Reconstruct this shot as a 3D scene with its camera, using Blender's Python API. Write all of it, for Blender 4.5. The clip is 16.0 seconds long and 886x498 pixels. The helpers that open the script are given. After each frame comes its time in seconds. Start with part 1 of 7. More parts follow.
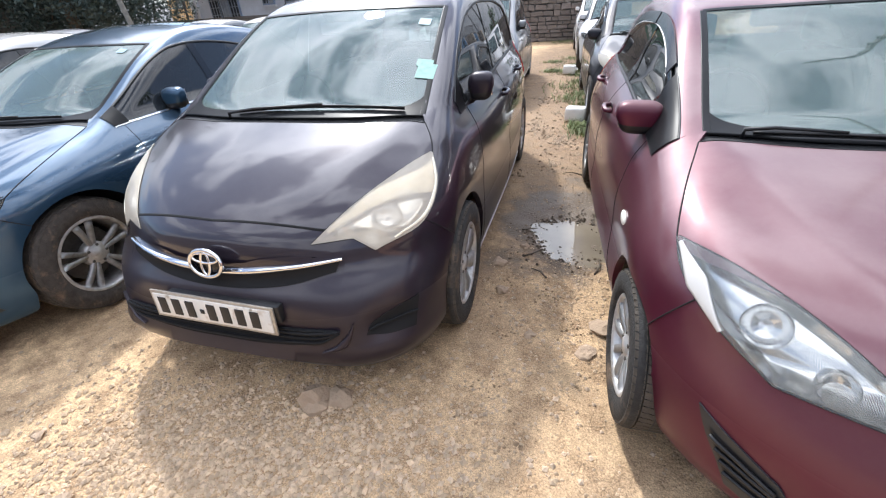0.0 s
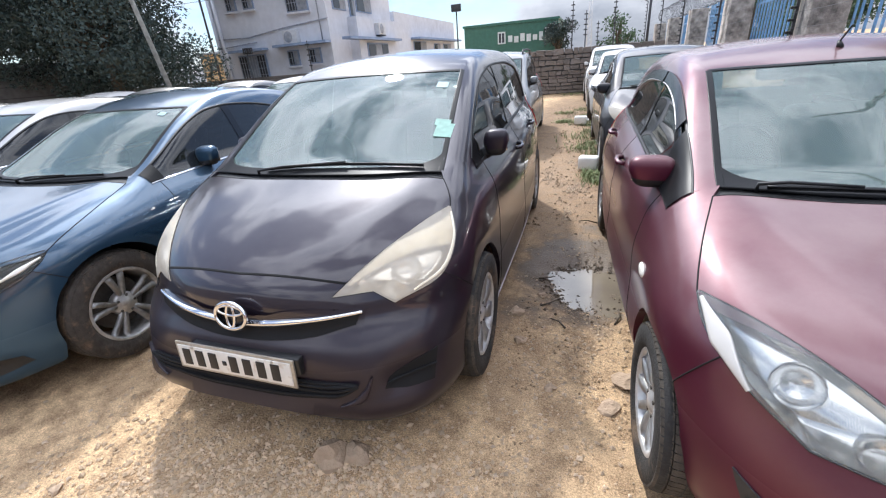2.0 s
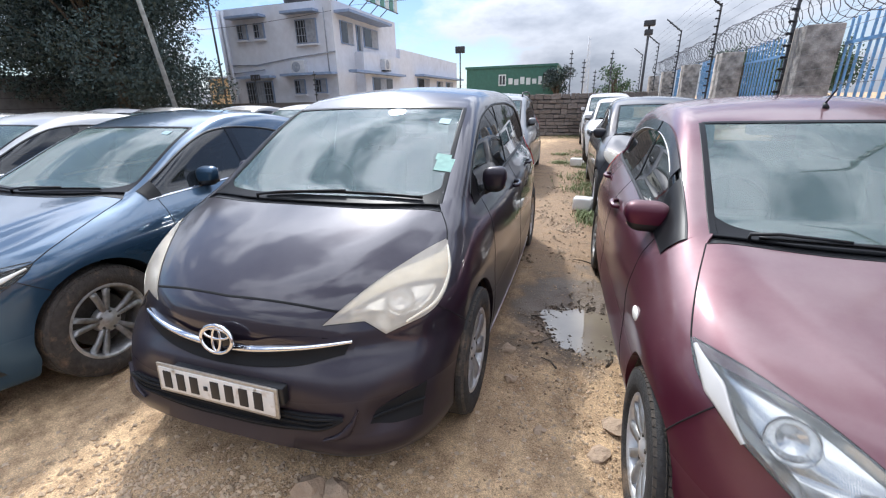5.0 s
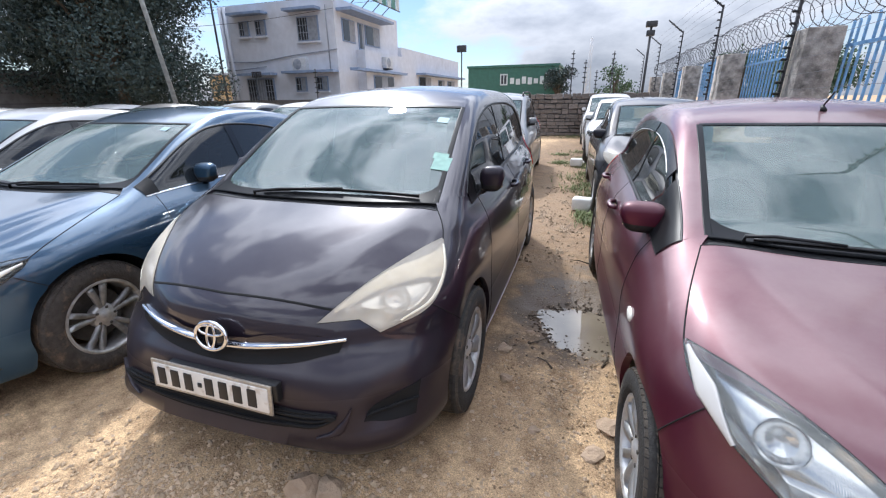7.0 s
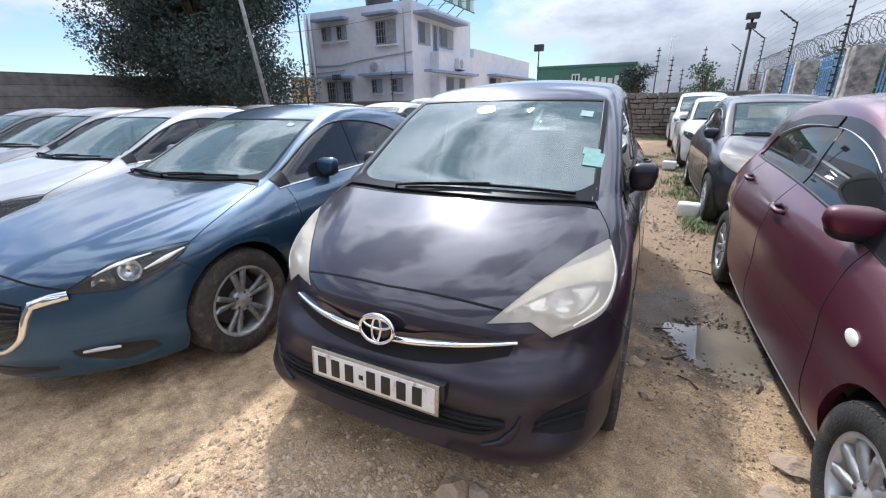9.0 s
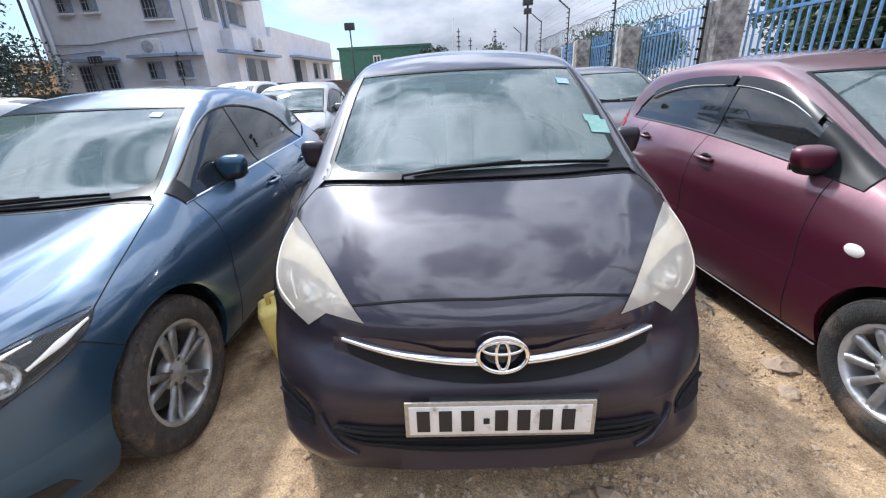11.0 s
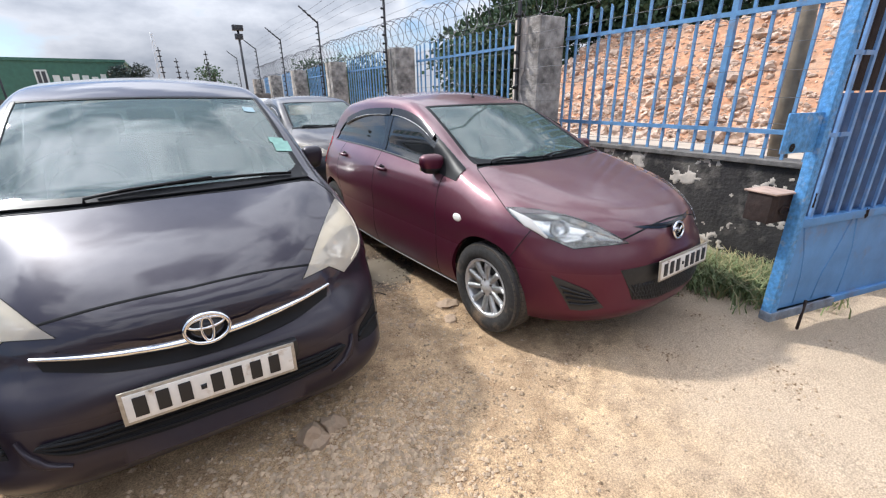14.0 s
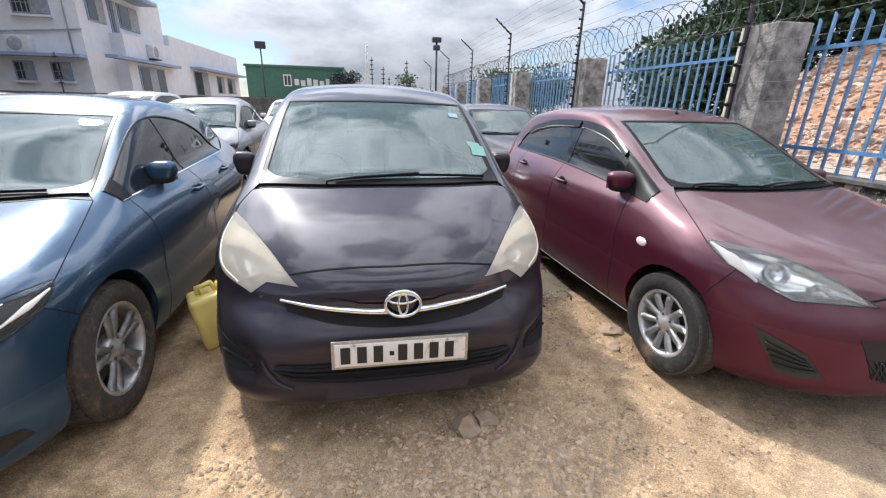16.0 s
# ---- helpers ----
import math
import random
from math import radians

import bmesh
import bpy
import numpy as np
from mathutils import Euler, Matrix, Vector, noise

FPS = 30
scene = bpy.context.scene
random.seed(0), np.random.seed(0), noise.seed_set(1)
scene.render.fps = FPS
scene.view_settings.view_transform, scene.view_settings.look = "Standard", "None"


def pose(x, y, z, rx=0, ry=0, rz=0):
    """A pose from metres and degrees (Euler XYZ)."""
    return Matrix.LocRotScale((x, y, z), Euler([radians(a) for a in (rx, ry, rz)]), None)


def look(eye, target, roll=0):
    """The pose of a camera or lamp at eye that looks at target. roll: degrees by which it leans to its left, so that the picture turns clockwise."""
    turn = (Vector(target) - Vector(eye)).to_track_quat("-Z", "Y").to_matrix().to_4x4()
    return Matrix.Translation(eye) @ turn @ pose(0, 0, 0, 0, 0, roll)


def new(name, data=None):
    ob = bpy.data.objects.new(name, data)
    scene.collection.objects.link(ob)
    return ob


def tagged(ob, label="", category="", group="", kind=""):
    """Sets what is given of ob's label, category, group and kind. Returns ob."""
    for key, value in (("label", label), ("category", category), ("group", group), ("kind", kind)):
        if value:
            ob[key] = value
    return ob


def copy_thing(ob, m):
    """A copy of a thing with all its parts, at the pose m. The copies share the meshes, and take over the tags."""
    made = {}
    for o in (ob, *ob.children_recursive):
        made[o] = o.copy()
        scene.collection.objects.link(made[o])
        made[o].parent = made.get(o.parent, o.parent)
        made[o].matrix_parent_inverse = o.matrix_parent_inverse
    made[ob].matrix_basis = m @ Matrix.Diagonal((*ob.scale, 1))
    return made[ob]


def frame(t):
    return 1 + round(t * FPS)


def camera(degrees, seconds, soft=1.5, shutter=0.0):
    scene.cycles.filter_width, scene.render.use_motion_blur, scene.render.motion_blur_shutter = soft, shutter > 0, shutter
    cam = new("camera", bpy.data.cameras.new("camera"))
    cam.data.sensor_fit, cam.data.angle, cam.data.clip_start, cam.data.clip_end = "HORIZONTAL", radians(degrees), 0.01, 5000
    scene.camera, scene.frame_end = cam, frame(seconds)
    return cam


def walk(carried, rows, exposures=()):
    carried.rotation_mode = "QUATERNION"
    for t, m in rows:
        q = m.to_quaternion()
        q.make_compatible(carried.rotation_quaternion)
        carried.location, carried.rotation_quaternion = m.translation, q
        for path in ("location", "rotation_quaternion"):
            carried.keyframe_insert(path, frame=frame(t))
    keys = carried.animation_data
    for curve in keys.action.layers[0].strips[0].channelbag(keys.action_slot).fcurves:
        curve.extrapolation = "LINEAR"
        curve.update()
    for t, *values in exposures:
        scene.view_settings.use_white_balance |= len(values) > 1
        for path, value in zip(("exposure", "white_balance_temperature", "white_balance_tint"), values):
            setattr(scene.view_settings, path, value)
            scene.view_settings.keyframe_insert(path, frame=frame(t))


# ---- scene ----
cam = camera(94.1, 16.0, 1.2)
PATH = [
    (0, (1.277, -0.996, 1.447), (0.738, 0.638, 0.428), -3.8),
    (0.5, (1.27, -1.004, 1.465), (0.723, 0.665, 0.507), -3.7),
    (1, (1.27, -1.007, 1.462), (0.695, 0.685, 0.564), -4.1),
    (1.5, (1.271, -1.009, 1.468), (0.658, 0.691, 0.612), -4.6),
    (2, (1.271, -1.009, 1.488), (0.644, 0.703, 0.665), -4.8),
    (2.5, (1.264, -1.002, 1.492), (0.661, 0.731, 0.696), -4.2),
    (3, (1.274, -1.013, 1.496), (0.722, 0.749, 0.727), -3.1),
    (3.5, (1.305, -0.984, 1.489), (0.824, 0.808, 0.744), -1.5),
    (4, (1.284, -0.987, 1.502), (0.779, 0.808, 0.779), -0.9),
    (4.5, (1.261, -1.008, 1.498), (0.685, 0.775, 0.799), -1.2),
    (4.7, (1.258, -1.009, 1.492), (0.652, 0.769, 0.807), -1.3),
    (6.8, (1.284, -1.008, 1.493), (0.695, 0.779, 0.814), -0.9),
    (7, (1.277, -1.004, 1.492), (0.672, 0.775, 0.805), -0.7),
    (7.5, (1.253, -1.012, 1.496), (0.576, 0.738, 0.802), -0.6),
    (8, (1.209, -1.039, 1.491), (0.402, 0.655, 0.8), -0.7),
    (8.2, (1.164, -1.045, 1.474), (0.283, 0.613, 0.784), -0.8),
    (10.3, (0.152, -1.13, 1.435), (-0.505, 0.641, 0.776), -2.6),
    (10.5, (0.049, -1.096, 1.427), (-0.529, 0.693, 0.743), -3.0),
    (11, (-0.08, -1.003, 1.42), (-0.153, 0.842, 0.651), -2.8),
    (11.5, (-0.077, -1.062, 1.424), (0.443, 0.693, 0.619), -1.2),
    (12, (-0.099, -1.169, 1.429), (0.782, 0.451, 0.654), 0.1),
    (12.5, (0.0, -1.312, 1.454), (1.035, 0.24, 0.733), 0.2),
    (13, (0.077, -1.45, 1.442), (1.146, 0.09, 0.746), -0.4),
    (13.5, (0.091, -1.53, 1.459), (1.154, 0.016, 0.766), -0.8),
    (14, (0.068, -1.556, 1.44), (1.066, 0.03, 0.741), -0.9),
    (14.5, (0.034, -1.568, 1.439), (0.886, 0.099, 0.734), -1.0),
    (15, (0.0, -1.561, 1.441), (0.655, 0.195, 0.745), -0.6),
    (15.5, (-0.043, -1.548, 1.447), (0.415, 0.275, 0.763), 0.0),
    (16, (-0.084, -1.534, 1.45), (0.261, 0.32, 0.784), 1.5),
]
walk(cam, [(t, look(eye, target, roll)) for t, eye, target, roll in PATH], [(0, 0.40, 5900, 11), (2, 0.27, 5880, 11), (4.5, 0.14, 5800, 11), (7, 0.12, 5760, 11), (10.4, 0.05, 5600, 10), (11.2, 0.19, 5700, 11), (12.5, 0.10, 5850, 11), (16, 0.06, 6000, 11)])

# ---- light: thin bright cloud, with the sun behind the cars and to one side ----
SUN = Vector((-0.37, 0.57, 0.74)).normalized()
world = bpy.data.worlds.new("sky")
scene.world = world
world.use_nodes = True
wn, wl = world.node_tree.nodes, world.node_tree.links
wn.clear()
w_out = wn.new("ShaderNodeOutputWorld")
w_bg = wn.new("ShaderNodeBackground")
w_sky = wn.new("ShaderNodeTexSky")
w_sky.sky_type = "NISHITA"
w_sky.sun_disc = False
w_sky.sun_elevation = math.asin(SUN.z)
w_sky.sun_rotation = math.atan2(SUN.x, SUN.y)
w_sky.dust_density = 0.05
w_sky.air_density = 1.0
w_sky.ozone_density = 2.5
w_co = wn.new("ShaderNodeTexCoord")
w_map = wn.new("ShaderNodeMapping")
w_map.inputs["Scale"].default_value = (1.0, 1.0, 2.2)
w_map.inputs["Location"].default_value = (1.7, 0.75, 0.95)
w_no = wn.new("ShaderNodeTexNoise")
w_no.inputs["Scale"].default_value = 1.9
w_no.inputs["Detail"].default_value = 9.0
w_no.inputs["Roughness"].default_value = 0.56
w_ramp = wn.new("ShaderNodeValToRGB")
w_ramp.color_ramp.elements[0].position = 0.44
w_ramp.color_ramp.elements[0].color = (0.10, 0.10, 0.10, 1)
w_ramp.color_ramp.elements[1].position = 0.53
w_shade = wn.new("ShaderNodeValToRGB")
w_shade.color_ramp.elements[0].color = (1.0, 1.0, 1.02, 1)
w_shade.color_ramp.elements[1].color = (0.40, 0.44, 0.51, 1)
w_shade.color_ramp.elements[0].position = 0.53
w_shade.color_ramp.elements[1].position = 0.68
w_mix = wn.new("ShaderNodeMixRGB")
# a clouded sky is about three times as bright overhead as at the horizon
w_sep = wn.new("ShaderNodeSeparateXYZ")
w_lift = wn.new("ShaderNodeMapRange")
w_lift.inputs["To Min"].default_value, w_lift.inputs["To Max"].default_value = 4.3, 22.0
w_gain = wn.new("ShaderNodeVectorMath")
w_gain.operation = "SCALE"
wl.new(w_co.outputs["Generated"], w_map.inputs["Vector"])
wl.new(w_co.outputs["Generated"], w_sep.inputs["Vector"])
wl.new(w_sep.outputs["Z"], w_lift.inputs["Value"])
wl.new(w_map.outputs["Vector"], w_no.inputs["Vector"])
wl.new(w_no.outputs["Fac"], w_ramp.inputs["Fac"])
wl.new(w_no.outputs["Fac"], w_shade.inputs["Fac"])
wl.new(w_ramp.outputs["Color"], w_mix.inputs["Fac"])
wl.new(w_sky.outputs["Color"], w_mix.inputs["Color1"])
wl.new(w_shade.outputs["Color"], w_gain.inputs[0])
# thin cloud scatters forward, so it is brightest round the sun
w_dot = wn.new("ShaderNodeVectorMath")
w_dot.operation = "DOT_PRODUCT"
w_dot.inputs[1].default_value = SUN
w_pow = wn.new("ShaderNodeMath")
w_pow.operation = "POWER"
w_pow.use_clamp = True
w_pow.inputs[1].default_value = 9.0
w_near = wn.new("ShaderNodeMath")
w_near.operation = "MULTIPLY_ADD"
w_near.inputs[1].default_value, w_near.inputs[2].default_value = 1.3, 1.0
w_both = wn.new("ShaderNodeMath")
w_both.operation = "MULTIPLY"
w_half = wn.new("ShaderNodeMath")
w_half.operation = "MAXIMUM"
w_half.inputs[1].default_value = 0.0
wl.new(w_co.outputs["Generated"], w_dot.inputs[0])
wl.new(w_dot.outputs["Value"], w_half.inputs[0])
wl.new(w_half.outputs[0], w_pow.inputs[0])
wl.new(w_pow.outputs[0], w_near.inputs[0])
wl.new(w_near.outputs[0], w_both.inputs[0])
wl.new(w_lift.outputs["Result"], w_both.inputs[1])
wl.new(w_both.outputs[0], w_gain.inputs["Scale"])
wl.new(w_gain.outputs["Vector"], w_mix.inputs["Color2"])
wl.new(w_mix.outputs["Color"], w_bg.inputs["Color"])
wl.new(w_bg.outputs["Background"], w_out.inputs["Surface"])
w_bg.inputs["Strength"].default_value = 0.12
sun = new("sun", bpy.data.lights.new("sun", "SUN"))
sun.data.energy, sun.data.angle, sun.data.color = 3.7, radians(3.5), (1.0, 0.94, 0.83)
sun.matrix_world = look(SUN * 30, (0, 0, 0))


# ---- materials ----
def material(name, color, rough=0.5, metal=0.0, vary=0.0, scale=20.0, bump=0.0, bscale=None, dirt=None, dirt_amount=0.0, dirt_scale=3.0, coat=0.0, spec=0.5, island=False):
    """A surface with two scales of variation: fine grain in value and relief, and patches of a second colour."""
    m = bpy.data.materials.new(name)
    m.use_nodes = True
    n, l = m.node_tree.nodes, m.node_tree.links
    b = n["Principled BSDF"]
    b.inputs["Roughness"].default_value = rough
    b.inputs["Metallic"].default_value = metal
    b.inputs["Coat Weight"].default_value = coat
    b.inputs["Coat Roughness"].default_value = 0.03
    b.inputs["Specular IOR Level"].default_value = spec
    co = n.new("ShaderNodeTexCoord")
    rgb = n.new("ShaderNodeRGB")
    rgb.outputs[0].default_value = (*color, 1)
    out = rgb.outputs[0]
    if vary:
        no = n.new("ShaderNodeTexNoise")
        no.inputs["Scale"].default_value = scale
        no.inputs["Detail"].default_value = 5
        l.new(co.outputs["Object"], no.inputs["Vector"])
        mr = n.new("ShaderNodeMapRange")
        mr.inputs["From Min"].default_value, mr.inputs["From Max"].default_value = 0.3, 0.7
        mr.inputs["To Min"].default_value, mr.inputs["To Max"].default_value = 1 - vary, 1 + vary
        l.new(no.outputs["Fac"], mr.inputs["Value"])
        hs = n.new("ShaderNodeHueSaturation")
        l.new(mr.outputs["Result"], hs.inputs["Value"])
        l.new(out, hs.inputs["Color"])
        out = hs.outputs["Color"]
    if island:
        ge = n.new("ShaderNodeNewGeometry")
        oi = n.new("ShaderNodeObjectInfo")
        ad = n.new("ShaderNodeMath")
        ad.operation = "ADD"
        l.new(ge.outputs["Random Per Island"], ad.inputs[0])
        l.new(oi.outputs["Random"], ad.inputs[1])
        mr2 = n.new("ShaderNodeMapRange")
        mr2.inputs["From Max"].default_value = 2.0
        mr2.inputs["To Min"].default_value, mr2.inputs["To Max"].default_value = 0.6, 1.4
        l.new(ad.outputs[0], mr2.inputs["Value"])
        hs2 = n.new("ShaderNodeHueSaturation")
        l.new(mr2.outputs["Result"], hs2.inputs["Value"])
        l.new(out, hs2.inputs["Color"])
        out = hs2.outputs["Color"]
    if dirt:
        nd = n.new("ShaderNodeTexNoise")
        nd.inputs["Scale"].default_value = dirt_scale
        nd.inputs["Detail"].default_value = 8
        nd.inputs["Roughness"].default_value = 0.65
        l.new(co.outputs["Object"], nd.inputs["Vector"])
        rp = n.new("ShaderNodeValToRGB")
        rp.color_ramp.elements[0].position = 0.62 - 0.35 * dirt_amount
        rp.color_ramp.elements[1].position = 0.80 - 0.20 * dirt_amount
        l.new(nd.outputs["Fac"], rp.inputs["Fac"])
        mx = n.new("ShaderNodeMixRGB")
        mx.inputs["Color2"].default_value = (*dirt, 1)
        l.new(rp.outputs["Color"], mx.inputs["Fac"])
        l.new(out, mx.inputs["Color1"])
        out = mx.outputs["Color"]
    l.new(out, b.inputs["Base Color"])
    if bump:
        nb = n.new("ShaderNodeTexNoise")
        nb.inputs["Scale"].default_value = bscale or scale
        nb.inputs["Detail"].default_value = 6
        l.new(co.outputs["Object"], nb.inputs["Vector"])
        bu = n.new("ShaderNodeBump")
        bu.inputs["Strength"].default_value = bump
        bu.inputs["Distance"].default_value = 0.02
        l.new(nb.outputs["Fac"], bu.inputs["Height"])
        l.new(bu.outputs["Normal"], b.inputs["Normal"])
    return m


def paint(name, color, flake=0.6, rough=0.35, dust=0.25, dust_color=(0.42, 0.36, 0.30), coat_ior=1.40, dull=0.02):
    """Metallic car paint under clear lacquer, with a film of dry dust that lies thicker on faces turned upward."""
    m = bpy.data.materials.new(name)
    m.use_nodes = True
    n, l = m.node_tree.nodes, m.node_tree.links
    b = n["Principled BSDF"]
    b.inputs["Metallic"].default_value = flake
    b.inputs["Coat Weight"].default_value = 1.0
    b.inputs["Coat IOR"].default_value = coat_ior
    b.inputs["Specular IOR Level"].default_value = 0.18
    b.inputs["Coat Roughness"].default_value = 0.06
    co = n.new("ShaderNodeTexCoord")
    no = n.new("ShaderNodeTexNoise")
    no.inputs["Scale"].default_value = 4.0
    no.inputs["Detail"].default_value = 8
    no.inputs["Roughness"].default_value = 0.7
    l.new(co.outputs["Object"], no.inputs["Vector"])
    ge = n.new("ShaderNodeNewGeometry")
    sx = n.new("ShaderNodeSeparateXYZ")
    l.new(ge.outputs["Normal"], sx.inputs["Vector"])
    up = n.new("ShaderNodeMapRange")
    up.inputs["From Min"].default_value, up.inputs["From Max"].default_value = 0.1, 0.95
    up.inputs["To Min"].default_value, up.inputs["To Max"].default_value = 0.10, 1.0
    l.new(sx.outputs["Z"], up.inputs["Value"])
    mr = n.new("ShaderNodeMapRange")
    mr.inputs["From Min"].default_value, mr.inputs["From Max"].default_value = 0.35, 0.7
    mr.inputs["To Min"].default_value, mr.inputs["To Max"].default_value = 0.8 * dust, 1.2 * dust
    l.new(no.outputs["Fac"], mr.inputs["Value"])
    mu = n.new("ShaderNodeMath")
    mu.operation = "MULTIPLY"
    l.new(up.outputs["Result"], mu.inputs[0])
    l.new(mr.outputs["Result"], mu.inputs[1])
    mx = n.new("ShaderNodeMixRGB")
    mx.inputs["Color1"].default_value = (*color, 1)
    mx.inputs["Color2"].default_value = (*dust_color, 1)
    l.new(mu.outputs[0], mx.inputs["Fac"])
    l.new(mx.outputs["Color"], b.inputs["Base Color"])
    ro = n.new("ShaderNodeMapRange")
    ro.inputs["To Min"].default_value, ro.inputs["To Max"].default_value = rough, 0.9
    l.new(mu.outputs[0], ro.inputs["Value"])
    l.new(ro.outputs["Result"], b.inputs["Roughness"])
    cr = n.new("ShaderNodeMapRange")
    cr.inputs["To Min"].default_value, cr.inputs["To Max"].default_value = dull, dull + 0.12
    l.new(mu.outputs[0], cr.inputs["Value"])
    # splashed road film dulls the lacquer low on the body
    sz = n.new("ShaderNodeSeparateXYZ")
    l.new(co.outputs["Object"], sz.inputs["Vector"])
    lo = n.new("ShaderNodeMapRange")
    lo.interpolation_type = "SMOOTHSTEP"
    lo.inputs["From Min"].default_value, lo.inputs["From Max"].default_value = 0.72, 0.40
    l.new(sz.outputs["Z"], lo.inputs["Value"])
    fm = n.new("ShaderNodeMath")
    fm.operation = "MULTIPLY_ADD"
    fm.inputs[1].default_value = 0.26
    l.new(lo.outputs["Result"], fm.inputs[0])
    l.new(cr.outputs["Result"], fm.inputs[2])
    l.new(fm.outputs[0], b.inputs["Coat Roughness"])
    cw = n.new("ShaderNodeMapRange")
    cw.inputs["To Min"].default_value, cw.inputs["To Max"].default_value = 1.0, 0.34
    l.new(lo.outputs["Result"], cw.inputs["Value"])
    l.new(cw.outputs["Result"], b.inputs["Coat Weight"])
    return m


def glass(name, tint=(0.5, 0.55, 0.53), clear=0.6, haze=0.0, haze_color=(0.6, 0.62, 0.6), ior=1.95):
    """Flat window glass: a clear tinted pane with a mirror gloss, and dust as a thin dull film."""
    m = bpy.data.materials.new(name)
    m.use_nodes = True
    n, l = m.node_tree.nodes, m.node_tree.links
    n.clear()
    o = n.new("ShaderNodeOutputMaterial")
    tr = n.new("ShaderNodeBsdfTransparent")
    tr.inputs["Color"].default_value = tuple(c * clear for c in tint) + (1,)
    gl = n.new("ShaderNodeBsdfGlossy")
    gl.inputs["Roughness"].default_value = 0.015
    fr = n.new("ShaderNodeFresnel")
    fr.inputs["IOR"].default_value = ior
    mix = n.new("ShaderNodeMixShader")
    l.new(fr.outputs["Fac"], mix.inputs["Fac"])
    l.new(tr.outputs["BSDF"], mix.inputs[1])
    l.new(gl.outputs["BSDF"], mix.inputs[2])
    out = mix.outputs["Shader"]
    if haze:
        co = n.new("ShaderNodeTexCoord")
        no = n.new("ShaderNodeTexNoise")
        no.inputs["Scale"].default_value = 5.0
        no.inputs["Detail"].default_value = 7
        l.new(co.outputs["Object"], no.inputs["Vector"])
        mr = n.new("ShaderNodeMapRange")
        mr.inputs["From Min"].default_value, mr.inputs["From Max"].default_value = 0.3, 0.7
        mr.inputs["To Min"].default_value, mr.inputs["To Max"].default_value = haze * 0.85, haze * 1.15
        l.new(no.outputs["Fac"], mr.inputs["Value"])
        df = n.new("ShaderNodeBsdfDiffuse")
        df.inputs["Color"].default_value = (*haze_color, 1)
        m2 = n.new("ShaderNodeMixShader")
        l.new(mr.outputs["Result"], m2.inputs["Fac"])
        l.new(out, m2.inputs[1])
        l.new(df.outputs["BSDF"], m2.inputs[2])
        out = m2.outputs["Shader"]
    l.new(out, o.inputs["Surface"])
    return m


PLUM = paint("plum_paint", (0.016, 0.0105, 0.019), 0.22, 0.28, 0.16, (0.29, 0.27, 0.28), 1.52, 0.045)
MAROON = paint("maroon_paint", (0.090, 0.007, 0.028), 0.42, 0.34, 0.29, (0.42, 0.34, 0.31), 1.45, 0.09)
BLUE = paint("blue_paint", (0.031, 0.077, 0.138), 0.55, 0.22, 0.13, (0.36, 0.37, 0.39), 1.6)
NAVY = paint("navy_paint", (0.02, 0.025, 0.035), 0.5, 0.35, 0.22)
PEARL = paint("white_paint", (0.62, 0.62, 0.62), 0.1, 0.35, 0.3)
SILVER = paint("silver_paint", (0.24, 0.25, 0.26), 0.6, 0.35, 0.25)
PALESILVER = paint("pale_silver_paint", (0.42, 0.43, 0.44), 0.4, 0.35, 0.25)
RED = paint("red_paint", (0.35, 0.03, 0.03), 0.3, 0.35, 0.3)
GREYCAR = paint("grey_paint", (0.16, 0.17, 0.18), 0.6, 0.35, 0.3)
BLACK = material("black_plastic", (0.012, 0.012, 0.013), 0.5, vary=0.25, scale=60, bump=0.1, bscale=300)
GLOSS = material("gloss_black", (0.01, 0.01, 0.012), 0.12)
SEAM = material("panel_gap", (0.004, 0.004, 0.005), 0.9)
RUBBER = material("rubber", (0.028, 0.027, 0.026), 0.85, vary=0.3, scale=40, bump=0.3, bscale=120, dirt=(0.20, 0.14, 0.09), dirt_amount=0.25, dirt_scale=5)
TREAD = material("dusty_tread", (0.075, 0.063, 0.05), 0.95, vary=0.35, scale=14, bump=0.3, bscale=80, dirt=(0.030, 0.028, 0.026), dirt_amount=0.5, dirt_scale=6)
MUDRUBBER = material("muddy_rubber", (0.05, 0.042, 0.036), 0.9, vary=0.3, scale=30, bump=0.4, bscale=90, dirt=(0.22, 0.15, 0.095), dirt_amount=0.22, dirt_scale=12)
ALLOY = material("alloy", (0.62, 0.62, 0.62), 0.42, 0.55, vary=0.12, scale=30, dirt=(0.25, 0.19, 0.13), dirt_amount=0.12, dirt_scale=9)
DARKALLOY = material("dark_alloy", (0.50, 0.49, 0.48), 0.42, 0.6, vary=0.2, scale=30, dirt=(0.2, 0.15, 0.1), dirt_amount=0.3, dirt_scale=9)
CHROME = material("chrome", (0.80, 0.80, 0.82), 0.08, 1.0)
DISC = material("brake_steel", (0.12, 0.11, 0.10), 0.6, 0.7, vary=0.2, scale=40)
SCREEN = glass("windscreen_glass", (0.54, 0.61, 0.58), 0.70, 0.21, (0.33, 0.45, 0.42), 1.95)
TINTED = glass("tinted_glass", (0.28, 0.30, 0.32), 0.28, 0.02, ior=1.75)
LENS = glass("lamp_lens", (0.95, 0.96, 0.96), 0.98, 0.05, (0.8, 0.8, 0.76), 1.42)
OLDLENS = glass("yellowed_lens", (1.0, 0.955, 0.88), 0.99, 0.34, (1.0, 0.915, 0.78), 1.45)
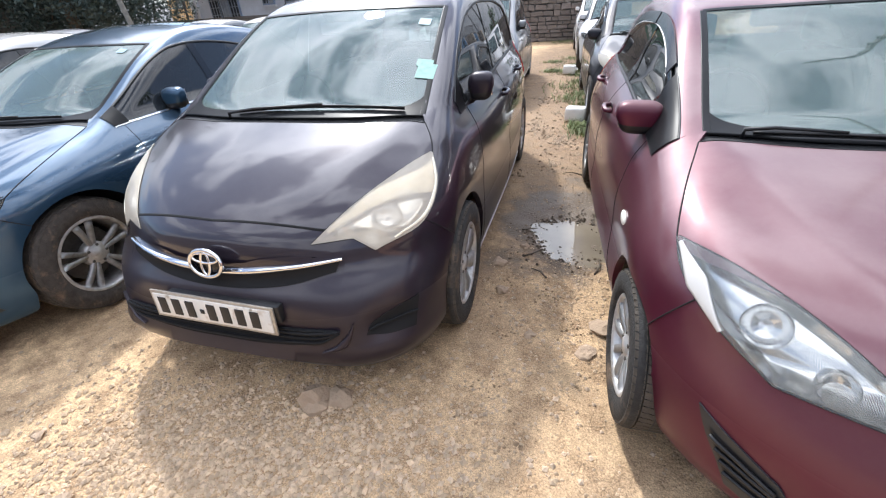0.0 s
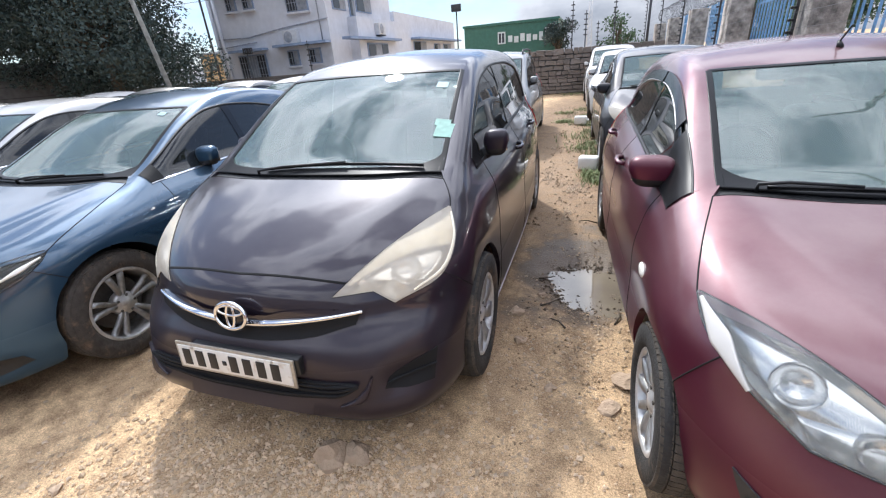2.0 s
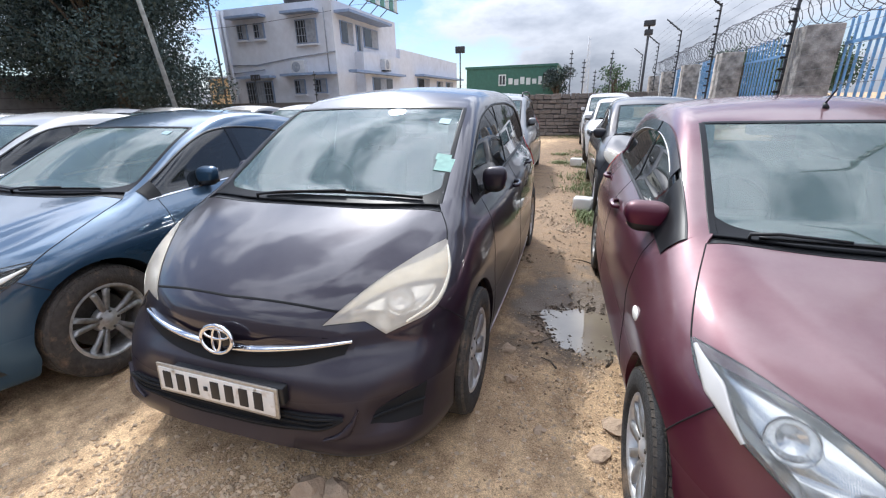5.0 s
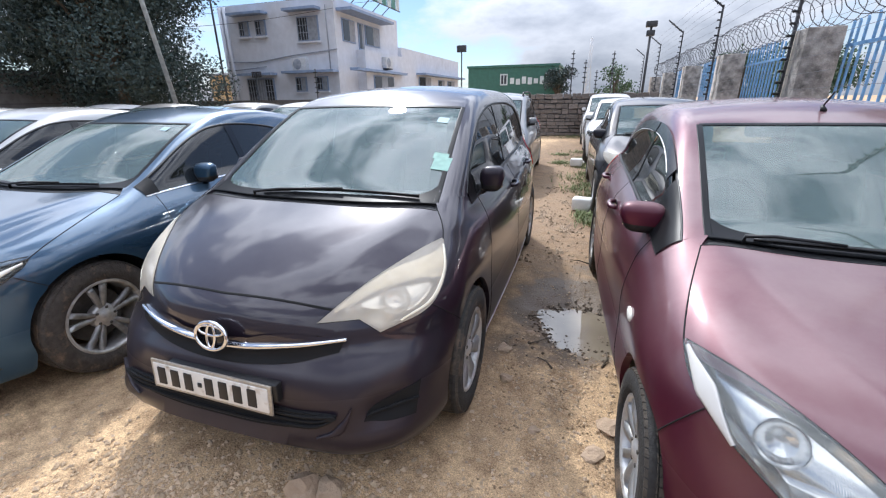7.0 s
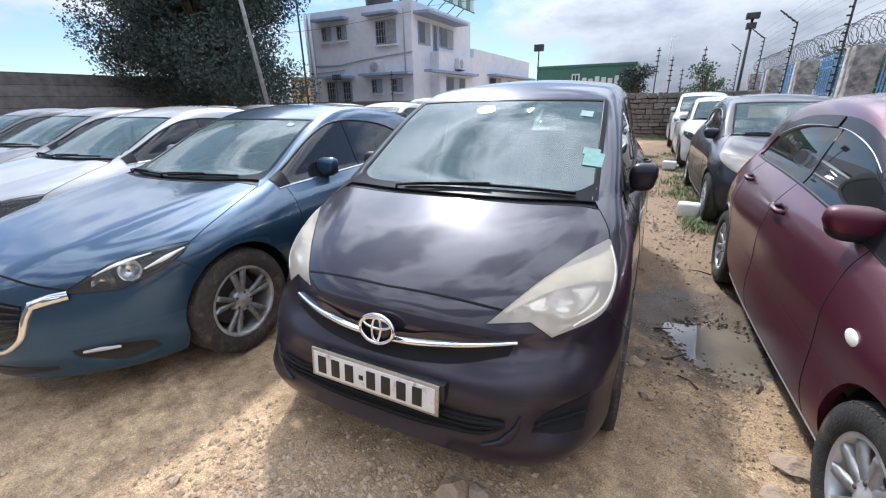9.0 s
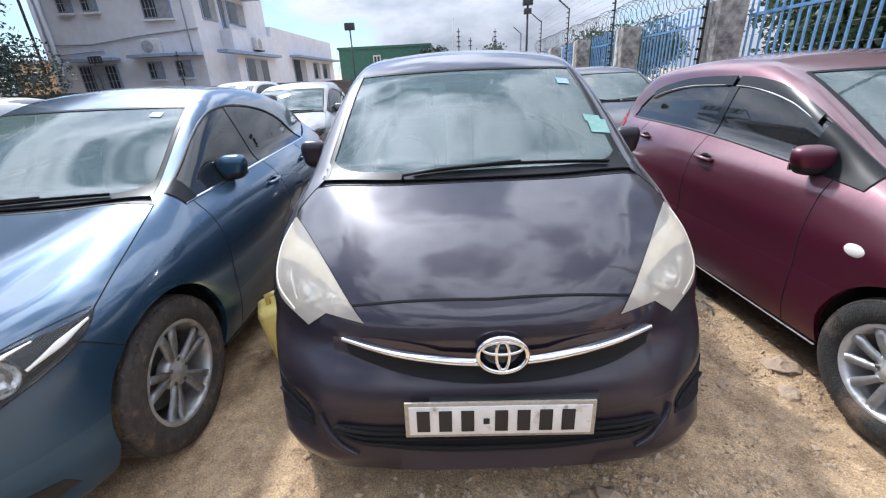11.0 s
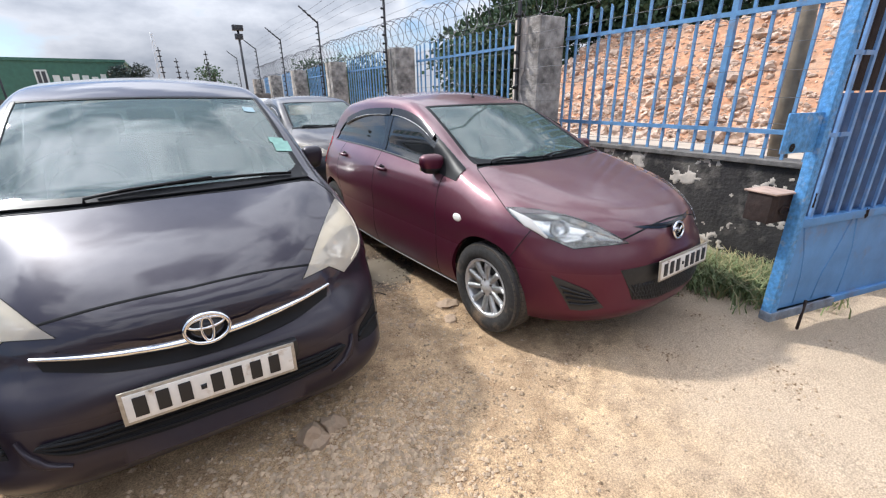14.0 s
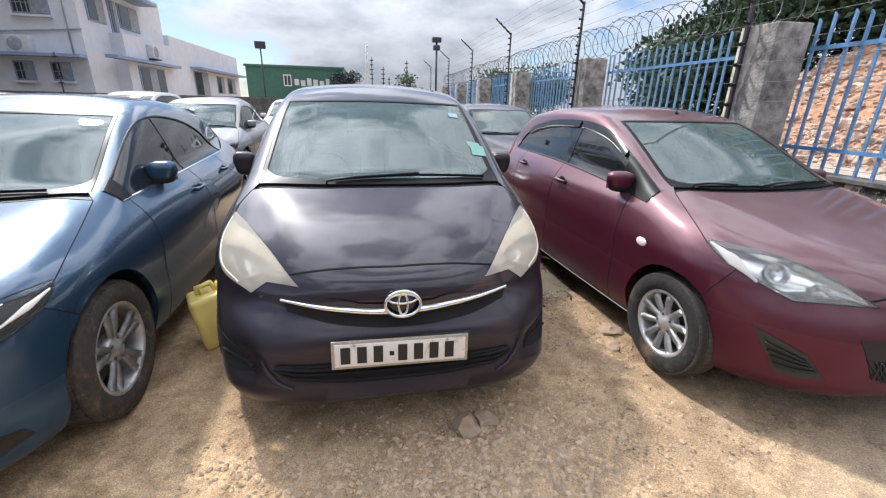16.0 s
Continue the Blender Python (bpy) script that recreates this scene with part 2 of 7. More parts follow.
MILKY = glass("dulled_lens", (0.96, 0.96, 0.95), 0.99, 0.15, (0.62, 0.64, 0.63), 1.5)


def ribbed(name, color):
    """Bright reflector moulded in upright ribs."""
    m = material(name, color, 0.16, 0.85)
    n, l = m.node_tree.nodes, m.node_tree.links
    co = n.new("ShaderNodeTexCoord")
    wv = n.new("ShaderNodeTexWave")
    wv.inputs["Scale"].default_value = 85
    wv.inputs["Distortion"].default_value = 0.6
    l.new(co.outputs["Object"], wv.inputs["Vector"])
    bu = n.new("ShaderNodeBump")
    bu.inputs["Strength"].default_value = 0.05
    bu.inputs["Distance"].default_value = 0.006
    l.new(wv.outputs["Fac"], bu.inputs["Height"])
    l.new(bu.outputs["Normal"], n["Principled BSDF"].inputs["Normal"])
    return m


RIBSWHITE = ribbed("pale_reflector", (0.94, 0.93, 0.88))
CREAM = material("cream_plastic", (0.94, 0.88, 0.71), 0.2, vary=0.06, scale=6)
PALESTRIP = material("pale_strip", (0.56, 0.54, 0.51), 0.25)

SAIL = material("sail_black", (0.012, 0.012, 0.013), 0.35, spec=0.12)
DULLSILL = material("dull_sill", (0.22, 0.21, 0.21), 0.6, 0.3)
REARGLASS = glass("rear_glass", (0.62, 0.68, 0.65), 0.85, 0.06)
BOWL = material("lamp_reflector", (0.86, 0.86, 0.84), 0.14, 0.85)
LAMPWHITE = material("lamp_inner", (0.90, 0.88, 0.80), 0.35)
REDLENS = material("red_lens", (0.40, 0.02, 0.02), 0.15)
SMOKE = material("smoked_plastic", (0.02, 0.02, 0.022), 0.25, spec=0.25)
CABIN = material("cabin_trim", (0.035, 0.035, 0.037), 0.8, vary=0.3, scale=30)
SEATCLOTH = material("seat_cloth", (0.10, 0.10, 0.105), 0.95, vary=0.25, scale=60)
STICKER = material("sticker_paper", (0.22, 0.40, 0.34), 0.6, vary=0.15, scale=30)
STICKERBLUE = material("sticker_blue", (0.30, 0.42, 0.46), 0.6, vary=0.15, scale=40)
GREYPLASTIC = material("grey_plastic", (0.026, 0.028, 0.031), 0.45, vary=0.2, scale=50)
PLATEWHITE = material("plate_white", (0.72, 0.70, 0.66), 0.45, vary=0.08, scale=20, dirt=(0.42, 0.33, 0.24), dirt_amount=0.15, dirt_scale=14)
PLATEBLACK = material("plate_black", (0.012, 0.012, 0.014), 0.5)
PLATERIM = material("plate_rim", (0.40, 0.36, 0.30), 0.45, 0.4, vary=0.2, scale=60)


# ---- building helpers ----
def part(name, bm, mat, parent=None, label="", smooth=True):
    """Links a bmesh as one mesh object under a thing or a part."""
    me = bpy.data.meshes.new(name)
    bm.to_mesh(me)
    bm.free()
    if smooth:
        me.shade_smooth()
    for m in mat if isinstance(mat, (list, tuple)) else [mat]:
        me.materials.append(m)
    ob = new(name, me)
    ob.parent = parent
    return tagged(ob, label)


def box(bm, x0, x1, y0, y1, z0, z1, m=None, bevel=0.0):
    """A box, with bevelled edges where asked for."""
    r = bmesh.ops.create_cube(bm, size=1.0)
    vs = r["verts"]
    for v in vs:
        v.co = Vector((x0 + (x1 - x0) * (v.co.x + 0.5), y0 + (y1 - y0) * (v.co.y + 0.5), z0 + (z1 - z0) * (v.co.z + 0.5)))
    if bevel:
        es = list({e for v in vs for e in v.link_edges})
        r = bmesh.ops.bevel(bm, geom=es, offset=bevel, segments=2, affect="EDGES", profile=0.6)
        vs = list({v for f in r["faces"] for v in f.verts} | {v for v in vs if v.is_valid})
    if m is not None:
        bmesh.ops.transform(bm, matrix=m, verts=vs)
    return vs


def tube(bm, pts, r, sides=8, cap=True, r1=None):
    """A round bar along points, which may taper."""
    pts = [Vector(p) for p in pts]
    rings = []
    for i, p in enumerate(pts):
        d = (pts[min(i + 1, len(pts) - 1)] - pts[max(i - 1, 0)]).normalized()
        a = d.orthogonal().normalized() if i == 0 else (a - d * a.dot(d)).normalized()
        b = d.cross(a)
        rad = r if r1 is None else r + (r1 - r) * i / (len(pts) - 1)
        rings.append([bm.verts.new(p + (a * math.cos(k * 2 * math.pi / sides) + b * math.sin(k * 2 * math.pi / sides)) * rad) for k in range(sides)])
    for u, v in zip(rings, rings[1:]):
        for k in range(sides):
            bm.faces.new((u[k], u[(k + 1) % sides], v[(k + 1) % sides], v[k]))
    if cap:
        bm.faces.new(rings[0][::-1])
        bm.faces.new(rings[-1])
    return rings


def revolve(bm, prof, sides=48, axis="x", centre=(0, 0, 0), closed=False):
    """Turns a profile of (along the axis, radius) round the axis."""
    rings = []
    for k in range(sides):
        a = 2 * math.pi * k / sides
        c, s = math.cos(a), math.sin(a)
        ring = []
        for h, r in prof:
            p = {"x": (h, r * c, r * s), "y": (r * c, h, r * s), "z": (r * c, r * s, h)}[axis]
            ring.append(bm.verts.new(Vector(p) + Vector(centre)))
        rings.append(ring)
    n = len(prof)
    for k in range(sides):
        u, v = rings[k], rings[(k + 1) % sides]
        for i in range(n if closed else n - 1):
            bm.faces.new((u[i], v[i], v[(i + 1) % n], u[(i + 1) % n]))


def grid_mesh(bm, G, flip=False):
    """Faces over an array of points (rows, columns, 3)."""
    vs = [[bm.verts.new(p) for p in row] for row in G]
    for i in range(len(vs) - 1):
        for j in range(len(vs[0]) - 1):
            q = (vs[i][j], vs[i][j + 1], vs[i + 1][j + 1], vs[i + 1][j])
            bm.faces.new(q[::-1] if flip else q)
    return vs


def thing(name, place, label, category, group=""):
    e = new(name)
    e.matrix_world = place
    return tagged(e, label, category, group)


# ---- cars: one smooth body function, on which every panel is laid ----
def line(*pairs):
    """A smooth function through (x, y) pairs."""
    xs, ys = np.array(pairs, float).T
    d = np.gradient(ys, xs) if len(xs) > 2 else np.full(len(xs), (ys[-1] - ys[0]) / (xs[-1] - xs[0]))

    def at(x):
        x = np.clip(np.asarray(x, float), xs[0], xs[-1])
        i = np.clip(np.searchsorted(xs, x) - 1, 0, len(xs) - 2)
        h = xs[i + 1] - xs[i]
        t = (x - xs[i]) / h
        return ((1 + 2 * t) * (1 - t) ** 2) * ys[i] + t * (1 - t) ** 2 * h * d[i] + t * t * (3 - 2 * t) * ys[i + 1] + t * t * (t - 1) * h * d[i + 1]
    return at


def smax(a, b, k):
    h = np.maximum(k - np.abs(a - b), 0) / k
    return np.maximum(a, b) + h * h * k / 4


class Body:
    """The outer skin of a car: nose at y = 0, tail towards +y, wheels on z = 0. The sign is positive outside."""

    def __init__(self, w, wrap, wrap_p, rwrap, k_hood, k_side, nose, side, taper, hood, crown, tail, ws, ws_bow, ws_n, gside, gtaper, roof, roof_bow, bl, bl_bow, flares=(), fronts=(), ridges=()):
        self.w = w
        self.wrap = wrap
        self.wrap_p = wrap_p
        self.rwrap = rwrap
        self.k_hood = k_hood
        self.k_side = k_side
        self.nose = nose
        self.side = side
        self.taper = taper
        self.hood = hood
        self.crown = crown
        self.tail = tail
        self.ws = ws
        self.ws_bow = ws_bow
        self.ws_n = ws_n
        self.gside = gside
        self.gtaper = gtaper
        self.roof = roof
        self.roof_bow = roof_bow
        self.bl = bl
        self.bl_bow = bl_bow
        self.flares = flares
        self.fronts = fronts
        self.ridges = ridges

    def value(self, P):
        x, y, z = np.abs(P[..., 0]), P[..., 1], P[..., 2]
        u = x / self.w
        front = (self.nose(z) + self.wrap * u ** self.wrap_p(z) - y) * 0.8
        for fx, fz, sx, sz, out in self.fronts:
            front = front - out * np.exp(-((x - fx) / sx) ** 4 - ((z - fz) / sz) ** 2)
        side = x - self.side(z) * self.taper(y)
        for fy, fz, sy, sz, out in self.flares:
            side = side - out * np.exp(-((y - fy) / sy) ** 2 - ((z - fz) / sz) ** 2)
        top = (z - self.hood(y) + self.crown(y) * u ** 2) * 0.95
        for xa, ya, xb, yb, wide, up in self.ridges:
            t = np.clip((y - ya) / (yb - ya), -0.3, 1.3)
            d = x - xa - (xb - xa) * t
            top = top - up * np.exp(-np.maximum(t - 1, 0) * 6) * np.where(d < 0, np.exp(-(d / wide) ** 2), np.exp(-(d / (wide * 0.35)) ** 2))
        back = (y - self.tail(z) + self.rwrap * u ** 2.6) * 0.9
        low = smax(smax(front, back, 0.02), top, self.k_hood)
        low = smax(smax(low, side, self.k_side), 0.16 - z, 0.05)
        gf = (self.ws(z) + self.ws_bow * x ** 2 - y) * self.ws_n
        gs = x - self.gside(z) * self.gtaper(y)
        gt = z - self.roof(y) + self.roof_bow * x ** 2
        gb = (y - self.bl(z) + self.bl_bow * x ** 2) * 0.8
        green = smax(smax(smax(gf, gb, 0.03), gt, 0.10), gs, 0.07)
        return -smax(-low, -green, 0.05)

    def slope(self, P):
        e = 1e-3
        Q = np.stack([P, P + (e, 0, 0), P + (0, e, 0), P + (0, 0, e)])
        V = self.value(Q)
        return V[0], np.stack([V[1] - V[0], V[2] - V[0], V[3] - V[0]], -1) / e

    def normal(self, P):
        g = self.slope(np.asarray(P, float))[1]
        return g / np.maximum(np.linalg.norm(g, axis=-1, keepdims=True), 1e-9)

    def lay(self, P, level=0.0):
        P = np.array(P, float)
        for _ in range(9):
            v, g = self.slope(P)
            if np.abs(v - level).max() < 2e-4:
                break
            n2 = np.maximum((g ** 2).sum(-1), 0.2)
            P = P - np.clip((v - level) / n2, -0.15, 0.15)[..., None] * g
        return P

    def curve(self, pts, n=24, straight=False):
        """A curve on the skin near the guide points, evenly spaced."""
        pts = np.array(pts, float)
        if len(pts) > 2 and not straight:
            t = np.r_[0, np.cumsum(np.linalg.norm(np.diff(pts, axis=0), axis=1))]
            s = np.linspace(0, t[-1], 120)
            pts = np.stack([line(*zip(t, pts[:, i]))(s) for i in range(3)], -1)
        t = np.r_[0, np.cumsum(np.linalg.norm(np.diff(pts, axis=0), axis=1))]
        s = np.linspace(0, t[-1], n)
        return self.lay(np.stack([np.interp(s, t, pts[:, i]) for i in range(3)], -1))

    def patch(self, c0, c1, d0, d1, level=0.0):
        """A panel between four curves: c0 and c1 run along, d0 and d1 join their ends."""
        n, m = len(c0), len(d0)
        u, v = np.linspace(0, 1, n)[None, :, None], np.linspace(0, 1, m)[:, None, None]
        G = (1 - v) * c0[None] + v * c1[None] + (1 - u) * d0[:, None] + u * d1[:, None]
        G = G - ((1 - u) * (1 - v) * c0[0] + u * (1 - v) * c0[-1] + (1 - u) * v * c1[0] + u * v * c1[-1])
        return self.lay(G, level)


def ends(a, b, n):
    return np.linspace(0, 1, n)[:, None] * (np.array(b) - np.array(a)) + np.array(a)


def mirror(G):
    return np.array(G) * np.array([-1, 1, 1])


def skin(name, G, mat, parent, body, lip=0.012, label="", flip=None):
    """A panel as a mesh with its rim turned inward, so that it has thickness."""
    G = np.array(G)
    a = np.cross(G[0, 1] - G[0, 0], G[1, 0] - G[0, 0])
    mid = (G.shape[0] // 2, G.shape[1] // 2)
    a = np.cross(G[mid[0], mid[1] + 1] - G[mid], G[mid[0] + 1, mid[1]] - G[mid])
    f = bool((a * body.normal(G[mid][None])[0]).sum() < 0)
    bm = bmesh.new()
    vs = grid_mesh(bm, G, f)
    if lip:
        N = body.normal(G)
        loop = [(0, j) for j in range(G.shape[1])] + [(i, G.shape[1] - 1) for i in range(1, G.shape[0])]
        loop += [(G.shape[0] - 1, j) for j in range(G.shape[1] - 2, -1, -1)] + [(i, 0) for i in range(G.shape[0] - 2, 0, -1)]
        low = [bm.verts.new(G[ij] - N[ij] * lip) for ij in loop]
        top = [vs[i][j] for i, j in loop]
        for k in range(len(loop)):
            q = (top[k], low[k], low[(k + 1) % len(loop)], top[(k + 1) % len(loop)])
            try:
                bm.faces.new(q if not f else q[::-1])
            except ValueError:
                pass
    bmesh.ops.remove_doubles(bm, verts=bm.verts, dist=1e-5)
    bmesh.ops.recalc_face_normals(bm, faces=bm.faces)
    ob = part(name, bm, mat, parent, label)
    me = ob.data
    me.set_sharp_from_angle(angle=radians(50))
    return ob


def ribbon(name, curves, width, mat, parent, body, lift=0.0015, label="", ends_width=None):
    """Narrow strips on the skin, one object for each curve: gaps between panels, mouldings, rubber seals, bright trim."""
    for C in curves:
        C = body.lay(C)
        N = body.normal(C)
        T = np.gradient(C, axis=0)
        B = np.cross(N, T)
        B /= np.maximum(np.linalg.norm(B, axis=1, keepdims=True), 1e-9)
        t = np.linspace(-1, 1, len(C))[:, None]
        h = width / 2 if ends_width is None else (ends_width + (width - ends_width) * (1 - np.abs(t)) ** 1.3) / 2
        bm = bmesh.new()
        grid_mesh(bm, np.stack([C - B * h - N * 0.006, C - B * h + N * lift * 0.6, C - B * h * 0.7 + N * lift, C + B * h * 0.7 + N * lift, C + B * h + N * lift * 0.6, C + B * h - N * 0.006]))
        bmesh.ops.recalc_face_normals(bm, faces=bm.faces)
        ob = part(name, bm, mat, parent, label)
    return ob


def fascia(name, low, high, mat, parent, body, level=0.002, lip=0.01, n=40, m=10, slats=0, slat_mat=None, label=""):
    """A panel set into the front: between a lower and an upper line on the skin, with raised slats across it where asked for."""
    c0, c1 = body.curve(low, n), body.curve(high, n)
    G = body.patch(c0, c1, ends(c0[0], c1[0], m), ends(c0[-1], c1[-1], m), level)
    ob = skin(name, G, mat, parent, body, lip, label)
    for k in range(slats):
        v = (k + 0.5) / slats
        row = G[int(v * (m - 1))] * (1 - (v * (m - 1)) % 1) + G[min(int(v * (m - 1)) + 1, m - 1)] * ((v * (m - 1)) % 1)
        bm = bmesh.new()
        tube(bm, [q for q in row + body.normal(row) * 0.004], 0.006, 6)
        part("slat", bm, slat_mat or mat, ob)
    return ob


def mesh_bars(parent, body, low, high, mat, across=14, level=0.004):
    """Slanting bars over a grille, crossing into a honeycomb."""
    c0, c1 = body.curve(low, across * 2 + 1), body.curve(high, across * 2 + 1)
    for k in range(across * 2 - 1):
        for q in (c0[k], c1[k + 2]), (c0[k + 2], c1[k]):
            line_pts = body.lay(ends(*q, 5), level)
            bm = bmesh.new()
            tube(bm, [v for v in line_pts], 0.003, 4)
            part("mesh_bar", bm, mat, parent)


def badge(parent, at, size, tilt, inner=True):
    """A bright oval ring with plain inner shapes."""
    e = new("badge")
    e.parent = parent
    e.matrix_local = pose(*at, tilt, 0, 0)
    def ring(a, b, dx, dz, r):
        bm = bmesh.new()
        pts = [(dx + a * math.cos(t), 0, dz + b * math.sin(t)) for t in np.linspace(0, 2 * math.pi, 41)]
        tube(bm, pts, r, 8, False)
        bmesh.ops.remove_doubles(bm, verts=bm.verts, dist=1e-4)
        part("badge_ring", bm, CHROME, e)
    ring(size[0], size[1], 0, 0, 0.0075)
    if inner:
        ring(size[0] * 0.26, size[1] * 0.86, 0, 0, 0.0055)
        ring(size[0] * 0.80, size[1] * 0.36, 0, size[1] * 0.40, 0.0055)
    else:
        bm = bmesh.new()
        for s in (-1, 1):
            tube(bm, [(0, 0, -size[1] * 0.25), (s * size[0] * 0.45, -0.004, size[1] * 0.35), (s * size[0] * 0.9, 0, size[1] * 0.1)], 0.007, 8)
        part("badge_wing", bm, CHROME, e)
    bm = bmesh.new()
    revolve(bm, [(0.004, 0.001), (0.004, 1.0), (0.012, 1.0)], 32, "y")
    bmesh.ops.scale(bm, vec=(size[0], 1, size[1]), verts=bm.verts)
    part("badge_back", bm, GLOSS, e)


def wheel(parent, x, y, r, width, rim_r, out, spokes="five", rim_mat=None, tyre_mat=None, steer=0.0):
    """A wheel: tyre with tread grooves, rim with barrel and spokes, brake disc. out: +1 or -1, the side that shows."""
    hub = new("wheel")
    hub.parent = parent
    hub.matrix_local = pose(x, y, r, 0, 0, steer)
    bm = bmesh.new()
    h = width / 2
    prof = [(-h * 0.80, rim_r), (-h * 0.98, rim_r + 0.02), (-h, rim_r + (r - rim_r) * 0.5), (-h * 0.95, r - 0.020), (-h * 0.80, r - 0.004)]
    for g in (-0.5, -0.17, 0.17, 0.5):
        prof += [(h * (g - 0.09), r), (h * (g - 0.05), r - 0.008), (h * (g + 0.05), r - 0.008), (h * (g + 0.09), r)]
    prof += [(h * 0.80, r - 0.004), (h * 0.95, r - 0.020), (h, rim_r + (r - rim_r) * 0.5), (h * 0.98, rim_r + 0.02), (h * 0.80, rim_r)]
    revolve(bm, prof, 56)
    bmesh.ops.recalc_face_normals(bm, faces=bm.faces)
    tyre = part("tyre", bm, tyre_mat or RUBBER, hub)
    bm = bmesh.new()
    for i in range(64):
        for j, (g0, g1) in enumerate(((-0.94, -0.58), (-0.53, -0.03), (0.03, 0.53), (0.58, 0.94))):
            a0 = 2 * math.pi * (i + 0.5 * (j % 2)) / 64
            a1, sk = a0 + 2 * math.pi * 0.84 / 64, 0.03 * (1 if j < 2 else -1)
            ring = []
            for rr in (r - 0.016, r + 0.0005):
                dip = [0.012 if abs(g) > 0.9 else 0.0 for g in (g0, g1)]
                ring.append([bm.verts.new((h * g, (rr - d) * math.cos(a), (rr - d) * math.sin(a))) for g, d, a in ((g0, dip[0], a0), (g1, dip[1], a0 + sk), (g1, dip[1], a1 + sk), (g0, dip[0], a1))])
            lo, hi = ring
            bm.faces.new(hi)
            for q in range(4):
                bm.faces.new((lo[q], lo[(q + 1) % 4], hi[(q + 1) % 4], hi[q]))
    bmesh.ops.recalc_face_normals(bm, faces=bm.faces)
    part("tread", bm, TREAD if tyre_mat is None or tyre_mat == RUBBER else tyre_mat, tyre, "dusty tread blocks", smooth=False)
    bm = bmesh.new()
    o = out
    revolve(bm, [(o * h * 0.86, rim_r + 0.004), (o * h * 0.90, rim_r - 0.006), (o * h * 0.80, rim_r - 0.016), (o * h * 0.45, rim_r - 0.022), (-o * h * 0.8, rim_r - 0.03), (-o * h * 0.8, rim_r + 0.004)], 56)
    bmesh.ops.recalc_face_normals(bm, faces=bm.faces)
    part("rim", bm, rim_mat or ALLOY, hub)
    bm = bmesh.new()
    revolve(bm, [(-o * h * 0.1, 0.02), (-o * h * 0.1, rim_r * 0.72), (-o * h * 0.25, rim_r * 0.72), (-o * h * 0.25, 0.02)], 40)
    bmesh.ops.recalc_face_normals(bm, faces=bm.faces)
    part("brake_disc", bm, DISC, hub, smooth=False)
    count = {"cover": 7, "twin": 5, "nine": 10, "five": 5}[spokes]
    R = rim_r - 0.012

    def bar(a0, a1, w0, w1, name="spoke"):
        b = bmesh.new()
        rows = []
        for t in np.linspace(0, 1, 6):
            a, w = a0 + (a1 - a0) * t, w0 + (w1 - w0) * t
            rad = 0.035 + (R - 0.035) * t
            depth = o * h * (0.62 + 0.20 * math.sin(t * 1.9))
            c, s = math.cos(a), math.sin(a)
            row = []
            for q, dd in ((-1.0, -0.02), (-0.8, 0.0), (0.8, 0.0), (1.0, -0.02)):
                row.append((depth + o * dd, rad * c - q * w * s, rad * s + q * w * c))
            rows.append(row)
        grid_mesh(b, rows)
        bmesh.ops.solidify(b, geom=b.faces[:], thickness=0.004)
        bmesh.ops.recalc_face_normals(b, faces=b.faces)
        part(name, b, rim_mat or ALLOY, hub)
    for k in range(count):
        a = 2 * math.pi * k / count + 0.35
        if spokes == "twin":
            bar(a - 0.14, a - 0.20, 0.013, 0.018)
            bar(a + 0.14, a + 0.20, 0.013, 0.018)
        elif spokes == "cover":
            bar(a, a + 0.12, 0.016, 0.052)
        elif spokes == "nine":
            bar(a, a + 0.05, 0.014, 0.020)
        else:
            bar(a, a, 0.022, 0.03)
    for k in range(5):
        b2 = bmesh.new()
        a = 2 * math.pi * k / 5
        tube(b2, [(o * h * 0.6, 0.052 * math.cos(a), 0.052 * math.sin(a)), (o * h * 0.715, 0.052 * math.cos(a), 0.052 * math.sin(a))], 0.008, 6)
        part("wheel_nut", b2, DISC, hub)
    bm = bmesh.new()
    revolve(bm, [(o * h * 0.2, 0.072), (o * h * 0.60, 0.070), (o * h * 0.66, 0.060), (o * h * 0.67, 0.036), (o * h * 0.75, 0.030), (o * h * 0.76, 0.001)], 24)
    bmesh.ops.recalc_face_normals(bm, faces=bm.faces)
    part("hub_cap", bm, rim_mat or ALLOY, hub)
    return hub


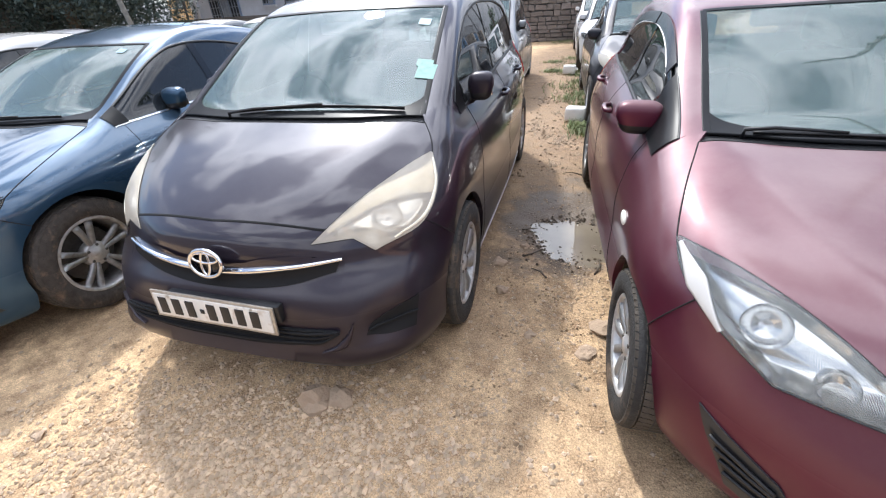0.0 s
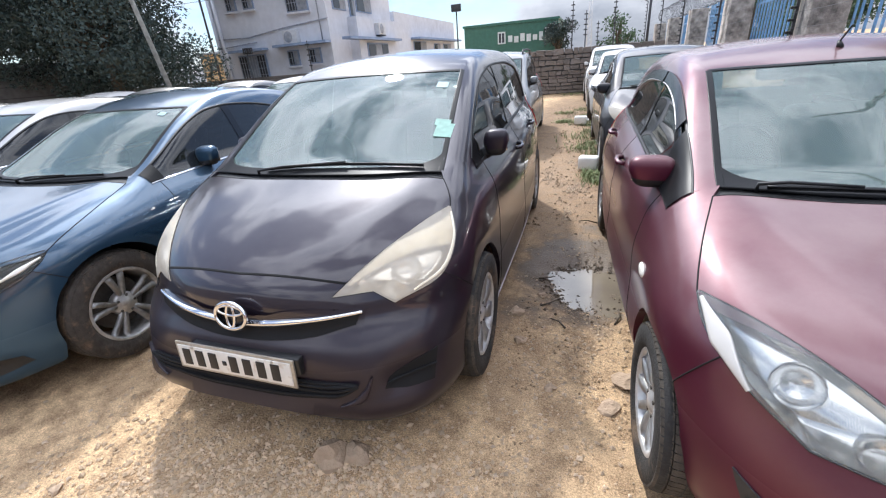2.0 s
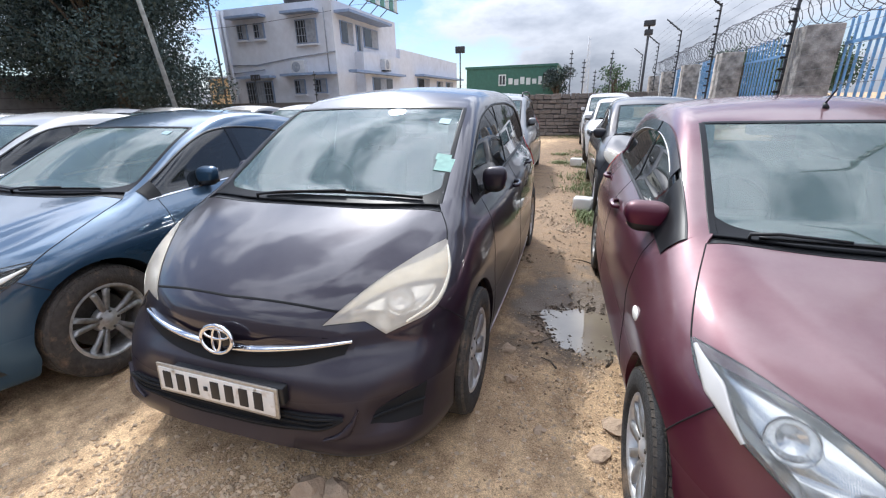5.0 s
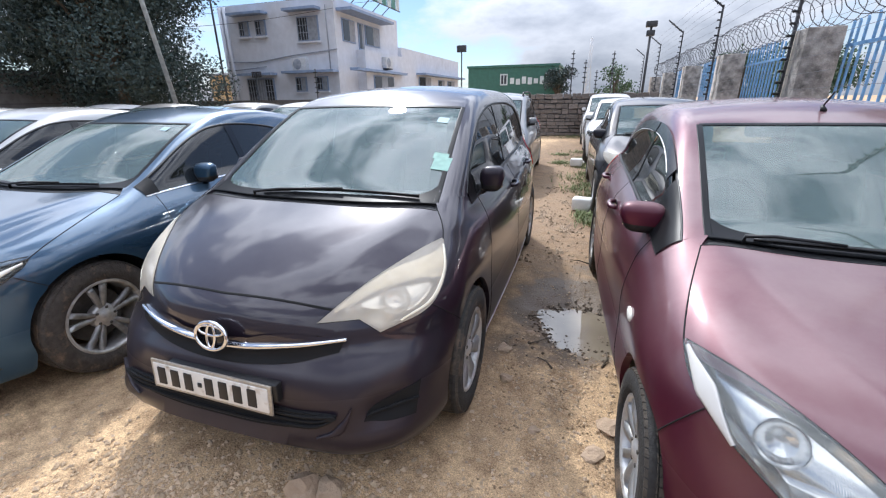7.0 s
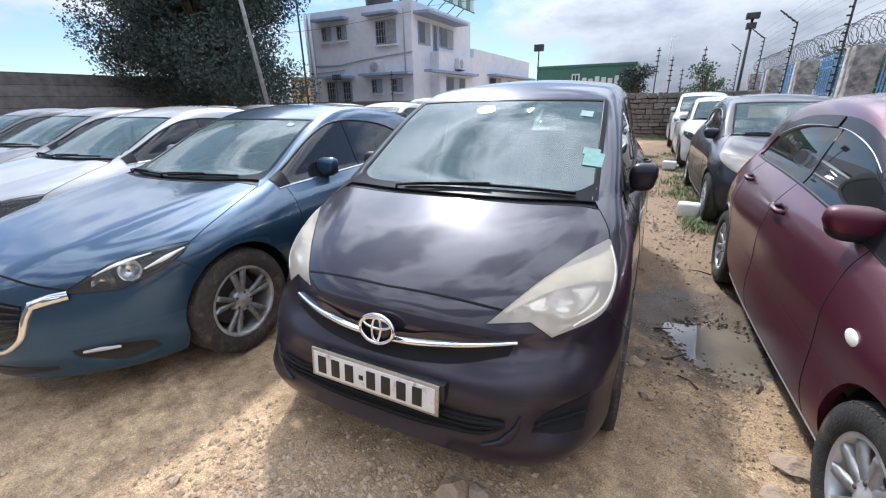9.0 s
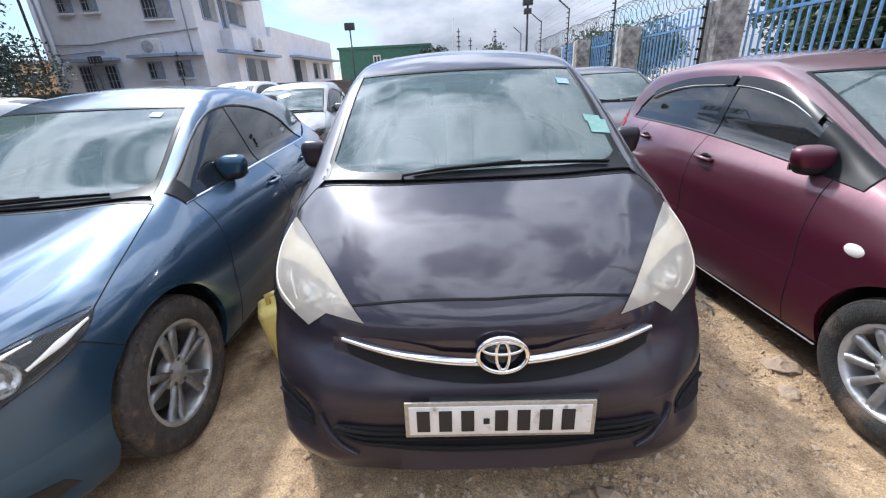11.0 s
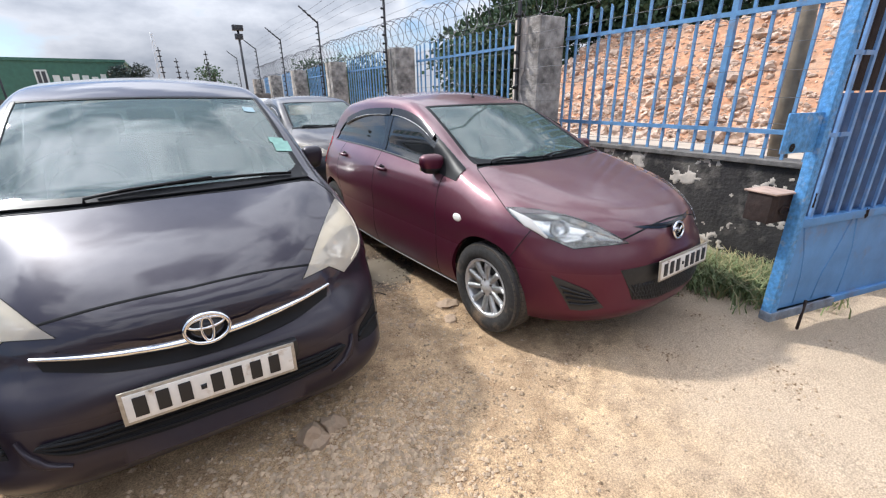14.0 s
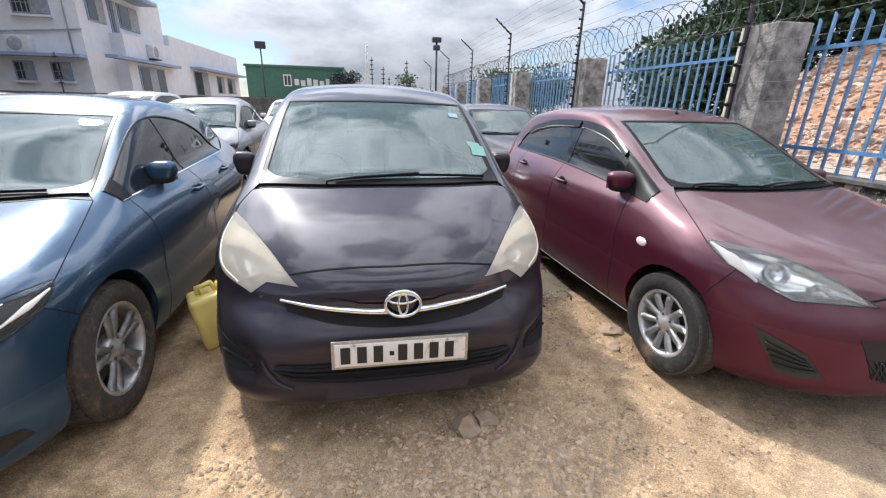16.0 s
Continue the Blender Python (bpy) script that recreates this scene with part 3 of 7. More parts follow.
def mirror_pod(parent, p, s, mat, size=(0.20, 0.11, 0.14), arm=0.10):
    """A door mirror: rounded shell, glass towards the rear, a black foot."""
    m = new("door_mirror")
    m.parent = parent
    m.matrix_local = pose(*p)
    bm = bmesh.new()
    bmesh.ops.create_uvsphere(bm, u_segments=24, v_segments=14, radius=0.5)
    for v in bm.verts:
        x, y, z = v.co
        sq = lambda a: math.copysign(abs(2 * a) ** 0.62 / 2, a)
        back = max(sq(y), 0) * 0.45 if y > 0 else sq(y)
        v.co = Vector((sq(x) * size[0] * (1 - 0.12 * (z < 0)), back * size[1], sq(z) * size[2] + 0.012 * s * x))
    low = bm.copy()
    cut = lambda f: f.calc_center_median().z < -0.12 * size[2]
    bmesh.ops.delete(bm, geom=[f for f in bm.faces if cut(f)], context="FACES")
    bmesh.ops.delete(low, geom=[f for f in low.faces if not cut(f)], context="FACES")
    part("mirror_shell", bm, mat, m)
    part("mirror_skirt", low, BLACK, m, "black plastic underside")
    bm = bmesh.new()
    box(bm, -size[0] * 0.40, size[0] * 0.40, 0.024, 0.030, -size[2] * 0.36, size[2] * 0.36, bevel=0.002)
    part("mirror_glass", bm, CHROME, m)
    bm = bmesh.new()
    tube(bm, [(-s * size[0] * 0.2, 0.0, -size[2] * 0.30), (-s * size[0] * 0.42, 0.0, -size[2] * 0.42), (-s * (size[0] * 0.5 + arm), 0.01, -size[2] * 0.46)], 0.026, 10, True, 0.034)
    part("mirror_foot", bm, BLACK, m)
    return m


def plate(parent, m, bars, w=0.535, h=0.122):
    """A number plate in a worn metal rim; its characters are plain bars."""
    p = new("number_plate")
    p.parent = parent
    p.matrix_local = m
    bm = bmesh.new()
    box(bm, -w / 2, w / 2, 0.0, 0.008, -h / 2, h / 2, bevel=0.002)
    part("plate_rim", bm, PLATERIM, p)
    bm = bmesh.new()
    box(bm, -w / 2 + 0.013, w / 2 - 0.013, -0.004, 0.002, -h / 2 + 0.012, h / 2 - 0.012, bevel=0.001)
    part("plate_panel", bm, PLATEWHITE, p)
    x = -w / 2 + 0.030
    for kind in bars:
        bm = bmesh.new()
        if kind == "dot":
            box(bm, x + 0.006, x + 0.024, -0.007, -0.003, -0.010, 0.008)
            x += 0.034
        else:
            box(bm, x + 0.006, x + 0.044, -0.007, -0.003, -0.036, 0.036, bevel=0.001)
            x += 0.065
        part("plain_bar", bm, PLATEBLACK, p)
    for bx in (-0.19, 0.19):
        bm = bmesh.new()
        revolve(bm, [(-0.0075, 0.001), (-0.0072, 0.005), (-0.003, 0.006)], 10, "y", (bx, 0, 0.045))
        part("screw", bm, PLATERIM, p)
    return p


def seat(parent, x, y, z):
    s = new("car_seat")
    s.parent = parent
    s.matrix_local = pose(x, y, z)
    bm = bmesh.new()
    box(bm, -0.25, 0.25, -0.25, 0.25, 0.0, 0.16, bevel=0.05)
    part("seat_cushion", bm, SEATCLOTH, s)
    bm = bmesh.new()
    box(bm, -0.24, 0.24, -0.06, 0.06, 0.0, 0.58, pose(0, 0.24, 0.12, -18, 0, 0), 0.05)
    part("seat_back", bm, SEATCLOTH, s)
    bm = bmesh.new()
    box(bm, -0.13, 0.13, -0.045, 0.045, 0.0, 0.17, pose(0, 0.43, 0.72, -12, 0, 0), 0.04)
    part("headrest", bm, SEATCLOTH, s)


def car(name, place, label, category, B, mat, K, bars="bbb dot bbbb", detail=2, group=""):
    """A whole car out of its body function B and its key points K. detail 2: seen close; 1: further off."""
    root = thing(name, place, label, category, group)
    n1, n2 = (30, 14) if detail == 2 else (16, 8)
    w, yA, yR, r = B.w, K["axles"][0], K["axles"][1], K["tyre"]
    ra, zs = r + K.get("arch_gap", 0.045), K.get("sill", 0.20)
    d0, d1, d2 = K["doors"]
    belt, dlo = K["belt"], K["dlo"]
    q0, q3 = K["glass_y"]
    A, LB, LC, LD = [np.array(p, float) for p in K["lamp"]]
    lamp_in = np.array(K["lamp_inner_mid"], float)
    lamp_out = np.array(K["lamp_outer_mid"], float)
    seam_mid = K["hood_front"]
    cowl = np.array(K["cowl_corner"], float)
    wsb, wst = np.array(K["ws_bottom"], float), np.array(K["ws_top"], float)
    rgt, rgb = np.array(K["rear_top"], float), np.array(K["rear_bottom"], float)
    sa = K.get("seam", 0.92)
    notch = A + (LB - A) * 0.64 + np.array(K.get("lamp_notch", (0, 0, 0)), float)
    gap, seal, trim = [], [], []
    # points round the front arch, from its front foot over the top to its rear foot
    arch = lambda yc, a0, a1, n: [(w, yc - ra * math.cos(a), r + ra * math.sin(a)) for a in np.linspace(a0, a1, n)]
    low_a = -math.asin(min(0.9, (r - zs) / ra))
    bump_low = K.get("bumper_z", 0.17)
    # --- front bumper ---
    hoodE = lamp_in * 0.0 + A + (LD - A) * 0.10
    hoodE[2] += 0.01
    hm = K.get("hood_mix", 0.12)
    hoodE = B.lay((A * (1 - hm) + lamp_in * hm)[None])[0]
    top = [mirror(LC), mirror((LB + LC) / 2), mirror(LB), mirror(notch), mirror(A), mirror(hoodE), (-seam_mid[0] * 0, seam_mid[1], seam_mid[2]), hoodE, A, notch, LB, (LB + LC) / 2, LC]
    nb = 96 if detail == 2 else 40
    seg = [B.curve([top[i], top[i + 1]], 8, True) for i in range(0, 5)] + [B.curve([top[5], (top[5] + np.array(top[6])) / 2 * np.array([1, 1, 1]) + np.array([0, 0, 0]), top[6], (np.array(top[6]) + top[7]) / 2, top[7]], 30, True)] + [B.curve([top[i], top[i + 1]], 8, True) for i in range(7, 12)]
    top_line = np.concatenate([s[:-1] for s in seg] + [seg[-1][-1:]])
    t_top = B.curve(top_line, nb, True)
    chin = lambda u: (w * u, float(B.nose(bump_low) + B.wrap * abs(u) ** B.wrap_p(bump_low)), bump_low + 0.04 * max(0.0, abs(u) - 0.8))
    bot_end = (w * 0.97, yA - ra * 0.98, bump_low + 0.05)
    bot = [mirror(bot_end), *[chin(u) for u in (-0.93, -0.84, -0.72, -0.5, -0.25, 0, 0.25, 0.5, 0.72, 0.84, 0.93)], bot_end]
    t_bot = B.curve(bot, nb)
    r_edge = B.curve([bot[-1], arch(yA, -0.2, -0.2, 1)[0], arch(yA, 0.15, 0.15, 1)[0], arch(yA, 0.42, 0.42, 1)[0], arch(yA, sa * 0.75, sa * 0.75, 1)[0], arch(yA, sa, sa, 1)[0], LC], 2 * n2 + 6)
    l_edge = mirror(r_edge)
    G = B.patch(t_bot, t_top, l_edge, r_edge)
    skin("front_bumper", G, mat, root, B, 0.02)
    seam_y = B.curve([top[5], (top[5] + np.array(top[6])) / 2, top[6], (np.array(top[6]) + top[7]) / 2, top[7]], 40, True)
    gap.append(seam_y)
    # --- bonnet ---
    h_front = B.curve([top[5], top[6], top[7]], 2 * n1)
    h_front = B.curve(seam_y, 2 * n1, True)
    h_side = B.curve([hoodE, lamp_in, LD, (LD + cowl) / 2 + np.array([0.01, 0, 0.01]), cowl], n2 + 14)
    h_back = B.curve([mirror(cowl), mirror(cowl) * np.array([0.5, 1, 1]) + np.array([0, -K["cowl_bow"] * 0.75, 0.015]), (0, cowl[1] - K["cowl_bow"], cowl[2] + 0.03), cowl * np.array([0.5, 1, 1]) + np.array([0, -K["cowl_bow"] * 0.75, 0.015]), cowl], 2 * n1)
    skin("bonnet", B.patch(h_front, h_back, mirror(h_side), h_side), mat, root, B)
    h_tail = B.curve([LD, (LD + cowl) / 2 + np.array([0.01, 0, 0.01]), cowl], n1)
    gap += [h_tail, mirror(h_tail), h_back]
    # --- cowl panel below the windscreen ---
    bow = K["ws_base_bow"]
    w_bot = B.curve([mirror(wsb), (-wsb[0] * 0.5, wsb[1] - bow * 0.75, wsb[2] + 0.005), (0, wsb[1] - bow, wsb[2] + 0.008), (wsb[0] * 0.5, wsb[1] - bow * 0.75, wsb[2] + 0.005), wsb], 2 * n1)
    skin("cowl", B.patch(h_back, w_bot, ends(h_back[0], w_bot[0], 5), ends(h_back[-1], w_bot[-1], 5), -0.012), BLACK, root, B, 0.0)
    # --- windscreen ---
    tb = K["ws_top_bow"]
    w_top = B.curve([mirror(wst), (-wst[0] * 0.5, wst[1] - tb * 0.75, wst[2] + 0.02), (0, wst[1] - tb, wst[2] + 0.03), (wst[0] * 0.5, wst[1] - tb * 0.75, wst[2] + 0.02), wst], 2 * n1)
    w_side = B.curve([wsb, (wsb + wst) / 2, wst], n1)
    skin("windscreen", B.patch(w_bot, w_top, mirror(w_side), w_side, -0.003), K.get("screen", SCREEN), root, B, 0.0, "glossy greenish windscreen with a film of dust")
    band = [w_top, w_side, mirror(w_side), w_bot]
    ribbon("windscreen_seal", band, 0.026, SAIL, root, B, 0.0005)
    if detail == 2:
        f0, f1 = w_bot, w_bot + (w_top - w_bot) * (0.05 + 0.12 * np.abs(np.linspace(-1, 1, len(w_bot))) ** 12)[:, None]
        skin("black_border", B.patch(f0, f1, ends(f0[0], f1[0], 6), ends(f0[-1], f1[-1], 6), 0.0005), SAIL, root, B, 0.0)
    # --- roof ---
    rail = [wst, *[np.array((B.gside(B.roof(np.array(y)) - 0.06) * B.gtaper(y) - 0.015, y, B.roof(np.array(y)) - 0.045)) for y in np.linspace(wst[1] + 0.25, rgt[1] - 0.2, 4)], rgt]
    r_side = B.curve(rail, 2 * n1)
    r_back = B.curve([mirror(rgt), (0, rgt[1] + 0.05, rgt[2] + 0.03), rgt], 2 * n1)
    skin("roof", B.patch(w_top, r_back, mirror(r_side), r_side), mat, root, B)
    r_glass_side = B.curve([rgt, (rgt + rgb) / 2, rgb], n2)
    r_low = B.curve([mirror(rgb), (0, rgb[1] + 0.06, rgb[2]), rgb], 2 * n1)
    skin("rear_window", B.patch(r_low, r_back, mirror(r_glass_side)[::-1], r_glass_side[::-1], 0.0), K.get("rear_glass", TINTED), root, B, 0.0)
    ribbon("rear_window_seal", [r_low, r_glass_side, mirror(r_glass_side)], 0.05, BLACK, root, B)
    # --- tail ---
    t_low = B.curve([(-w, K["length"] - 0.35, 0.28), (-w * 0.6, K["length"], 0.26), (0, K["length"], 0.26), (w * 0.6, K["length"], 0.26), (w, K["length"] - 0.35, 0.28)], 2 * n1)
    tail_side = B.curve([(w, K["length"] - 0.35, 0.28), (w, K["length"] - 0.35, 0.6), (w, K["length"] - 0.30, belt(q3) - 0.04), rgb], n1)
    skin("tailgate", B.patch(t_low, r_low, mirror(tail_side), tail_side), mat, root, B)
    for s in (1, -1):
        M = np.array([s, 1, 1])
        # front wing, doors, rear quarter
        bottom = arch(yA, sa, math.pi - low_a, 22)
        bottom += [(w, y, zs) for y in np.linspace(bottom[-1][1] + 0.03, d0, 4)]
        nf = 60 if detail == 2 else 30
        c0 = B.curve(bottom, nf, True)
        upper = [LC, lamp_out, LD, (LD + cowl) / 2 + np.array([0.01, 0, 0.01]), cowl, wsb * np.array([1, 1, 1]), np.array([w * 0.93, d0, belt(d0)])]
        c1 = B.curve(upper, nf, True)
        e0 = B.curve([c0[0], LC], n1)
        e1 = B.curve([(w, d0, zs), (w, d0 - 0.01, 0.5), (w * 0.93, d0, belt(d0))], n1)
        skin("front_wing", B.patch(c0, c1, e0, e1) * M, mat, root, B, 0.03)
        gap += [e0 * M, e1 * M]
        edges = [e1]
        for ya in (d1, d2):
            if ya == d2:
                pts = [(w, yR - ra - 0.02, zs), (w, yR - ra + 0.0, r + 0.05), (w, yR - ra * 0.75, r + ra * 0.85), (w, d2, belt(d2) - 0.12), (w * 0.93, d2, belt(d2))]
            else:
                pts = [(w, ya, zs), (w, ya, 0.55), (w * 0.93, ya, belt(ya))]
            edges.append(B.curve(pts, n1))
        for k, nm in ((0, "front_door"), (1, "rear_door")):
            ea, eb = edges[k], edges[k + 1]
            ya, yb = ea[-1][1], eb[-1][1]
            lo = B.curve([ea[0], eb[0]], n1)
            hi = B.curve([(w * 0.93, y, belt(y)) for y in np.linspace(ya, yb, 5)], n1)
            dr = skin(nm, B.patch(lo, hi, ea, eb) * M, mat, root, B)
            gap.append(eb * M)
            if detail == 2:
                hy = yb - 0.14
                hz = belt(hy) - 0.13
                hp = B.lay(np.array([[w, hy - 0.07, hz]]))[0]
                h2 = B.lay(np.array([[w, hy + 0.07, hz + 0.008]]))[0]
                bm = bmesh.new()
                tube(bm, [hp * M, (hp + [0.032, 0.01, 0.002]) * M, ((hp + h2) / 2 + [0.040, 0, 0.004]) * M, (h2 + [0.032, -0.01, 0.002]) * M, h2 * M], 0.014, 10)
                part("door_handle", bm, mat if K.get("handles") != "chrome" else CHROME, dr)
                bm = bmesh.new()
                bmesh.ops.create_uvsphere(bm, u_segments=16, v_segments=8, radius=0.05)
                bmesh.ops.scale(bm, vec=(0.05, 1.15, 0.62), verts=bm.verts)
                bmesh.ops.translate(bm, vec=(hp + h2) / 2 * M + np.array([0.001 * s, 0, 0]), verts=bm.verts)
                part("handle_cup", bm, GLOSS, dr)
        qa = edges[2]
        back_foot = arch(yR, math.pi - low_a, math.pi - low_a, 1)[0]
        lowq = B.curve(arch(yR, low_a + 0.2, math.pi - low_a, 22) + [(w, y, 0.26) for y in np.linspace(back_foot[1] + 0.04, K["length"] - 0.35, 4)], nf, True)
        upq = B.curve([(w * 0.93, d2, belt(d2)), (w * 0.93, (d2 + q3) / 2, belt((d2 + q3) / 2)), (w * 0.9, q3, belt(q3)), rgb], nf)
        qa2 = B.curve([lowq[0], *qa[len(qa) // 3 :]], n1, True)
        skin("rear_wing", B.patch(lowq, upq, qa2, tail_side) * M, mat, root, B, 0.03)
        # frame round the side windows: windscreen pillar, roof edge and rear pillar in one pressing
        ys = np.linspace(q0, q3, 2 * n1)
        d_up = B.lay(np.stack([np.full_like(ys, w * 0.80), ys, np.maximum(dlo(ys), belt(ys) + 0.004)], -1))
        d_lo = B.lay(np.stack([np.full_like(ys, w * 0.92), ys, belt(ys)], -1))
        rs = np.concatenate([w_side[:-1], r_side[:-1], r_glass_side])
        fr = B.curve([np.array([w * 0.93, d0, belt(d0)]), wsb], 6)
        outer = B.curve(rs, 2 * n1, True)
        inner = B.curve(np.concatenate([np.array([[w * 0.93, min(d0, q0) - 0.001, belt(d0)]]), d_up, np.array([[w * 0.9, q3 + 0.01, belt(q3)]])]), 2 * n1, True)
        skin("roof_rail", B.patch(inner, outer, ends(inner[0], outer[0], 8), ends(inner[-1], outer[-1], 8)) * M, mat, root, B, 0.02)
        yb = d1
        for nm, ya, ye in (("front_side_window", q0 + K.get("sail", 0.12), yb - 0.03), ("rear_side_window", yb + 0.04, q3)):
            t = np.linspace(ya, ye, n1)
            lo = B.lay(np.stack([np.full_like(t, w * 0.92), t, belt(t) + 0.004], -1))
            hi = B.lay(np.stack([np.full_like(t, w * 0.80), t, np.maximum(dlo(t), belt(t) + 0.006)], -1))
            skin(nm, B.patch(lo, hi, ends(lo[0], hi[0], n2), ends(lo[-1], hi[-1], n2), -0.006) * M, TINTED, root, B, 0.0)
        for nm, ya, ye in (("mirror_sail", q0, q0 + K.get("sail", 0.12)), ("door_pillar", yb - 0.03, yb + 0.04)):
            t = np.linspace(ya, ye, 6)
            lo = B.lay(np.stack([np.full_like(t, w * 0.92), t, belt(t)], -1))
            hi = B.lay(np.stack([np.full_like(t, w * 0.80), t, np.maximum(dlo(t), belt(t) + 0.004)], -1))
            skin(nm, B.patch(lo, hi, ends(lo[0], hi[0], n2), ends(lo[-1], hi[-1], n2), 0.005 if nm == "mirror_sail" else -0.002) * M, SAIL if nm == "mirror_sail" else GLOSS, root, B, 0.0)
        seal += [d_up * M]
        trim += [d_lo * M]
        # lamp: lens over a lit bowl
        c0 = B.curve([A, notch, LB], n1, True)
        c1 = B.curve([LD + np.array([-0.012, 0.0, 0.0]), LD], n1)
        e_in = B.curve([A, lamp_in, LD + np.array([-0.012, 0.0, 0.0])], n1)
        e_out = B.curve([LB, LC, lamp_out, LD], n1)
        lamp = new("headlight")
        lamp.parent = root
        skin("lamp_lens", B.patch(c0, c1, e_in, e_out, 0.004) * M, K.get("lens", LENS), lamp, B, 0.012)
        Gb = B.patch(c0, c1, e_in, e_out, 0.0)
        u = np.linspace(0, 1, Gb.shape[1])[None, :, None]
        v = np.linspace(0, 1, Gb.shape[0])[:, None, None]
        depth = np.minimum(1, 6 * np.minimum(np.minimum(u, 1 - u) * 2, np.minimum(v, 1 - v)))
        skin("lamp_reflector", (Gb - B.normal(Gb) * (0.012 + 0.04 * depth)) * M, K.get("bowl", BOWL), lamp, B, 0.0)
        if K.get("cream"):
            nv, nu = Gb.shape[0], Gb.shape[1]
            vv = np.linspace(0.0, 1.0, nv)
            fu = np.interp(vv, *K["cream"])
            Gc = np.stack([np.stack([np.interp(np.linspace(0.0, f, 12), np.linspace(0, 1, nu), Gb[i, :, q]) for q in range(3)], -1) for i, f in enumerate(fu)])
            skin("lamp_brow", (Gc - B.normal(Gc) * 0.004) * M, CREAM, lamp, B, 0.02, "yellowed cream plastic behind the lens")
        if detail == 2:
            for nm, t1, t2, rad, mt in K.get("bulbs", ()):
                i, j = int(t2 * (Gb.shape[0] - 1)), int(t1 * (Gb.shape[1] - 1))
                nrm = B.normal(Gb[i, j][None])[0]
                c = (Gb[i, j] - nrm * 0.034) * M
                bm = bmesh.new()
                revolve(bm, [(0.016, 0.002), (0.015, rad * 0.3), (0.010, rad * 0.62), (-0.004, rad * 0.9), (-0.012, rad), (-0.014, rad * 1.06), (0.006, rad * 1.1)], 22, "y")
                bmesh.ops.recalc_face_normals(bm, faces=bm.faces)
                aim = (Vector(nrm * M) * 0.7 + Vector((0, -0.3, 0))).normalized()
                bmesh.ops.rotate(bm, cent=(0, 0, 0), matrix=Vector((0, -1, 0)).rotation_difference(aim).to_matrix(), verts=bm.verts)
                bmesh.ops.translate(bm, vec=c, verts=bm.verts)
                part(nm, bm, mt, lamp, smooth=False)
        gap += [e_in * M, e_out * M, c0 * M]
        # wheel wells and wheels
        for yc in (yA, yR):
            bm = bmesh.new()
            rows = []
            for a in np.linspace(0.0, math.pi - low_a, 20):
                rows.append([(s * xx, yc - (ra + 0.01) * math.cos(a), r + (ra + 0.01) * math.sin(a)) for xx in (w * 0.55, w - 0.06 - (0.15 * max(0.0, math.cos(a)) if yc == yA else 0.0))])
            grid_mesh(bm, rows)
            part("wheel_well", bm, SEAM, root)
        sp, rm, tm = K["spokes"], K.get("rim_mat", ALLOY), K.get("tyre_mat", RUBBER)
        wheel(root, s * K["track"], yA, r, K.get("tyre_w", 0.19), K["rim"], s, sp, rm, tm, K.get("steer", 0.0))
        wheel(root, s * K["track"], yR, r, K.get("tyre_w", 0.19), K["rim"], s, sp, rm, tm)
        for v0, v1 in ((K["visor"][0], d1 - 0.02), (d1 + 0.02, K["visor"][1])) if K.get("visor") else ():
            t = np.linspace(v0, v1, n1)
            hi = B.lay(np.stack([np.full_like(t, w * 0.80), t, dlo(t) + 0.012], -1))
            lo = B.lay(np.stack([np.full_like(t, w * 0.82), t, np.maximum(dlo(t) - 0.048, belt(t) + 0.03)], -1))
            skin("rain_visor", (B.patch(lo, hi, ends(lo[0], hi[0], 6), ends(lo[-1], hi[-1], 6), 0.012)) * M, SMOKE, root, B, 0.006)
            ribbon("visor_trim", [lo[2:] * M], 0.006, ALLOY, root, B, 0.0145, "", 0.003)
        mirror_pod(root, (s * K["mirror"][0], K["mirror"][1], K["mirror"][2]), s, K.get("mirror_mat", mat), K.get("mirror_size", (0.20, 0.12, 0.14)), K.get("mirror_arm", 0.10))
        # rear lamp
        tl = B.patch(B.curve([(w, K["length"] - 0.42, belt(q3) - 0.30), (w * 0.7, K["length"] - 0.02, belt(q3) - 0.30)], 8), B.curve([(w, K["length"] - 0.40, belt(q3) - 0.05), (w * 0.75, K["length"] - 0.06, belt(q3) - 0.03)], 8), B.curve([(w, K["length"] - 0.42, belt(q3) - 0.30), (w, K["length"] - 0.40, belt(q3) - 0.05)], 8), B.curve([(w * 0.7, K["length"] - 0.02, belt(q3) - 0.30), (w * 0.75, K["length"] - 0.06, belt(q3) - 0.03)], 8), 0.006)
        skin("tail_light", tl * M, REDLENS, root, B, 0.01)
        sill = B.curve([(w * 0.97, yA + ra * 0.98, zs - 0.015), (w * 0.98, yR - ra * 0.98, zs - 0.015)], 16)
        ribbon("sill_trim", [sill * M], K.get("sill_w", 0.03), K.get("sill_mat", BLACK), root, B, 0.006)
    ribbon("shut_line", gap[1:], 0.0045, SEAM, root, B)
    ribbon("bonnet_gap", gap[:1], 0.010, SEAM, root, B)
    ribbon("window_seal", seal, 0.014, BLACK, root, B, 0.003)
    ribbon("waist_moulding", trim, 0.014, K.get("waist_mat", BLACK), root, B, 0.004)
    # floor pan, dashboard, seats
    bm = bmesh.new()
    box(bm, -w * 0.70, w * 0.70, 0.30, K["length"] - 0.35, 0.20, 0.48)
    box(bm, -w * 0.52, w * 0.52, 0.22, yA + 0.3, 0.3, 0.6)
    # hidden tray behind the bumper, added to darken the ground below it
    box(bm, -w * 0.46, w * 0.46, 0.20, yA - ra - 0.01, bump_low + 0.03, bump_low + 0.06)
    part("floor_pan", bm, SEAM, root, smooth=False)
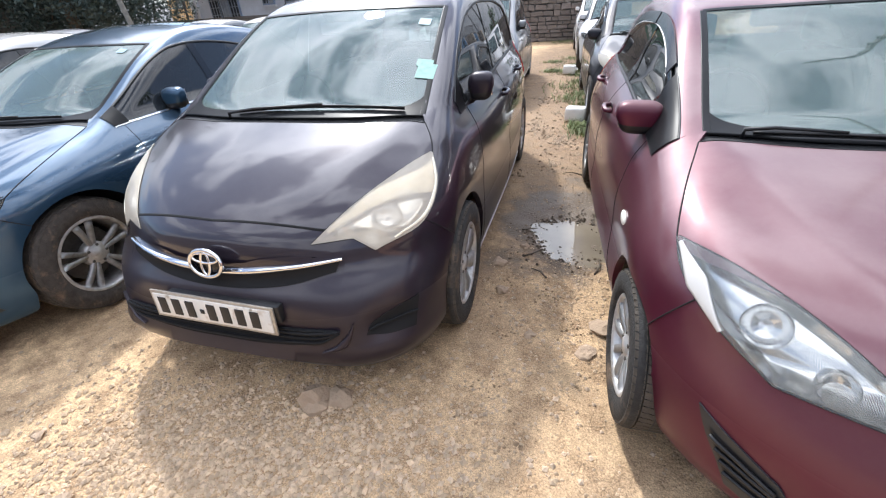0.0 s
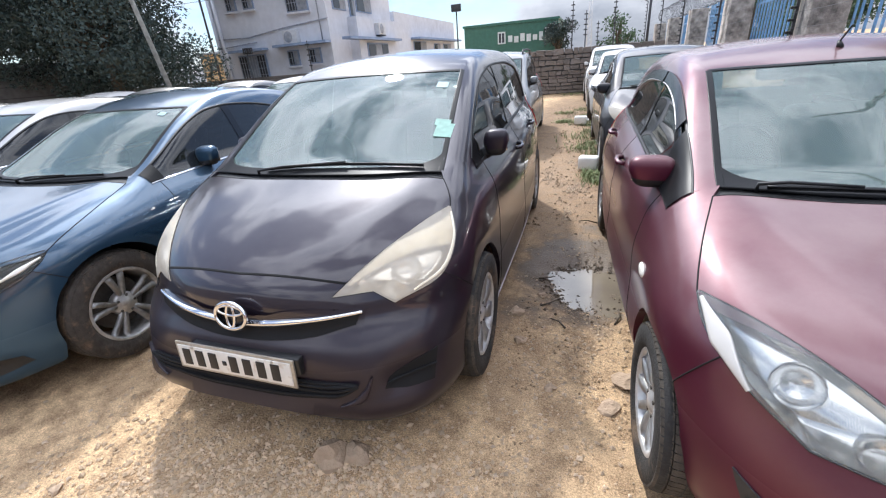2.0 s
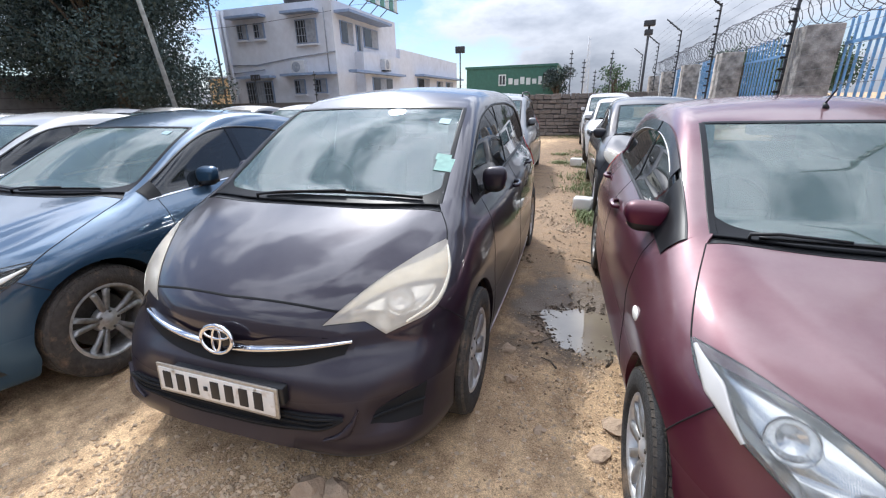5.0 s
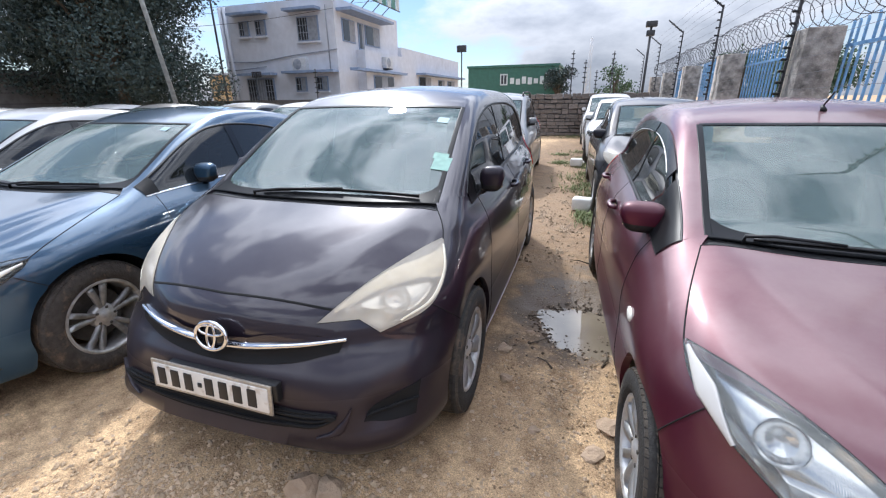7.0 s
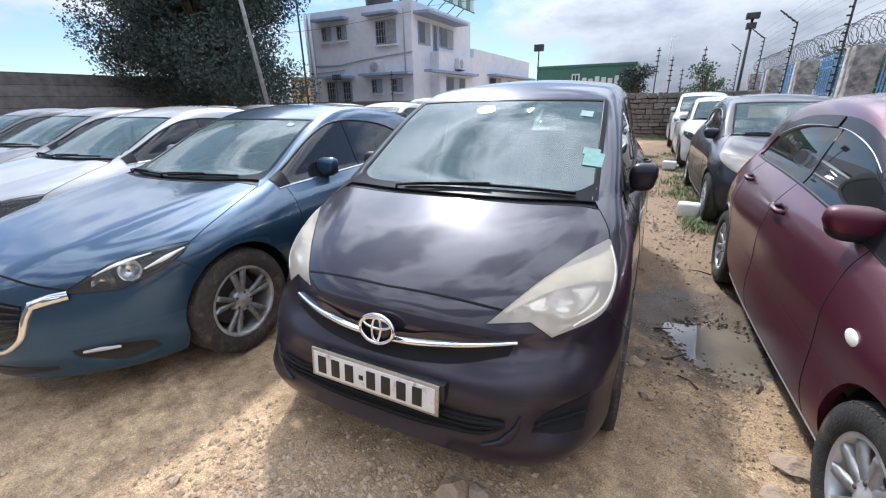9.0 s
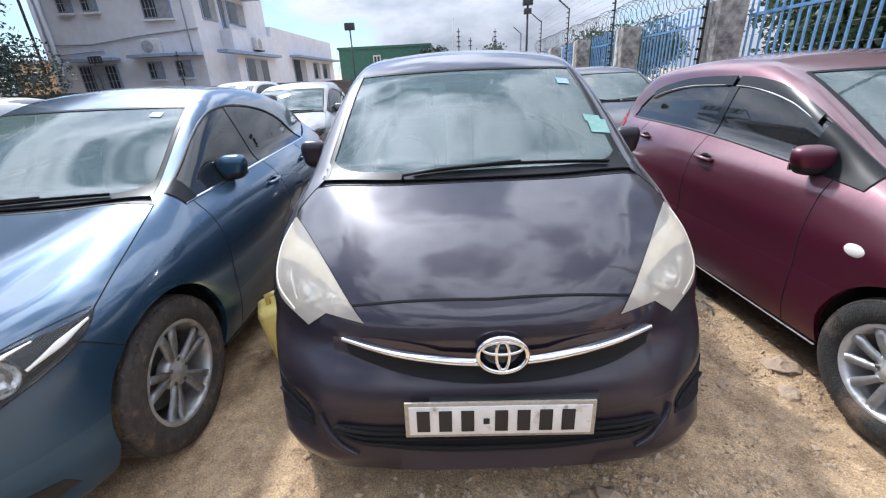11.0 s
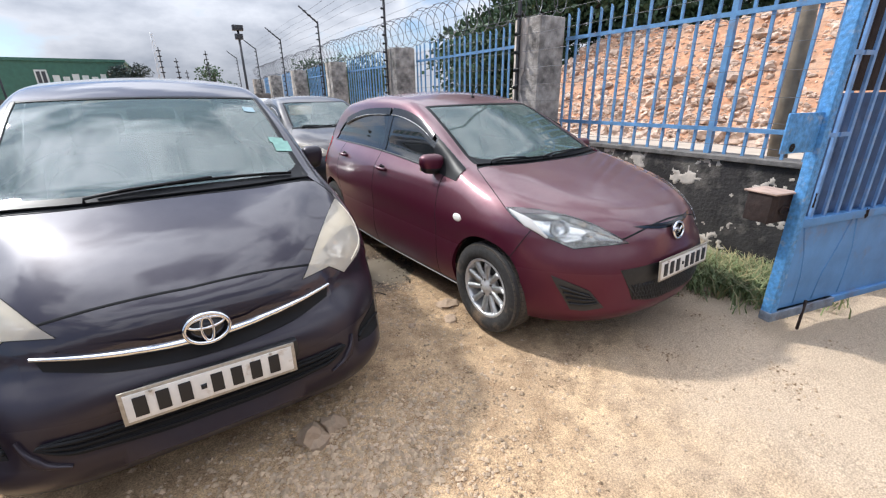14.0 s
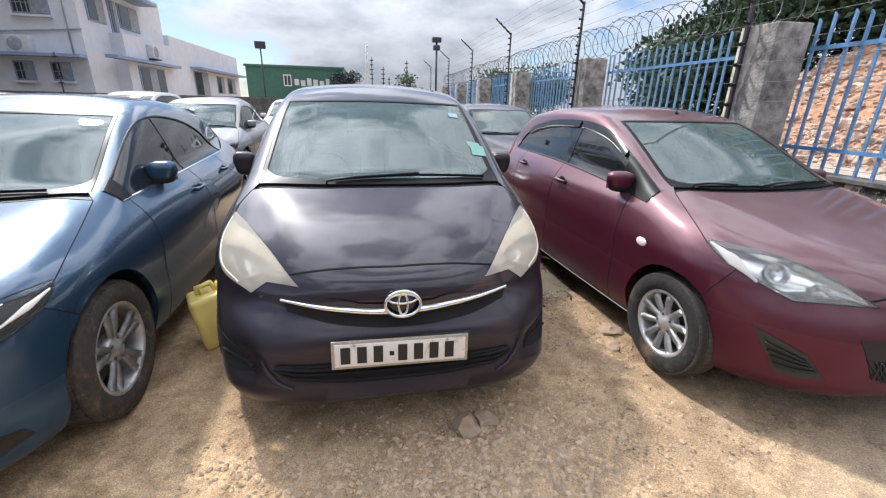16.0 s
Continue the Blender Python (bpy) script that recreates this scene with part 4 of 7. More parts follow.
    bm = bmesh.new()
    yd = wsb[1] + 0.12
    box(bm, -w * 0.80, w * 0.80, yd - 0.10, yd + 0.42, 0.48, wsb[2] - 0.07, bevel=0.03)
    part("dashboard", bm, CABIN, root)
    bm = bmesh.new()
    revolve(bm, [(0.0, 0.17), (0.012, 0.182), (0.0, 0.194), (-0.012, 0.182)], 28, "y", closed=True)
    tube(bm, [(-0.17, 0, 0), (0.17, 0, 0)], 0.016, 8)
    bmesh.ops.rotate(bm, cent=(0, 0, 0), matrix=Matrix.Rotation(radians(-25), 3, "X"), verts=bm.verts)
    bmesh.ops.translate(bm, vec=(-0.36, yd + 0.55, wsb[2] - 0.08), verts=bm.verts)
    part("steering_wheel", bm, CABIN, root)
    for sx in (-0.36, 0.36):
        seat(root, sx, yd + 0.95, 0.42)
        if detail == 2:
            seat(root, sx, yd + 1.78, 0.45)
    # wipers
    for px, tip, a in K.get("wipers", ()):
        wp = new("wiper")
        wp.parent = root
        j = np.linspace(0, 1, 14)[:, None]
        px, tip = np.array(px), np.array(tip)
        bl = B.lay(px + (tip - px) * j)
        N = B.normal(bl)
        bm = bmesh.new()
        tube(bm, [p for p in (bl + N * 0.016)], 0.004, 6)
        bm2 = bmesh.new()
        grid_mesh(bm2, np.stack([bl + N * 0.003, bl + N * 0.015]))
        bmesh.ops.solidify(bm2, geom=bm2.faces[:], thickness=0.006)
        part("wiper_blade", bm2, BLACK, wp)
        part("wiper_spine", bm, BLACK, wp)
        bm = bmesh.new()
        piv = B.lay(np.array(a)[None])[0]
        mid = bl[6] + N[6] * 0.024
        tube(bm, [piv - N[0] * 0.01, piv + N[0] * 0.018, piv + N[0] * 0.022 + (mid - piv) * 0.3, mid], 0.008, 8, True, 0.005)
        part("wiper_arm", bm, BLACK, wp)
    if K.get("plate") is not None:
        plate(root, K["plate"], w=K.get("plate_w", 0.535), bars=[c for b in bars.split() for c in (["dot"] if b == "dot" else list(b))])
    return root


# ---- materials of the yard ----
def ground_material():
    """Trodden sand: crumbs and stains, wet mud round the puddle, a cracked crust by the front wheel, a smooth pale strip at the gate."""
    m = material("dry_dirt", (0.585, 0.408, 0.233), 0.95, vary=0.22, scale=30, dirt=(0.42, 0.29, 0.17), dirt_amount=0.6, dirt_scale=1.1)
    n, l = m.node_tree.nodes, m.node_tree.links
    b = n["Principled BSDF"]
    co = n.new("ShaderNodeTexCoord")
    edge = n.new("ShaderNodeTexNoise")
    edge.inputs["Scale"].default_value = 3.0
    edge.inputs["Detail"].default_value = 8
    edge.inputs["Roughness"].default_value = 0.62
    l.new(co.outputs["Object"], edge.inputs["Vector"])

    def zone(x, y, rx, ry, soft, ragged):
        mp = n.new("ShaderNodeMapping")
        mp.inputs["Location"].default_value = (-x / rx, -y / ry, 0)
        mp.inputs["Scale"].default_value = (1 / rx, 1 / ry, 0)
        l.new(co.outputs["Object"], mp.inputs["Vector"])
        le = n.new("ShaderNodeVectorMath")
        le.operation = "LENGTH"
        l.new(mp.outputs["Vector"], le.inputs[0])
        ad = n.new("ShaderNodeMath")
        ad.operation = "MULTIPLY_ADD"
        ad.inputs[1].default_value = ragged
        l.new(edge.outputs["Fac"], ad.inputs[0])
        l.new(le.outputs["Value"], ad.inputs[2])
        mr = n.new("ShaderNodeMapRange")
        mr.interpolation_type = "SMOOTHSTEP"
        mid = 1 + ragged * 0.5
        mr.inputs["From Min"].default_value, mr.inputs["From Max"].default_value = mid - soft, mid + soft
        mr.inputs["To Min"].default_value, mr.inputs["To Max"].default_value = 1.0, 0.0
        l.new(ad.outputs[0], mr.inputs["Value"])
        return mr.outputs["Result"]

    def blend(fac, a, color, kind="MIX", amount=None):
        mx = n.new("ShaderNodeMixRGB")
        mx.blend_type = kind
        mx.inputs["Color2"].default_value = (*color, 1)
        l.new(fac, mx.inputs["Fac"])
        l.new(a, mx.inputs["Color1"])
        return mx.outputs["Color"]

    out = b.inputs["Base Color"].links[0].from_socket
    out = blend(zone(1.0, 8.4, 1.35, 7.0, 0.3, 0.9), out, (0.21, 0.140, 0.084))
    # lighter worn tread and dry crust in the lane
    out = blend(zone(0.9, 6.0, 0.5, 3.5, 0.5, 4.0), out, (0.29, 0.20, 0.125))
    # brown trodden patches, finer than the stains
    pn = n.new("ShaderNodeTexNoise")
    pn.inputs["Scale"].default_value = 7.0
    pn.inputs["Detail"].default_value = 9
    pn.inputs["Roughness"].default_value = 0.7
    l.new(co.outputs["Object"], pn.inputs["Vector"])
    pr = n.new("ShaderNodeMapRange")
    pr.inputs["From Min"].default_value, pr.inputs["From Max"].default_value = 0.46, 0.63
    pr.inputs["To Max"].default_value = 0.95
    l.new(pn.outputs["Fac"], pr.inputs["Value"])
    out = blend(pr.outputs["Result"], out, (0.32, 0.210, 0.118))
    out = blend(zone(3.3, -1.5, 1.75, 1.6, 0.45, 0.7), out, (0.48, 0.372, 0.262))
    # sand grains and specks of grit
    gr = n.new("ShaderNodeTexNoise")
    gr.inputs["Scale"].default_value = 150
    gr.inputs["Detail"].default_value = 3
    gr.inputs["Roughness"].default_value = 0.7
    l.new(co.outputs["Object"], gr.inputs["Vector"])
    gm = n.new("ShaderNodeMapRange")
    gm.inputs["From Min"].default_value, gm.inputs["From Max"].default_value = 0.34, 0.66
    gm.inputs["To Min"].default_value, gm.inputs["To Max"].default_value = 0.55, 1.38
    l.new(gr.outputs["Fac"], gm.inputs["Value"])
    gh = n.new("ShaderNodeHueSaturation")
    l.new(gm.outputs["Result"], gh.inputs["Value"])
    l.new(out, gh.inputs["Color"])
    out = gh.outputs["Color"]
    # cracked crust
    wp = n.new("ShaderNodeMixRGB")
    wp.blend_type = "ADD"
    wp.inputs["Fac"].default_value = 0.06
    l.new(co.outputs["Object"], wp.inputs["Color1"])
    l.new(edge.outputs["Color"], wp.inputs["Color2"])
    cr = n.new("ShaderNodeTexVoronoi")
    cr.feature = "DISTANCE_TO_EDGE"
    cr.inputs["Scale"].default_value = 20
    l.new(wp.outputs["Color"], cr.inputs["Vector"])
    ce = n.new("ShaderNodeMapRange")
    ce.inputs["From Max"].default_value = 0.028
    ce.inputs["To Min"].default_value, ce.inputs["To Max"].default_value = 0.4, 0.0
    l.new(cr.outputs["Distance"], ce.inputs["Value"])
    cm = n.new("ShaderNodeMath")
    cm.operation = "MULTIPLY"
    l.new(ce.outputs["Result"], cm.inputs[0])
    l.new(zone(1.50, 0.12, 0.20, 0.38, 0.35, 0.9), cm.inputs[1])
    out = blend(cm.outputs[0], out, (0.20, 0.14, 0.085))
    wet = zone(1.27, 1.90, 0.48, 0.75, 0.25, 2.0)
    out = blend(wet, out, (0.125, 0.085, 0.050))
    l.new(out, b.inputs["Base Color"])
    ro = n.new("ShaderNodeMapRange")
    ro.inputs["To Min"].default_value, ro.inputs["To Max"].default_value = 0.95, 0.45
    l.new(wet, ro.inputs["Value"])
    l.new(ro.outputs["Result"], b.inputs["Roughness"])
    # relief: crumbs over fine grain, less the cracks
    vo = n.new("ShaderNodeTexVoronoi")
    vo.inputs["Scale"].default_value = 75
    l.new(co.outputs["Object"], vo.inputs["Vector"])
    fn = n.new("ShaderNodeTexNoise")
    fn.inputs["Scale"].default_value = 85
    fn.inputs["Detail"].default_value = 8
    l.new(co.outputs["Object"], fn.inputs["Vector"])
    h1 = n.new("ShaderNodeMath")
    h1.operation = "MULTIPLY_ADD"
    h1.inputs[1].default_value = -0.16
    l.new(vo.outputs["Distance"], h1.inputs[0])
    l.new(fn.outputs["Fac"], h1.inputs[2])
    h2 = n.new("ShaderNodeMath")
    h2.operation = "SUBTRACT"
    l.new(h1.outputs[0], h2.inputs[0])
    l.new(cm.outputs[0], h2.inputs[1])
    bu = n.new("ShaderNodeBump")
    bs = n.new("ShaderNodeMapRange")
    bs.inputs["To Min"].default_value, bs.inputs["To Max"].default_value = 0.28, 0.75
    l.new(pr.outputs["Result"], bs.inputs["Value"])
    l.new(bs.outputs["Result"], bu.inputs["Strength"])
    bu.inputs["Distance"].default_value = 0.02
    l.new(h2.outputs[0], bu.inputs["Height"])
    l.new(bu.outputs["Normal"], b.inputs["Normal"])
    return m


def wall_pattern(m, w, h, mortar, depth, strength):
    """Courses of stone or block, as relief and joint colour."""
    n, l = m.node_tree.nodes, m.node_tree.links
    b = n["Principled BSDF"]
    co = n.new("ShaderNodeTexCoord")
    mp = n.new("ShaderNodeMapping")
    mp.inputs["Rotation"].default_value = (radians(90), 0, 0)
    if depth == "x":
        mp.inputs["Rotation"].default_value = (radians(90), 0, radians(90))
    l.new(co.outputs["Object"], mp.inputs["Vector"])
    br = n.new("ShaderNodeTexBrick")
    br.inputs["Scale"].default_value = 1.0
    br.inputs["Brick Width"].default_value, br.inputs["Row Height"].default_value = w, h
    br.inputs["Mortar Size"].default_value = 0.012
    br.inputs["Color1"].default_value, br.inputs["Color2"].default_value, br.inputs["Mortar"].default_value = (1.15, 1.12, 1.1, 1), (0.8, 0.8, 0.8, 1), (mortar, mortar, mortar, 1)
    l.new(mp.outputs["Vector"], br.inputs["Vector"])
    mu = n.new("ShaderNodeMixRGB")
    mu.blend_type = "MULTIPLY"
    mu.inputs["Fac"].default_value = 1.0
    l.new(b.inputs["Base Color"].links[0].from_socket, mu.inputs["Color1"])
    l.new(br.outputs["Color"], mu.inputs["Color2"])
    l.new(mu.outputs["Color"], b.inputs["Base Color"])
    return m


DIRT = ground_material()
CONCRETE = material("old_concrete", (0.40, 0.36, 0.32), 0.9, vary=0.25, scale=14, bump=0.5, bscale=50, dirt=(0.040, 0.036, 0.033), dirt_amount=0.4, dirt_scale=3.0)
BLACKWALL = material("stained_wall", (0.040, 0.036, 0.034), 0.92, vary=0.4, scale=5, bump=0.5, bscale=40, dirt=(0.27, 0.24, 0.205), dirt_amount=0.33, dirt_scale=2.6)
BANK = material("bank_earth", (0.44, 0.36, 0.265), 0.95, vary=0.35, scale=14, bump=0.9, bscale=30, dirt=(0.17, 0.125, 0.08), dirt_amount=0.5, dirt_scale=7)
COPING = material("grey_coping", (0.19, 0.175, 0.16), 0.92, vary=0.25, scale=12, bump=0.4, bscale=40, dirt=(0.07, 0.065, 0.06), dirt_amount=0.4, dirt_scale=4)
STONE = material("stone_wall", (0.185, 0.16, 0.142), 0.9, vary=0.3, scale=8, bump=0.6, bscale=30, island=True)
BLOCK = wall_pattern(material("grey_block", (0.17, 0.17, 0.175), 0.9, vary=0.25, scale=4, bump=0.4), 0.42, 0.22, 0.45, "x", 1)
FARSTONE = wall_pattern(material("dark_stone", (0.12, 0.115, 0.115), 0.9, vary=0.3, scale=6, bump=0.5), 0.40, 0.20, 0.6, "y", 1)
BARS = material("blue_enamel", (0.145, 0.31, 0.54), 0.5, vary=0.22, scale=12, bump=0.15, bscale=80, dirt=(0.26, 0.24, 0.25), dirt_amount=0.22, dirt_scale=10)
SHEET = material("blue_sheet", (0.10, 0.25, 0.50), 0.5, vary=0.15, scale=5, bump=0.12, bscale=20, dirt=(0.16, 0.17, 0.22), dirt_amount=0.16, dirt_scale=4)
RUST = material("rusty_steel", (0.032, 0.020, 0.017), 0.8, 0.2, vary=0.3, scale=30, bump=0.3)
WORN = material("worn_edge", (0.085, 0.27, 0.56), 0.6, vary=0.3, scale=40, bump=0.3, bscale=60, dirt=(0.36, 0.40, 0.44), dirt_amount=0.2, dirt_scale=14)
WIRE = material("galvanised_wire", (0.13, 0.13, 0.14), 0.5, 0.6)
EARTH = material("rubble_earth", (0.47, 0.245, 0.14), 0.95, vary=0.4, scale=9, bump=1.0, bscale=16, dirt=(0.50, 0.33, 0.225), dirt_amount=0.45, dirt_scale=2.2)
RUBBLE = material("rubble_stone", (0.60, 0.44, 0.335), 0.9, vary=0.3, scale=12, bump=0.5, island=True)
PALEROAD = material("pale_road", (0.46, 0.385, 0.31), 0.95, vary=0.12, scale=5, bump=0.3)
PLASTER = material("white_plaster", (0.61, 0.63, 0.69), 0.85, vary=0.06, scale=3, bump=0.1, bscale=30, dirt=(0.50, 0.51, 0.55), dirt_amount=0.25, dirt_scale=0.6)
PALEPLASTER = material("pale_plaster", (0.57, 0.505, 0.435), 0.9, vary=0.2, scale=12, bump=0.3, dirt=(0.10, 0.09, 0.08), dirt_amount=0.25, dirt_scale=5)
SHEETDARK = material("dark_blue_sheet", (0.040, 0.10, 0.225), 0.55, vary=0.3, scale=9, dirt=(0.10, 0.16, 0.28), dirt_amount=0.3, dirt_scale=7)
BARLIGHT = material("faded_blue_enamel", (0.15, 0.29, 0.54), 0.55, vary=0.2, scale=14, bump=0.15, bscale=60, dirt=(0.30, 0.33, 0.40), dirt_amount=0.25, dirt_scale=8)
OLDSTEEL = material("old_steel", (0.20, 0.24, 0.30), 0.65, 0.3, vary=0.3, scale=20, bump=0.3, dirt=(0.14, 0.07, 0.04), dirt_amount=0.4, dirt_scale=9)
PALELID = material("dusty_lid", (0.42, 0.30, 0.24), 0.8, vary=0.2, scale=15)
BLUETRIM = material("pale_blue_trim", (0.24, 0.31, 0.45), 0.7, vary=0.15, scale=5)
WINDOW = material("dark_window", (0.05, 0.055, 0.065), 0.12)
CURTAIN = material("curtain", (0.30, 0.32, 0.36), 0.9, vary=0.2, scale=6)
GREEN = material("green_sheet", (0.034, 0.118, 0.088), 0.5, vary=0.15, scale=3)
SIGNWHITE = material("sign_white", (0.55, 0.60, 0.60), 0.6, vary=0.1, scale=2)
SIGNGREEN = material("sign_green", (0.10, 0.24, 0.20), 0.6, vary=0.1, scale=2)
OCHRE = material("ochre_plaster", (0.42, 0.30, 0.16), 0.9, vary=0.1, scale=3)
LEAF = material("leaf", (0.055, 0.098, 0.044), 0.6, vary=0.3, scale=3, island=True)
LEAFDARK = material("dark_leaf", (0.040, 0.062, 0.056), 0.6, vary=0.3, scale=3, island=True)
BARK = material("bark", (0.10, 0.08, 0.06), 0.95, vary=0.3, scale=10, bump=0.5)
POLEWOOD = material("grey_pole", (0.30, 0.24, 0.17), 0.9, vary=0.3, scale=9, bump=0.3)
GREYWOOD = material("weathered_pole", (0.26, 0.26, 0.24), 0.85, vary=0.25, scale=8, bump=0.3)
STRAW = material("dry_grass", (0.38, 0.32, 0.16), 0.85, vary=0.2, scale=3, island=True)
GRASS = material("grass", (0.21, 0.25, 0.11), 0.8, vary=0.3, scale=3, island=True)
STEEL = material("dark_steel", (0.06, 0.06, 0.065), 0.5, 0.5, vary=0.2, scale=20)
ACWHITE = material("unit_white", (0.55, 0.56, 0.58), 0.5, vary=0.1, scale=10)
CANWHITE = material("white_canister", (0.78, 0.77, 0.73), 0.45, vary=0.08, scale=8)
CANYELLOW = material("yellow_canister", (0.84, 0.67, 0.20), 0.4, vary=0.08, scale=8, dirt=(0.4, 0.3, 0.15), dirt_amount=0.2, dirt_scale=6)
PEBBLE = material("pebble", (0.57, 0.425, 0.28), 0.9, vary=0.2, scale=30, bump=0.4, island=True)
CRUMB = material("earth_crumb", (0.24, 0.165, 0.10), 0.95, vary=0.3, scale=30, bump=0.4, island=True)
GRIT = material("grey_grit", (0.44, 0.335, 0.235), 0.9, vary=0.25, scale=30, bump=0.4, island=True)
MUD = material("wet_mud", (0.095, 0.066, 0.042), 0.5, vary=0.3, scale=20, bump=0.5, island=True)
FIELDSTONE = material("field_stone", (0.42, 0.31, 0.215), 0.9, vary=0.2, scale=18, bump=0.6, bscale=40, dirt=(0.33, 0.24, 0.16), dirt_amount=0.4, dirt_scale=9)
WATER = material("puddle_water", (0.22, 0.185, 0.14), 0.02, vary=0.2, scale=3, spec=1.0)


def cloud(name, V, F, mat, parent=None, label="", smooth=False):
    """A mesh straight from arrays of points and faces."""
    me = bpy.data.meshes.new(name)
    me.from_pydata([tuple(v) for v in V], [], [tuple(int(i) for i in f) for f in F])
    me.materials.append(mat)
    if smooth:
        me.shade_smooth()
    ob = new(name, me)
    ob.parent = parent
    return tagged(ob, label)


def ground_height(x, y):
    """Ruts and small swells; the yard is nearly level, with a hollow that holds the puddle."""
    p = Vector((x, y, 0))
    near = max(0.0, 1 - max(0, math.hypot(x, y - 1) - 8) / 8)
    h = 0.020 * noise.noise(p * 0.9) + near * (0.010 * noise.noise(p * 3.1 + Vector((5, 0, 0))) + 0.005 * noise.noise(p * 6.0) + 0.0012 * noise.noise(p * 14.0))
    d = math.hypot((x - 1.38) / 0.34, (y - 1.70) / 0.37)
    if d < 1.8:
        h += 0.009 * noise.noise(p * 15.0) + 0.008 * noise.noise(p * 6.0 + Vector((0, 3, 0)))
    return h - 0.040 * max(0, 1 - d * d * 0.5) - 0.012


# ---- ground ----
bm = bmesh.new()
xs = sorted(set([-400, -150, -60, -30] + list(np.arange(-16, -4, 0.6)) + list(np.arange(-4, 4.6, 0.045)) + list(np.arange(5.0, 16, 0.6)) + [30, 60, 150, 400]))
ys = sorted(set([-400, -150, -60, -30, -16, -9, -6] + list(np.arange(-4, -1.6, 0.3)) + list(np.arange(-1.6, 5, 0.045)) + list(np.arange(5, 18, 0.4)) + [22, 30, 60, 150, 400]))
grid_mesh(bm, [[(x, y, ground_height(x, y) if abs(x) < 20 and abs(y) < 20 else 0) for x in xs] for y in ys])
tagged(part("ground", bm, DIRT), "dry sandy earth with gravel, ruts and damp mud", "ground", kind="structure")

bm = bmesh.new()
level = ground_height(1.34, 1.70) + 0.010
ringp = [(1.38 + 0.42 * math.cos(a) * (1 + 0.10 * math.sin(3 * a) + 0.06 * math.sin(7 * a + 1)), 1.72 + 0.40 * math.sin(a) * (1 + 0.08 * math.sin(5 * a)), level) for a in np.linspace(0, 2 * math.pi, 40)[:-1]]
bm.faces.new([bm.verts.new(p) for p in ringp])
tagged(part("puddle", bm, WATER, smooth=False), "shallow muddy puddle in a hollow of the lane", "puddle", kind="structure")

# pebbles: three shapes, thousands of them, denser where the gravel lies
def pebble_shapes(count, seed, spots, size, name, label, mat):
    rg = np.random.default_rng(seed)
    base = np.array([(0, 0, 1), (1, 0, 0), (0, 1, 0), (-1, 0, 0), (0, -1, 0), (0, 0, -0.6)], float)
    tri = np.array([(0, 1, 2), (0, 2, 3), (0, 3, 4), (0, 4, 1), (5, 2, 1), (5, 3, 2), (5, 4, 3), (5, 1, 4)])
    V, F = [], []
    for i in range(count):
        cx, cy, sx, sy = spots[rg.integers(len(spots))]
        x, y = cx + rg.normal() * sx, cy + rg.normal() * sy
        s = size * (0.35 + rg.random() ** 4 * 3.0)
        q = base * (1 + 0.35 * (rg.random((6, 3)) - 0.5)) * np.array([s, s * (0.6 + 0.5 * rg.random()), s * 0.6])
        a = rg.random() * 6.28
        c, sn = math.cos(a), math.sin(a)
        q = np.stack([q[:, 0] * c - q[:, 1] * sn + x, q[:, 0] * sn + q[:, 1] * c + y, q[:, 2] + ground_height(x, y) + s * 0.26], 1)
        F.append(tri + 6 * len(V))
        V.append(q)
    return tagged(cloud(name, np.concatenate(V), np.concatenate(F), mat), label, "gravel", kind="stuff")


gravel_bed = [(0.45, -0.35, 0.35, 0.2), (0.6, -0.1, 0.25, 0.2), (-0.35, -0.25, 0.32, 0.22), (-0.15, -0.50, 0.36, 0.22), (0.1, -0.30, 0.30, 0.20), (0.3, -0.5, 0.4, 0.2), (-0.2, -0.75, 0.45, 0.25)]
thin_bed = [(1.25, 0.3, 0.25, 0.6), (1.3, 1.9, 0.35, 0.8), (1.3, 0.8, 0.25, 0.3), (1.1, 0.0, 0.3, 0.4), (1.3, 1.1, 0.25, 0.2), (0.7, -0.6, 0.6, 0.4), (-1.0, 1.2, 0.12, 0.9), (1.25, 3.5, 0.3, 1.5), (1.0, 6.0, 0.3, 1.5), (2.2, -0.7, 0.7, 0.4)]
rc = random.Random(31)
crumb_bed = [(rc.uniform(0.7, 3.2), rc.uniform(-1.3, 0.1), rc.uniform(0.02, 0.06), rc.uniform(0.02, 0.05)) for k in range(26)] + [(rc.uniform(0.9, 1.6), rc.uniform(0.0, 1.3), 0.05, 0.05) for k in range(14)]
lane_bed = [(rc.uniform(0.7, 1.6), rc.uniform(2.4, 12.0), rc.uniform(0.04, 0.16), rc.uniform(0.06, 0.3)) for k in range(60)]
pebble_shapes(2000, 6, lane_bed, 0.0075, "lane_clods", "dark clods and small stones trodden into the lane", CRUMB)
pebble_shapes(2500, 7, lane_bed[::2], 0.0085, "lane_gravel", "pale gravel along the lane", GRIT)
pebble_shapes(2000, 4, crumb_bed, 0.0036, "crumbs", "small clusters of dark crumbled earth", CRUMB)
pebble_shapes(9000, 5, thin_bed, 0.0032, "fine_grit", "fine tan grit strewn over the sand", PEBBLE)
pebble_shapes(12500, 1, gravel_bed, 0.0056, "gravel", "loose brown gravel and grit on sand", PEBBLE)
pebble_shapes(9000, 2, gravel_bed * 2 + thin_bed, 0.0046, "grit", "scattered grey stone chips on sand", GRIT)

